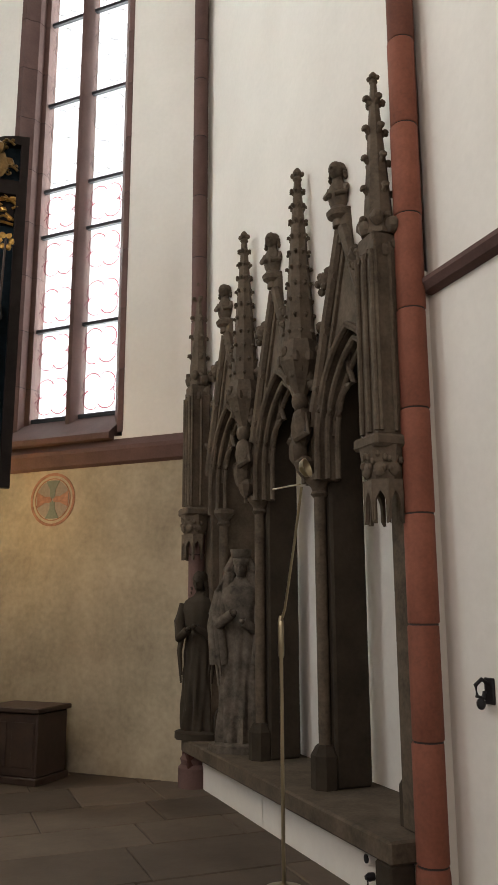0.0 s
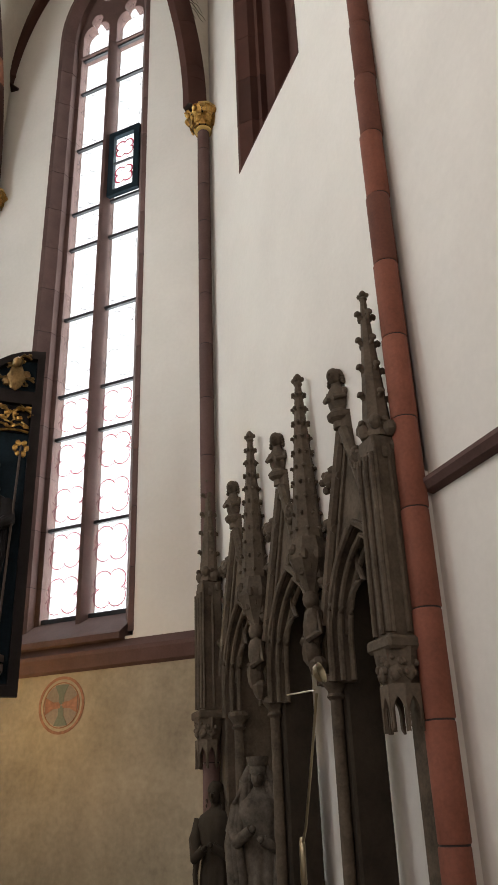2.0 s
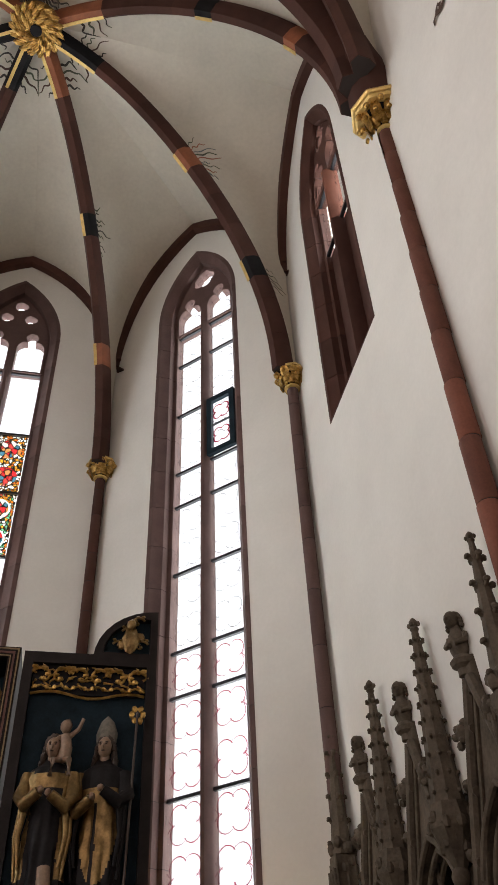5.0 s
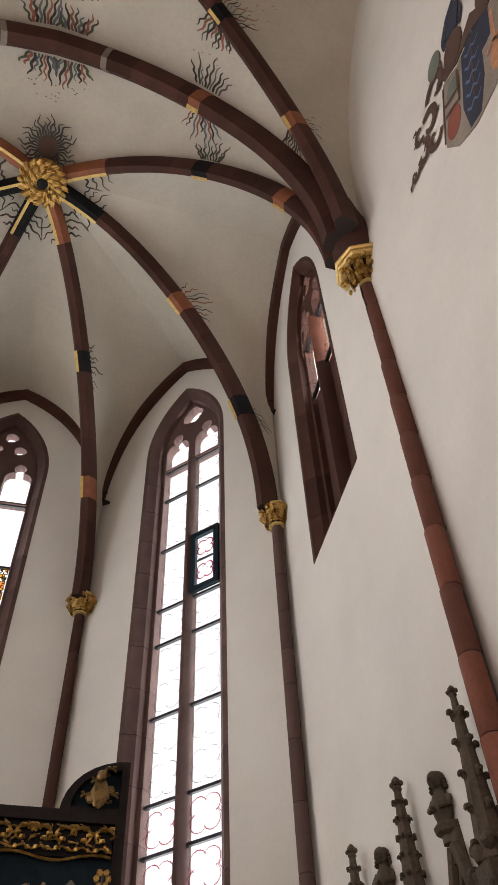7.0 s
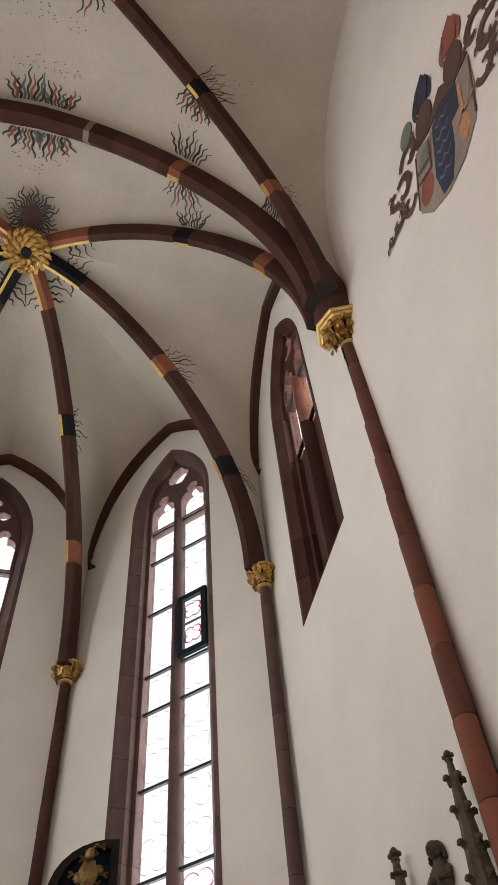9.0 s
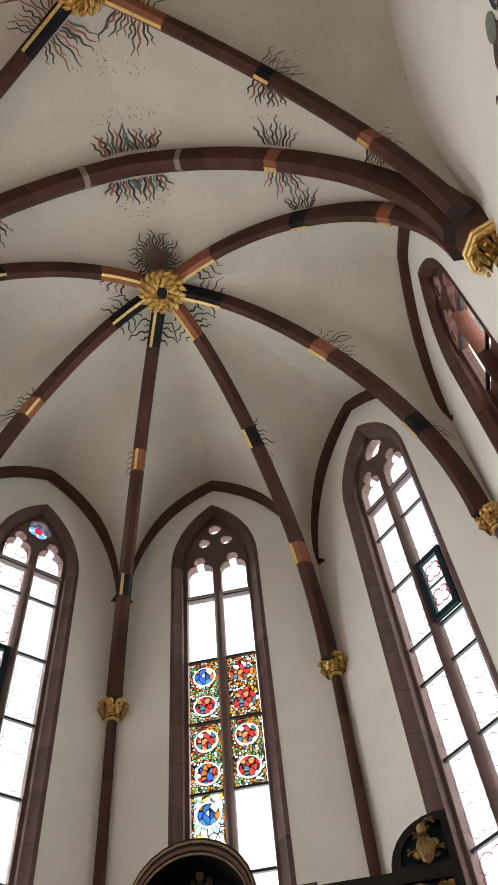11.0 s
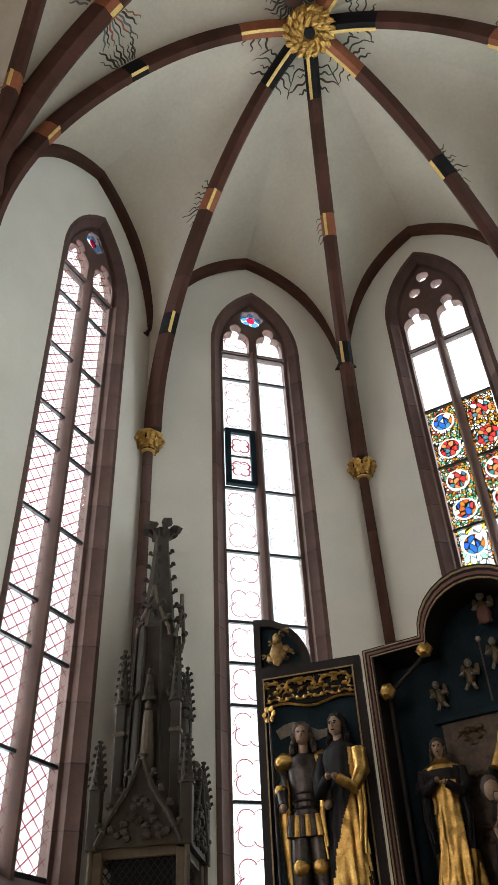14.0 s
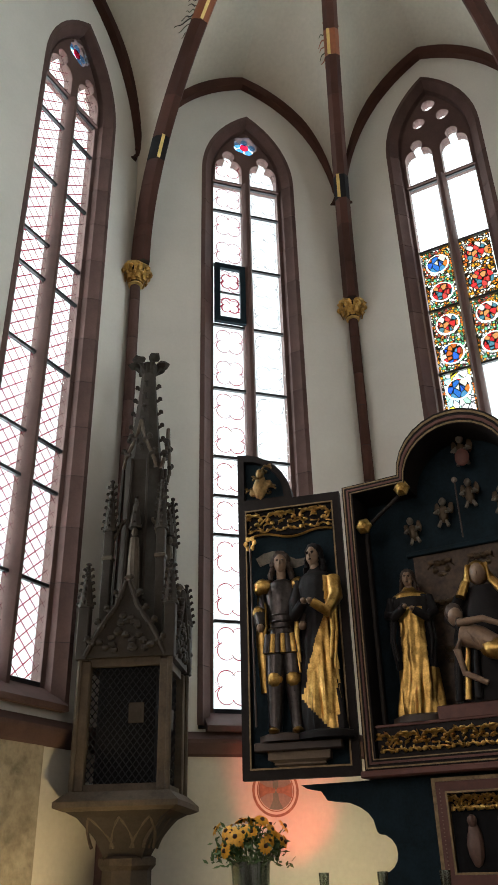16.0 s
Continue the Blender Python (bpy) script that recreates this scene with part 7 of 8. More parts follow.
# ---- the tower for the sacrament in the corner ----
def build_tower():
    c = corner(5, 3.97)
    m = Matrix.Translation(c) @ Matrix.Rotation(radians(22.5), 4, "Z")
    tw = thing("sacrament_tower", "tall dark stone sacrament house with lattice doors and a crocketed spire", "stone tower", m)
    h = 0.46

    # local x and y lie along the faces; -y is the front
    part("foot", box(fresh(), -0.32, 0.32, -0.32, 0.32, 0.0, 0.25, 0.02), TOWER, tw, smooth=0)
    part("post", lathe(fresh(), [(0.28, 0.25), (0.24, 0.32), (0.24, 1.80), (0.28, 1.84), (0.28, 1.90), (0.25, 1.92)], 8, turn=math.pi / 8), TOWER, tw, smooth=20)
    # corbel coloured in the darker tone for the shade under the slab
    part("corbel", lathe(fresh(), [(0.25, 1.86), (0.28, 1.94), (0.38, 2.08), (0.58, 2.25), (0.74, 2.31)], 4, turn=math.pi / 4), TOWER_SHADED, tw, "flared corbel with little arches", smooth=10)
    for m2 in (pose(0, 0, 0), pose(0, 0, 0, 0, 0, 90)):
        for q in range(3):
            x = -0.30 + 0.30 * q
            pts = [(x * (0.62 + 0.38 * (z - 1.98) / 0.28) + px, -0.21 - 0.20 * max(0, (z - 1.98) / 0.28) ** 1.6 - 0.01, z) for px, z in arch(0.11, 1.99, 2.25, 6)]
            part("corbel_arch", tube(fresh(), pts, 0.016, 6), TOWER, tw, m=m2)
    part("slab", rings(fresh(), [[Vector((sx * r, sy * r, z)) for sx, sy in ((-1, -1), (1, -1), (1, 1), (-1, 1))] for r, z in ((0.52, 2.30), (0.60, 2.33), (0.60, 2.38), (0.50, 2.47))]), TOWER, tw, "moulded slab", smooth=0)
    # cage: corner posts, rails, lattice
    for sx in (-1, 1):
        for sy in (-1, 1):
            part("cage_post", box(fresh(), sx * (h - 0.05) - 0.05, sx * (h - 0.05) + 0.05, sy * (h - 0.05) - 0.05, sy * (h - 0.05) + 0.05, 2.47, 3.72, 0.012), TOWER, tw, smooth=0)
            part("post_shaft", tube(fresh(), [(sx * (h + 0.01), sy * (h + 0.01), 2.47), (sx * (h + 0.01), sy * (h + 0.01), 4.05)], 0.028, 8), TOWER, tw)
    # solid black block in place of the hollow cage's shade
    part("cage_inside", box(fresh(), -h + 0.16, h - 0.16, -h + 0.14, h - 0.14, 2.48, 3.70), BLACK, tw, "black block standing in for the shade inside the cage", smooth=0)
    for z0, z1 in ((2.47, 2.54), (3.66, 3.76)):
        for sy in (-1, 1):
            part("cage_rail", box(fresh(), -h + 0.10, h - 0.10, sy * (h - 0.06) - 0.03, sy * (h - 0.06) + 0.03, z0, z1), TOWER, tw, smooth=0)
            part("cage_rail", box(fresh(), sy * (h - 0.06) - 0.03, sy * (h - 0.06) + 0.03, -h + 0.10, h - 0.10, z0, z1), TOWER, tw, smooth=0)
    for m2 in (pose(0, -h + 0.09, 3.10), pose(h - 0.09, 0, 3.10, 0, 0, 90)):
        la = thing_part("lattice_door", tw, m2)
        bm = fresh()
        w, zz = h - 0.10, 0.55
        for sgn in (-1, 1):
            for i in range(-13, 14):
                c0 = i * 0.085
                pts = [(x, 0, c0 + sgn * x * 1.25) for x in (-w, w)]
                (xa, _, za), (xb, _, zb) = pts
                t0, t1 = sorted(((-zz - za) / (zb - za), (zz - za) / (zb - za)))
                lo, hi = max(0, t0), min(1, t1)
                if hi - lo > 0.03:
                    tube(bm, [(xa + (xb - xa) * t, 0.006 * sgn, za + (zb - za) * t) for t in (lo, hi)], 0.006, 5)
        part("lattice", bm, IRON, la, "iron diamond lattice")
        part("lock_plate", box(fresh(), 0.04, 0.20, -0.016, -0.008, 0.0, 0.20, 0.003), TOWER_SHADED, la, smooth=0)
    # gables with leaf crockets over the cage
    cm = crocket_mesh(0.095, TOWER_SHADED)
    for m2 in (pose(0, -h, 0), pose(h, 0, 0, 0, 0, 90)):
        g = thing_part("tower_gable", tw, m2)
        out = [(-0.42, 3.74), (0.42, 3.74), (0.30, 3.98), (0.10, 4.28), (0.03, 4.52), (-0.03, 4.52), (-0.10, 4.28), (-0.30, 3.98)]
        part("gable", filled(fresh(), out, [], -0.03, 0.05), TOWER_SHADED, g, "carved gable filled with leaves", smooth=20)
        for s in (-1, 1):
            part("gable_coping", tube(fresh(), [(s * 0.42, -0.04, 3.76), (s * 0.30, -0.05, 4.0), (s * 0.11, -0.05, 4.28), (s * 0.02, -0.05, 4.54)], 0.030, 8), TOWER_SHADED, g)
            for t, (x, z) in enumerate(((0.36, 3.90), (0.26, 4.08), (0.17, 4.22), (0.09, 4.38))):
                part("crocket", cm, None, g, m=pose(s * x, -0.05, z, 0, 0, 0 if s > 0 else 180))
        rnd = random.Random(3)
        for i in range(26):
            x = rnd.uniform(-0.28, 0.28)
            bm = blob(fresh(), (x, -0.045, rnd.uniform(3.80, 3.88 + 0.5 * (1 - abs(x) / 0.30) * 0.7)), 0.045, 0.03, 0.036, 8, 0.15, i)
            part("carved_leaf", bm, TOWER_SHADED, g)
        part("gable_finial", lathe(fresh(), [(0.02, 4.50), (0.05, 4.54), (0.03, 4.57), (0.06, 4.60), (0.02, 4.64)], 6), TOWER, g)
    # pinnacles at the corners and a taller ring above
    for sx, sy in ((-1, -1), (1, -1), (1, 1)):
        part("pinnacle_shaft", box(fresh(), sx * h - 0.06, sx * h + 0.06, sy * h - 0.06, sy * h + 0.06, 3.72, 4.28, 0.01), TOWER_SHADED, tw, smooth=0)
        spire(tw, sx * h, sy * h, 4.28, 4.78, 0.075, TOWER_SHADED, 6, 0.05)
    for sx, sy in ((-1, -1), (1, -1), (1, 1)):
        part("pinnacle_shaft", box(fresh(), sx * 0.30 - 0.05, sx * 0.30 + 0.05, sy * 0.30 - 0.05, sy * 0.30 + 0.05, 3.80, 5.20, 0.01), TOWER_SHADED, tw, smooth=0)
        part("shaft_ring", box(fresh(), sx * 0.30 - 0.065, sx * 0.30 + 0.065, sy * 0.30 - 0.065, sy * 0.30 + 0.065, 4.85, 4.90, 0.01), TOWER, tw, smooth=0)
        spire(tw, sx * 0.30, sy * 0.30, 5.20, 5.85, 0.07, TOWER_SHADED, 7, 0.05)
        part("flying_strut", tube(fresh(), [(sx * 0.28, sy * 0.28, 5.05), (sx * 0.20, sy * 0.20, 5.32), (sx * 0.12, sy * 0.12, 5.45)], 0.025, 6), TOWER, tw)
    for m2 in (pose(0, -0.32, 0), pose(0.32, 0, 0, 0, 0, 90)):
        g = thing_part("slender_niche", tw, m2)
        bm = fresh()
        lathe(bm, [(0.07, 4.45), (0.075, 4.6), (0.06, 4.95), (0.05, 5.1)], 10)
        blob(bm, (0, -0.01, 5.17), 0.04, 0.045, 0.055, 8)
        part("niche_figure", bm, TOWER, g, "small carved figure")
        spire(g, 0, 0, 5.22, 5.62, 0.07, TOWER_SHADED, 3, 0.03)
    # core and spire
    part("core", lathe(fresh(), [(0.30, 3.75), (0.28, 4.4), (0.25, 5.3), (0.24, 6.15), (0.20, 6.25)], 8, turn=math.pi / 8), TOWER_SHADED, tw, smooth=15)
    for q in range(8):
        an = math.pi / 8 + q * math.pi / 4
        part("core_rib", tube(fresh(), [(0.30 * math.cos(an), 0.30 * math.sin(an), 4.4), (0.255 * math.cos(an), 0.255 * math.sin(an), 6.15)], 0.022, 6), TOWER_SHADED, tw)
    for m2 in (pose(0, -0.22, 0), pose(0.22, 0, 0, 0, 0, 90)):
        g = thing_part("upper_gablet", tw, m2)
        for s in (-1, 1):
            part("ogee_coping", tube(fresh(), [(s * 0.19, -0.02, 6.02), (s * 0.18, -0.05, 6.12), (s * 0.10, -0.06, 6.30), (s * 0.03, -0.06, 6.50), (0.0, -0.06, 6.66)], 0.024, 6), TOWER, g)
            for x, z in ((0.15, 6.2), (0.07, 6.4)):
                part("crocket", cm, None, g, m=pose(s * x, -0.06, z, 0, 0, 0 if s > 0 else 180))
    top = thing_part("upper_spire", tw, pose(0, 0, 0))
    part("spire", lathe(fresh(), [(0.21, 6.2), (0.12, 7.1), (0.09, 7.5)], 8, turn=math.pi / 8), TOWER_SHADED, top, smooth=15)
    cm2 = crocket_mesh(0.075, TOWER_SHADED)
    for i in range(6):
        f = i / 6
        for q in range(4):
            an = q * 90
            rad = 0.20 - 0.11 * f
            part("crocket", cm2, None, top, m=pose(rad * math.cos(radians(an)), rad * math.sin(radians(an)), 6.32 + 1.15 * f, 0, 0, an))
    bm = lathe(fresh(), [(0.08, 7.45), (0.13, 7.55), (0.12, 7.62), (0.06, 7.66)], 8)
    for q in range(6):
        an = q * math.pi / 3
        blob(bm, (0.19 * math.cos(an), 0.19 * math.sin(an), 7.62 + 0.03 * (q % 2)), 0.08, 0.07, 0.055, 7, 0.3, q)
        tube(bm, [(0.08 * math.cos(an), 0.08 * math.sin(an), 7.52), (0.17 * math.cos(an), 0.17 * math.sin(an), 7.60)], 0.03, 6)
    part("crown_finial", bm, TOWER_SHADED, top, "broken leafy crown")
    return tw


build_tower()
# patch of bare weathered plaster
pt = part("weathered_patch", box(fresh(), -0.8, 0.80, -0.012, -0.004, 1.0, 2.92), PLASTER_OLD, bpy.data.objects["wall_north"], "bare weathered grey-brown plaster", smooth=0)


# ---- gilded keystones ----
def build_boss(x, y, z, r, label):
    b = thing("keystone", label, "keystone", pose(x, y, z))
    body = fresh()
    prof = [(0.24, 0.06), (0.26, -0.04), (0.42, -0.10), (0.70, -0.10), (0.90, -0.03), (0.92, 0.10), (0.6, 0.26)]
    lathe(body, [(r * a, c) for a, c in prof][::-1], 28)
    part("wreath_body", body, GOLD, b)
    # no real hole: a black disc on the wreath paints its darkness
    part("eye", lathe(fresh(), [(r * 0.22, -0.112), (r * 0.22, -0.104)], 18), BLACK, b, "flat black disc standing in for the hole's shade")
    part("eye_ring", filled(fresh(), round_hole(0, 0, r * 0.30, 24), [round_hole(0, 0, r * 0.22, 24)], 0, 0.05, pose(0, 0, -0.08, 90, 0, 0)), GOLD, b)
    rnd = random.Random(5)
    for ring, (rr, n, zz, ln) in enumerate(((0.42, 10, -0.115, 0.075), (0.64, 14, -0.12, 0.085), (0.88, 18, -0.07, 0.085))):
        for i in range(n):
            an = 2 * math.pi * (i + 0.5 * ring) / n
            bm = fresh()
            for q in (-1, 0, 1):
                blob(bm, (0.0, q * 0.026, -0.008 * (1 - abs(q))), ln * (0.85 if q else 1.1), 0.024, 0.026, 7, 0.2, i + q)
            part("leaf", bm, GOLD, b, m=pose(r * rr * math.cos(an), r * rr * math.sin(an), zz + rnd.uniform(-0.012, 0.012), rnd.uniform(-25, 25), rnd.uniform(-22, 8), math.degrees(an) + 38 + rnd.uniform(-12, 12)))


build_boss(0, 0, 15.02, 0.41, "gilded leaf-wreath keystone of the apse vault")
build_boss(0, BAY_MID, CROWN_2 - 0.2, 0.38, "gilded leaf-wreath keystone of the choir bay")


# ---- painted flames on the vault cells beside the bands ----
def flames(at, s0, spread, count, length, seed, cols, t0=None, thick=0.020, dots=0):
    """Wavy strokes that run from a rib into its cell."""
    rnd = random.Random(seed)
    a, b = at(s0, 0.0), at(s0, 1.0)
    width = max(0.4, (b - a).length)
    t0 = (0.11 if t0 is None else t0) / width
    e = (at(min(1, s0 + 0.02), 0.3) - at(s0 - 0.02, 0.3)).length / 0.04
    h = 0.01
    pt = (at(s0, 0.25) - at(s0, 0.05)) / 0.2
    ps = (at(min(1, s0 + h), 0.1) - at(s0 - h, 0.1)) / (2 * h)
    tang = (at(min(1, s0 + h), 0.0) - at(s0 - h, 0.0)).normalized()
    lam = max(-0.8, min(0.8, -(pt @ tang) / (ps @ tang)))
    width = (pt + lam * ps).length
    out = {c: fresh() for c in cols}
    count = round(count * 1.5)
    for i in range(count):
        f = (i + 0.5) / count - 0.5
        col = cols[i % len(cols)]
        ln = 0.98 * length * rnd.uniform(0.55, 1.15) * (1 - 0.5 * abs(f))
        pts, wave = [], rnd.uniform(9, 17)
        for j in range(19):
            q = j / 18
            t = t0 + ln * q / width
            s = s0 + lam * t + (f * spread + 0.55 * f * spread * q * 1.6) + 0.024 * math.sin(q * wave + seed + i) * (0.5 + 0.5 * q) / e
            p = at(min(0.999, max(0, s)), min(1, t))
            pts.append(p + (Vector((0, 0, 9)) - p).normalized() * 0.012)
        ribbon(out[col], pts, thick * rnd.uniform(0.55, 1.0), (Vector((0, 0, 9)) - pts[9]).normalized())
    for i in range(dots):
        t = t0 + length * rnd.uniform(0.9, 1.5) / width
        s = s0 + lam * t + rnd.uniform(-0.7, 0.7) * spread
        p = at(min(0.999, max(0, s)), min(1, t))
        p = p + (Vector((0, 0, 9)) - p).normalized() * 0.012
        ribbon(out[cols[0]], [p, p + Vector((0.012, 0.0, 0)), p + Vector((0.024, 0, 0))], 0.010, (Vector((0, 0, 9)) - p).normalized())
    return out


def add_flames(at, s0, spread, count, length, seed, cols, label, **kw):
    th = thing("painted_flames", label, "vault painting", kind="structure")
    for c, bm in flames(at, s0, spread, count, length, seed, cols, **kw).items():
        part("painted_strokes", bm, c, th, smooth=0)


def cut_at(k, r):
    z0 = SPRING_W if k in (1, 6) else SPRING
    return arc_cuts(RIB_R + (0.09 if k in (1, 6) else 0), z0, CROWN, [r])[0]


# half cells come in the order of the walls: rib k, then rib k + 1
order = [c for k in WINDOW for c in (k, k + 1)]
for i, k in enumerate(order):
    at = HALF_CELLS[i]
    mid = cut_at(k, 2.85)
    cols = {2: (P_BLUE, P_RED, P_GREEN), 3: (P_GREEN, P_DARK, P_GREEN), 4: (P_RED, P_GREEN, P_RED), 5: (P_DARK, P_GREEN, P_DARK)}.get(k, (P_GREEN, P_DARK, P_GREEN))
    add_flames(at, mid, 0.07, 6, 0.42, i, cols, "painted wavy flames beside the rib's middle band")
    add_flames(at, cut_at(k, 0.85), 0.050, 3, 0.34, 30 + i, (P_DARK, P_BROWN, P_GREEN), "dark painted flames near the keystone", t0=0.14)
    if k in (1, 2, 6):
        add_flames(at, cut_at(k, 4.1), 0.05, 4, 0.25, 50 + i, (P_GREEN, P_DARK), "faint painted flames by the rib's foot", thick=0.012)
# cells beside the broad arch: flames at its bands and its crown
n0 = len(order)
for side_i in (0, 1):
    at = HALF_CELLS[n0 + side_i]
    add_flames(at, cut_at(1, 2.85), 0.06, 6, 0.40, 70 + side_i, (P_GREEN, P_DARK, P_GREEN), "green painted flames beside the rib's band")

    def from_arch(s, t, at=at):
        return at(s, 1 - t)
    add_flames(from_arch, 0.62, 0.07, 6, 0.45, 80 + side_i, (P_BLUE, P_DARK, P_RED), "blue and dark painted flames below the arch's band")
    add_flames(from_arch, 0.965, 0.062, 6, 0.42, 90 + side_i, (P_GREEN, P_RED, P_DARK, P_BLUE), "many-coloured painted flames at the arch's crown", dots=10, thick=0.028, t0=0.13)
for i in range(n0 + 2, len(HALF_CELLS)):
    at = HALF_CELLS[i]
    if (i - n0) % 2 == 0:
        def from_arch2(s, t, at=at):
            return at(s, 1 - t)
        add_flames(from_arch2, 0.965, 0.062, 6, 0.46, 110 + i, (P_GREEN, P_RED, P_DARK, P_BLUE), "many-coloured painted flames at the arch's crown", dots=14, thick=0.028, t0=0.13)
        add_flames(from_arch2, 0.62, 0.07, 6, 0.45, 120 + i, (P_BLUE, P_GREEN, P_DARK), "painted flames at the arch's band")
    add_flames(at, 0.60, 0.06, 7, 0.48, 130 + i, (P_DARK, P_GREEN, P_RED), "dark painted flames beside the rib's band", dots=6, thick=0.022)
    add_flames(at, 0.32, 0.045, 5, 0.35, 140 + i, (P_GREEN, P_DARK), "faint painted flames by the rib's foot")
    add_flames(at, 0.90, 0.07, 7, 0.55, 150 + i, (P_GREEN, P_DARK, P_RED), "painted flames near the keystone", t0=0.16, dots=12)

# dark painted disc with rays behind the keystone
sun_paint = thing("painted_sun", "dark painted disc with rays behind the keystone", "vault painting", kind="structure")
at0 = HALF_CELLS[n0]
cen = Vector((0, -0.50, 0))


def web_height(x, y):
    f = max(0.0, min(1.0, -y / 1.8))
    return CROWN + 0.02 + f * (15.72 + 0.03 - CROWN) - 0.03


disc = fresh()
ring_pts = [Vector((0.17 * math.cos(t), cen.y + 0.18 * math.sin(t), web_height(0, cen.y + 0.18 * math.sin(t)) - 0.05)) for t in [2 * math.pi * i / 20 for i in range(20)]]
disc.faces.new([disc.verts.new(p) for p in ring_pts])
part("disc", disc, P_BROWN, sun_paint, smooth=0)
rays = fresh()
for i in range(34):
    an = 2 * math.pi * i / 34
    pts = []
    for j in range(14):
        q = 0.16 + (0.22 + 0.06 * (i % 3)) * j / 13
        w = an + 0.07 * math.sin(j * 0.8 + i) * (0.4 + j / 13)
        x, y = q * math.cos(w), cen.y + q * math.sin(w)
        pts.append((x, y, web_height(x, y) - 0.05))
    ribbon(rays, pts, 0.016, (0, 0, 1))
part("rays", rays, P_DARK, sun_paint, smooth=0)


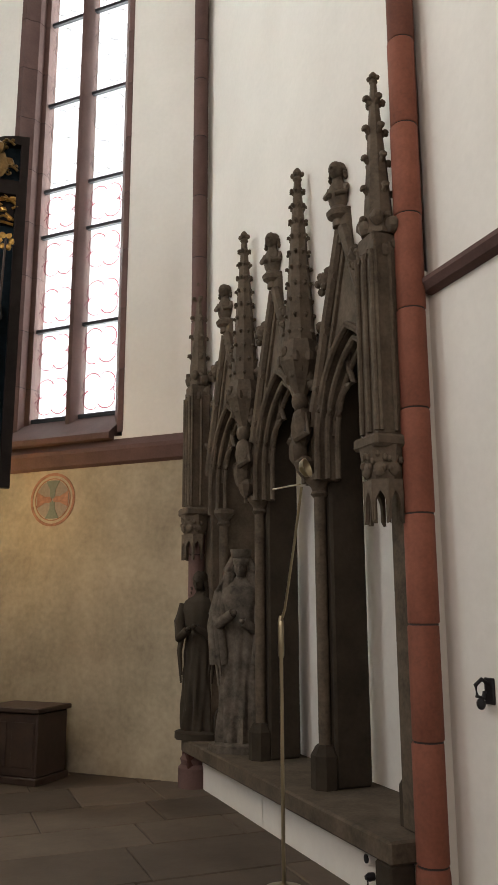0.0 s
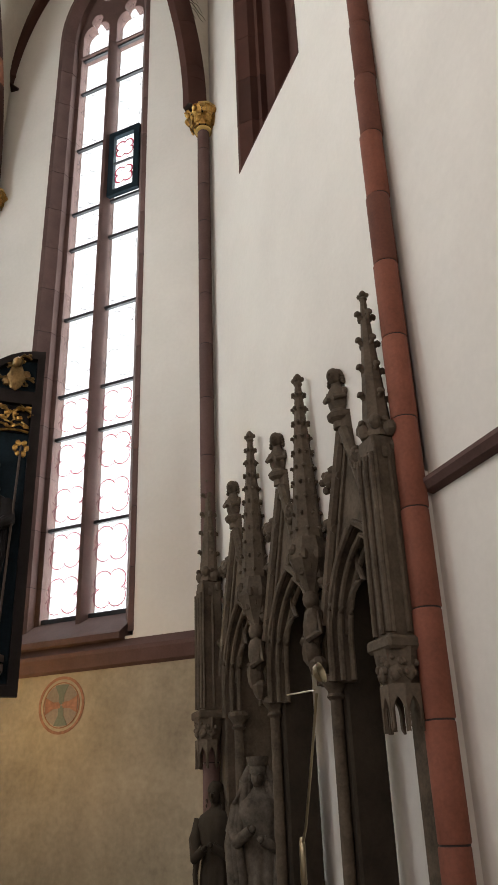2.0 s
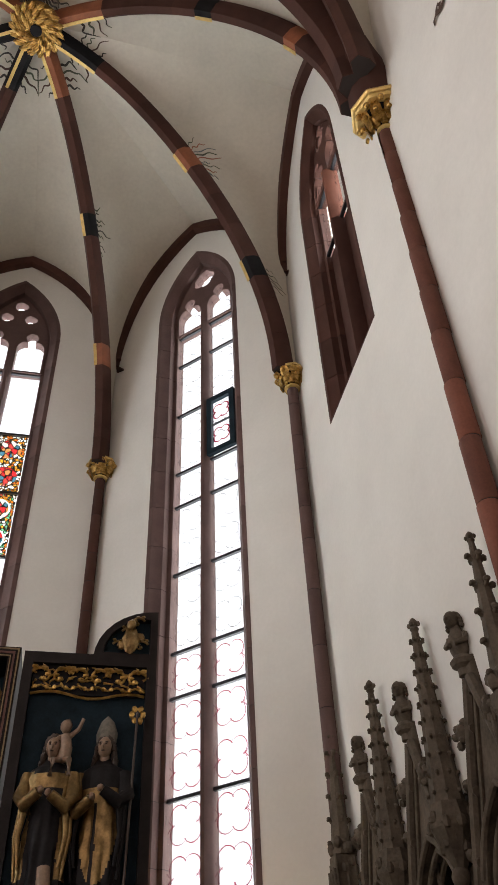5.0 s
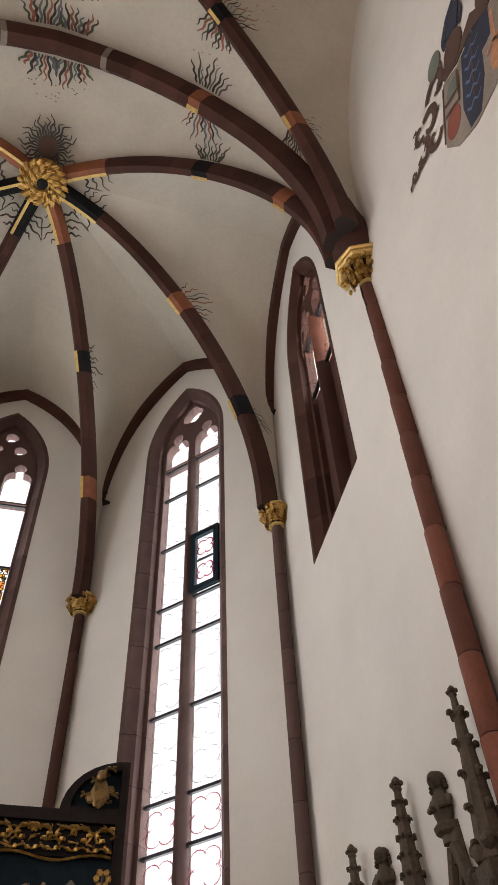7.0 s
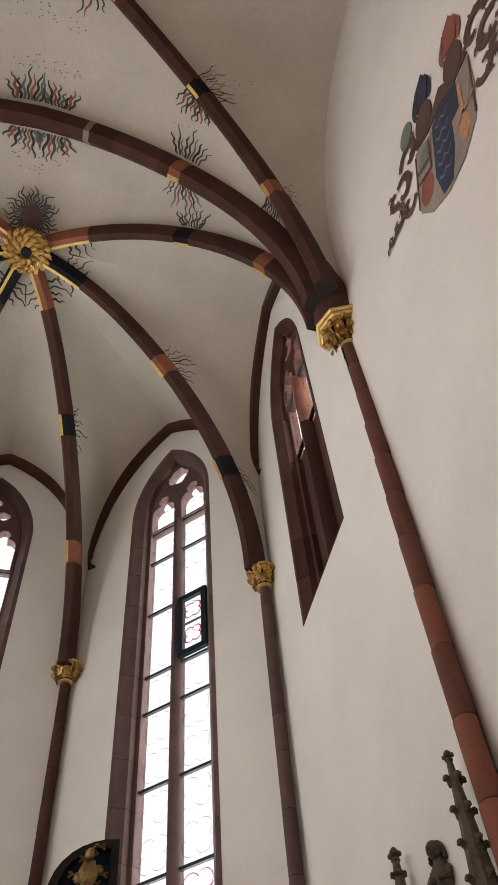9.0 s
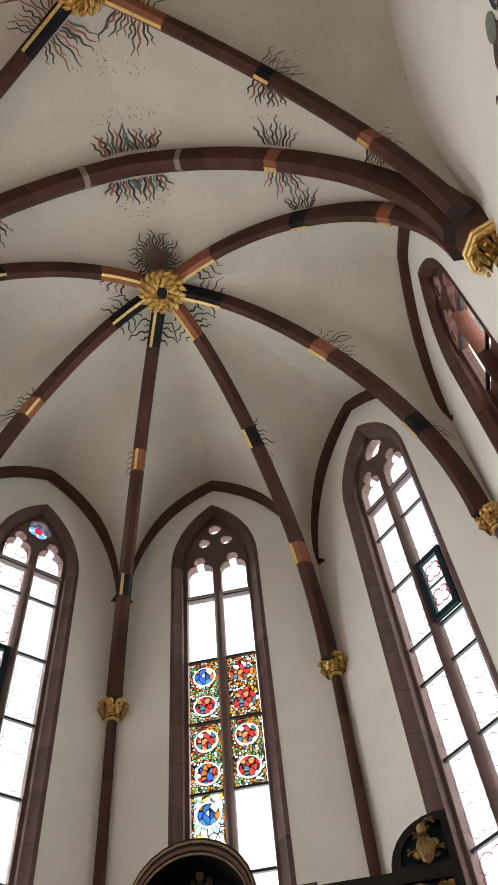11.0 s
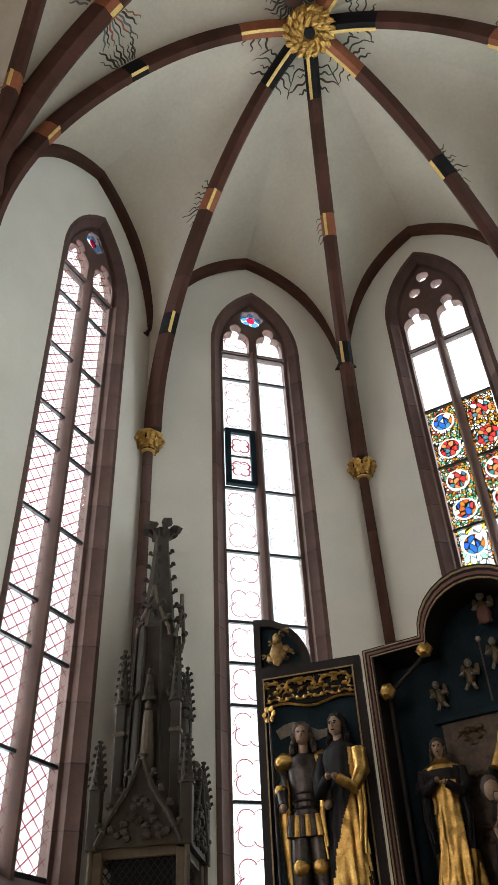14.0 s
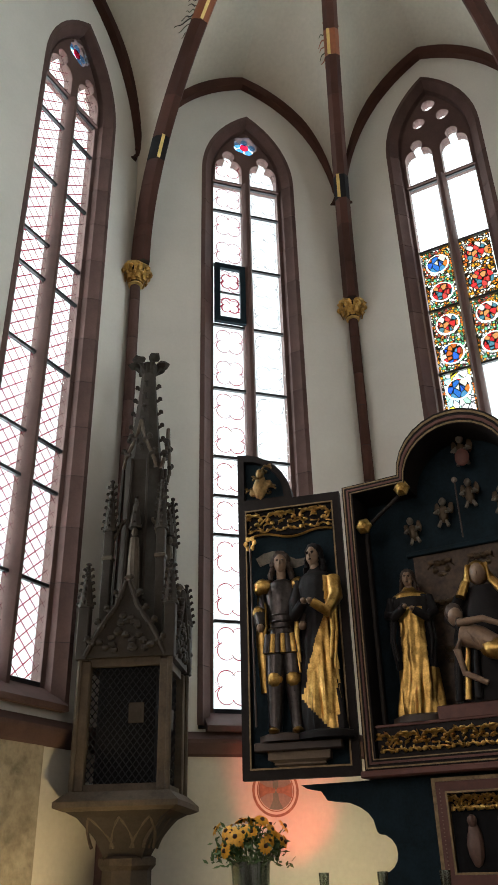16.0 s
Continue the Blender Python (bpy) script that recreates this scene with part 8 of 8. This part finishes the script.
# ---- painted coat of arms high on the choir wall ----
def build_arms():
    # local x to the right along the wall, z up, from the middle of the painting
    ob = thing("painted_coat_of_arms", "faded painted coat of arms with helmets and brown scrolling mantling", "wall painting", wall_matrix(1) @ pose(4.37, 0.111, 9.16, 0, 26, 0) @ Matrix.Scale(0.90, 4), kind="structure")

    def flat(name, loop, mat, lift, label=""):
        part(name, filled(fresh(), loop, [], -0.002 - 0.003 * lift, 0.0), mat, ob, label, smooth=0)
    shield = [(-0.62, 0.28), (-0.66, -0.2), (-0.60, -0.62), (-0.35, -0.84), (0.0, -0.92), (0.35, -0.84), (0.60, -0.62), (0.66, -0.2), (0.62, 0.28), (0.3, 0.20), (0.0, 0.28), (-0.3, 0.20)]
    flat("shield_ground", shield, P_GREY, 1, "grey shield with a pale edge")
    flat("shield_band", [(-0.20, 0.22), (0.18, 0.25), (0.20, -0.5), (0.10, -0.86), (-0.10, -0.86), (-0.22, -0.5)], P_NAVY, 2, "blue-black pale with light waves")
    for i in range(5):
        z = 0.1 - 0.18 * i
        bm = ribbon(fresh(), [(-0.14 + 0.07 * j, -0.012, z + 0.03 * (-1) ** j) for j in range(5)], 0.02, (0, 1, 0))
        part("wave", bm, stuff("wave_blue", (0.07, 0.11, 0.19), 0.9, vary=0.3, bump=0), ob, smooth=0)
    for x, z, mat, a, b in ((-0.42, -0.45, P_ROSE, 0.15, 0.20), (0.44, -0.10, P_GREY, 0.14, 0.18), (0.42, -0.50, P_SALMON, 0.10, 0.16), (-0.42, 0.0, P_TEAL, 0.13, 0.14)):
        flat("charge", [(x + a * math.cos(t), z + b * math.sin(t)) for t in [2 * math.pi * i / 14 for i in range(14)]], mat, 2, "small painted charge")
    for x in (-0.62, 0.0, 0.62):
        flat("shield_line", [(x - 0.012, 0.22), (x + 0.012, 0.22), (x + 0.012, -0.55), (x - 0.012, -0.55)], P_BROWN, 3)
    flat("dark_quarter", [(-0.12, 0.30), (0.34, 0.26), (0.36, -0.16), (-0.12, -0.20)], P_NAVY, 2.3, "blue-black quarter")
    flat("torse", [(-0.58, 0.29), (-0.66, 0.46), (-0.40, 0.52), (-0.20, 0.40), (0.02, 0.56), (0.22, 0.42), (0.50, 0.50), (0.62, 0.30), (0.3, 0.24), (0.0, 0.32), (-0.3, 0.24)], P_BROWN, 2.5, "brown ragged mantling")
    for x0, z0, x1, z1, mat in ((0.40, 0.12, 0.44, -0.74, P_SALMON), (0.26, -0.34, 0.64, -0.26, P_SALMON), (-0.60, -0.08, -0.26, -0.12, P_BROWN), (-0.58, -0.24, -0.26, -0.28, P_BROWN), (-0.30, 0.14, -0.28, -0.30, P_BROWN)):
        part("charge_line", ribbon(fresh(), [(x0, -0.013, z0), ((x0 + x1) / 2, -0.013, (z0 + z1) / 2), (x1, -0.013, z1)], 0.028, (0, 1, 0)), mat, ob, smooth=0)
    # helmets and crests
    for x, mat in ((-0.36, P_NAVY), (0.34, P_ROSE)):
        flat("helmet", [(x + 0.20 * math.cos(t), 0.52 + 0.24 * math.sin(t)) for t in [2 * math.pi * i / 16 for i in range(16)]], P_BROWN, 4, "brown tilting helmet")
        flat("crest", [(x - 0.14, 0.78), (x + 0.12, 0.74), (x + 0.18, 1.0), (x + 0.05, 1.22), (x - 0.1, 1.12)], mat, 5, "painted crest")
        for s in (-1, 1):
            pts = [(x + s * (0.16 + 0.05 * math.sin(4 * q)), -0.010, 0.70 + 0.42 * q) for q in [j / 8 for j in range(9)]]
            part("crest_horn", ribbon(fresh(), pts, 0.035, (0, 1, 0)), mat, ob, smooth=0)
    flat("orb", [(-0.80 + 0.15 * math.cos(t), 0.78 + 0.18 * math.sin(t)) for t in [2 * math.pi * i / 16 for i in range(16)]], P_TEAL, 4, "grey-green painted disc")
    # scrolling mantling on both sides
    rnd = random.Random(9)
    for s in (-1, 1):
        for i, (x, z, size) in enumerate(((0.78, 0.42, 0.24), (0.98, 0.10, 0.22), (1.14, -0.18, 0.18), (1.36, -0.26, 0.13), (0.86, -0.22, 0.17), (1.22, 0.20, 0.15))):
            bm = fresh()
            pts = []
            for j in range(16):
                t = j / 15
                an = rnd.uniform(-0.05, 0.05) + 0.8 * i + 5.2 * t
                rad = size * (1 - 0.75 * t)
                pts.append((s * (x + rad * math.cos(an)), -0.008 - 0.0004 * j, z + rad * math.sin(an)))
            ribbon(bm, pts, 0.052 * size / 0.2, (0, 1, 0))
            for j in (3, 6, 9):
                p = pts[j]
                an = rnd.uniform(0, 6.28)
                ribbon(bm, [p, (p[0] + 0.08 * math.cos(an), p[1] - 0.001, p[2] + 0.08 * math.sin(an)), (p[0] + 0.13 * math.cos(an + 0.5), p[1] - 0.001, p[2] + 0.13 * math.sin(an + 0.5))], 0.03, (0, 1, 0))
            part("mantling_scroll", bm, P_BROWN, ob, "brown leafy mantling", smooth=0)


build_arms()
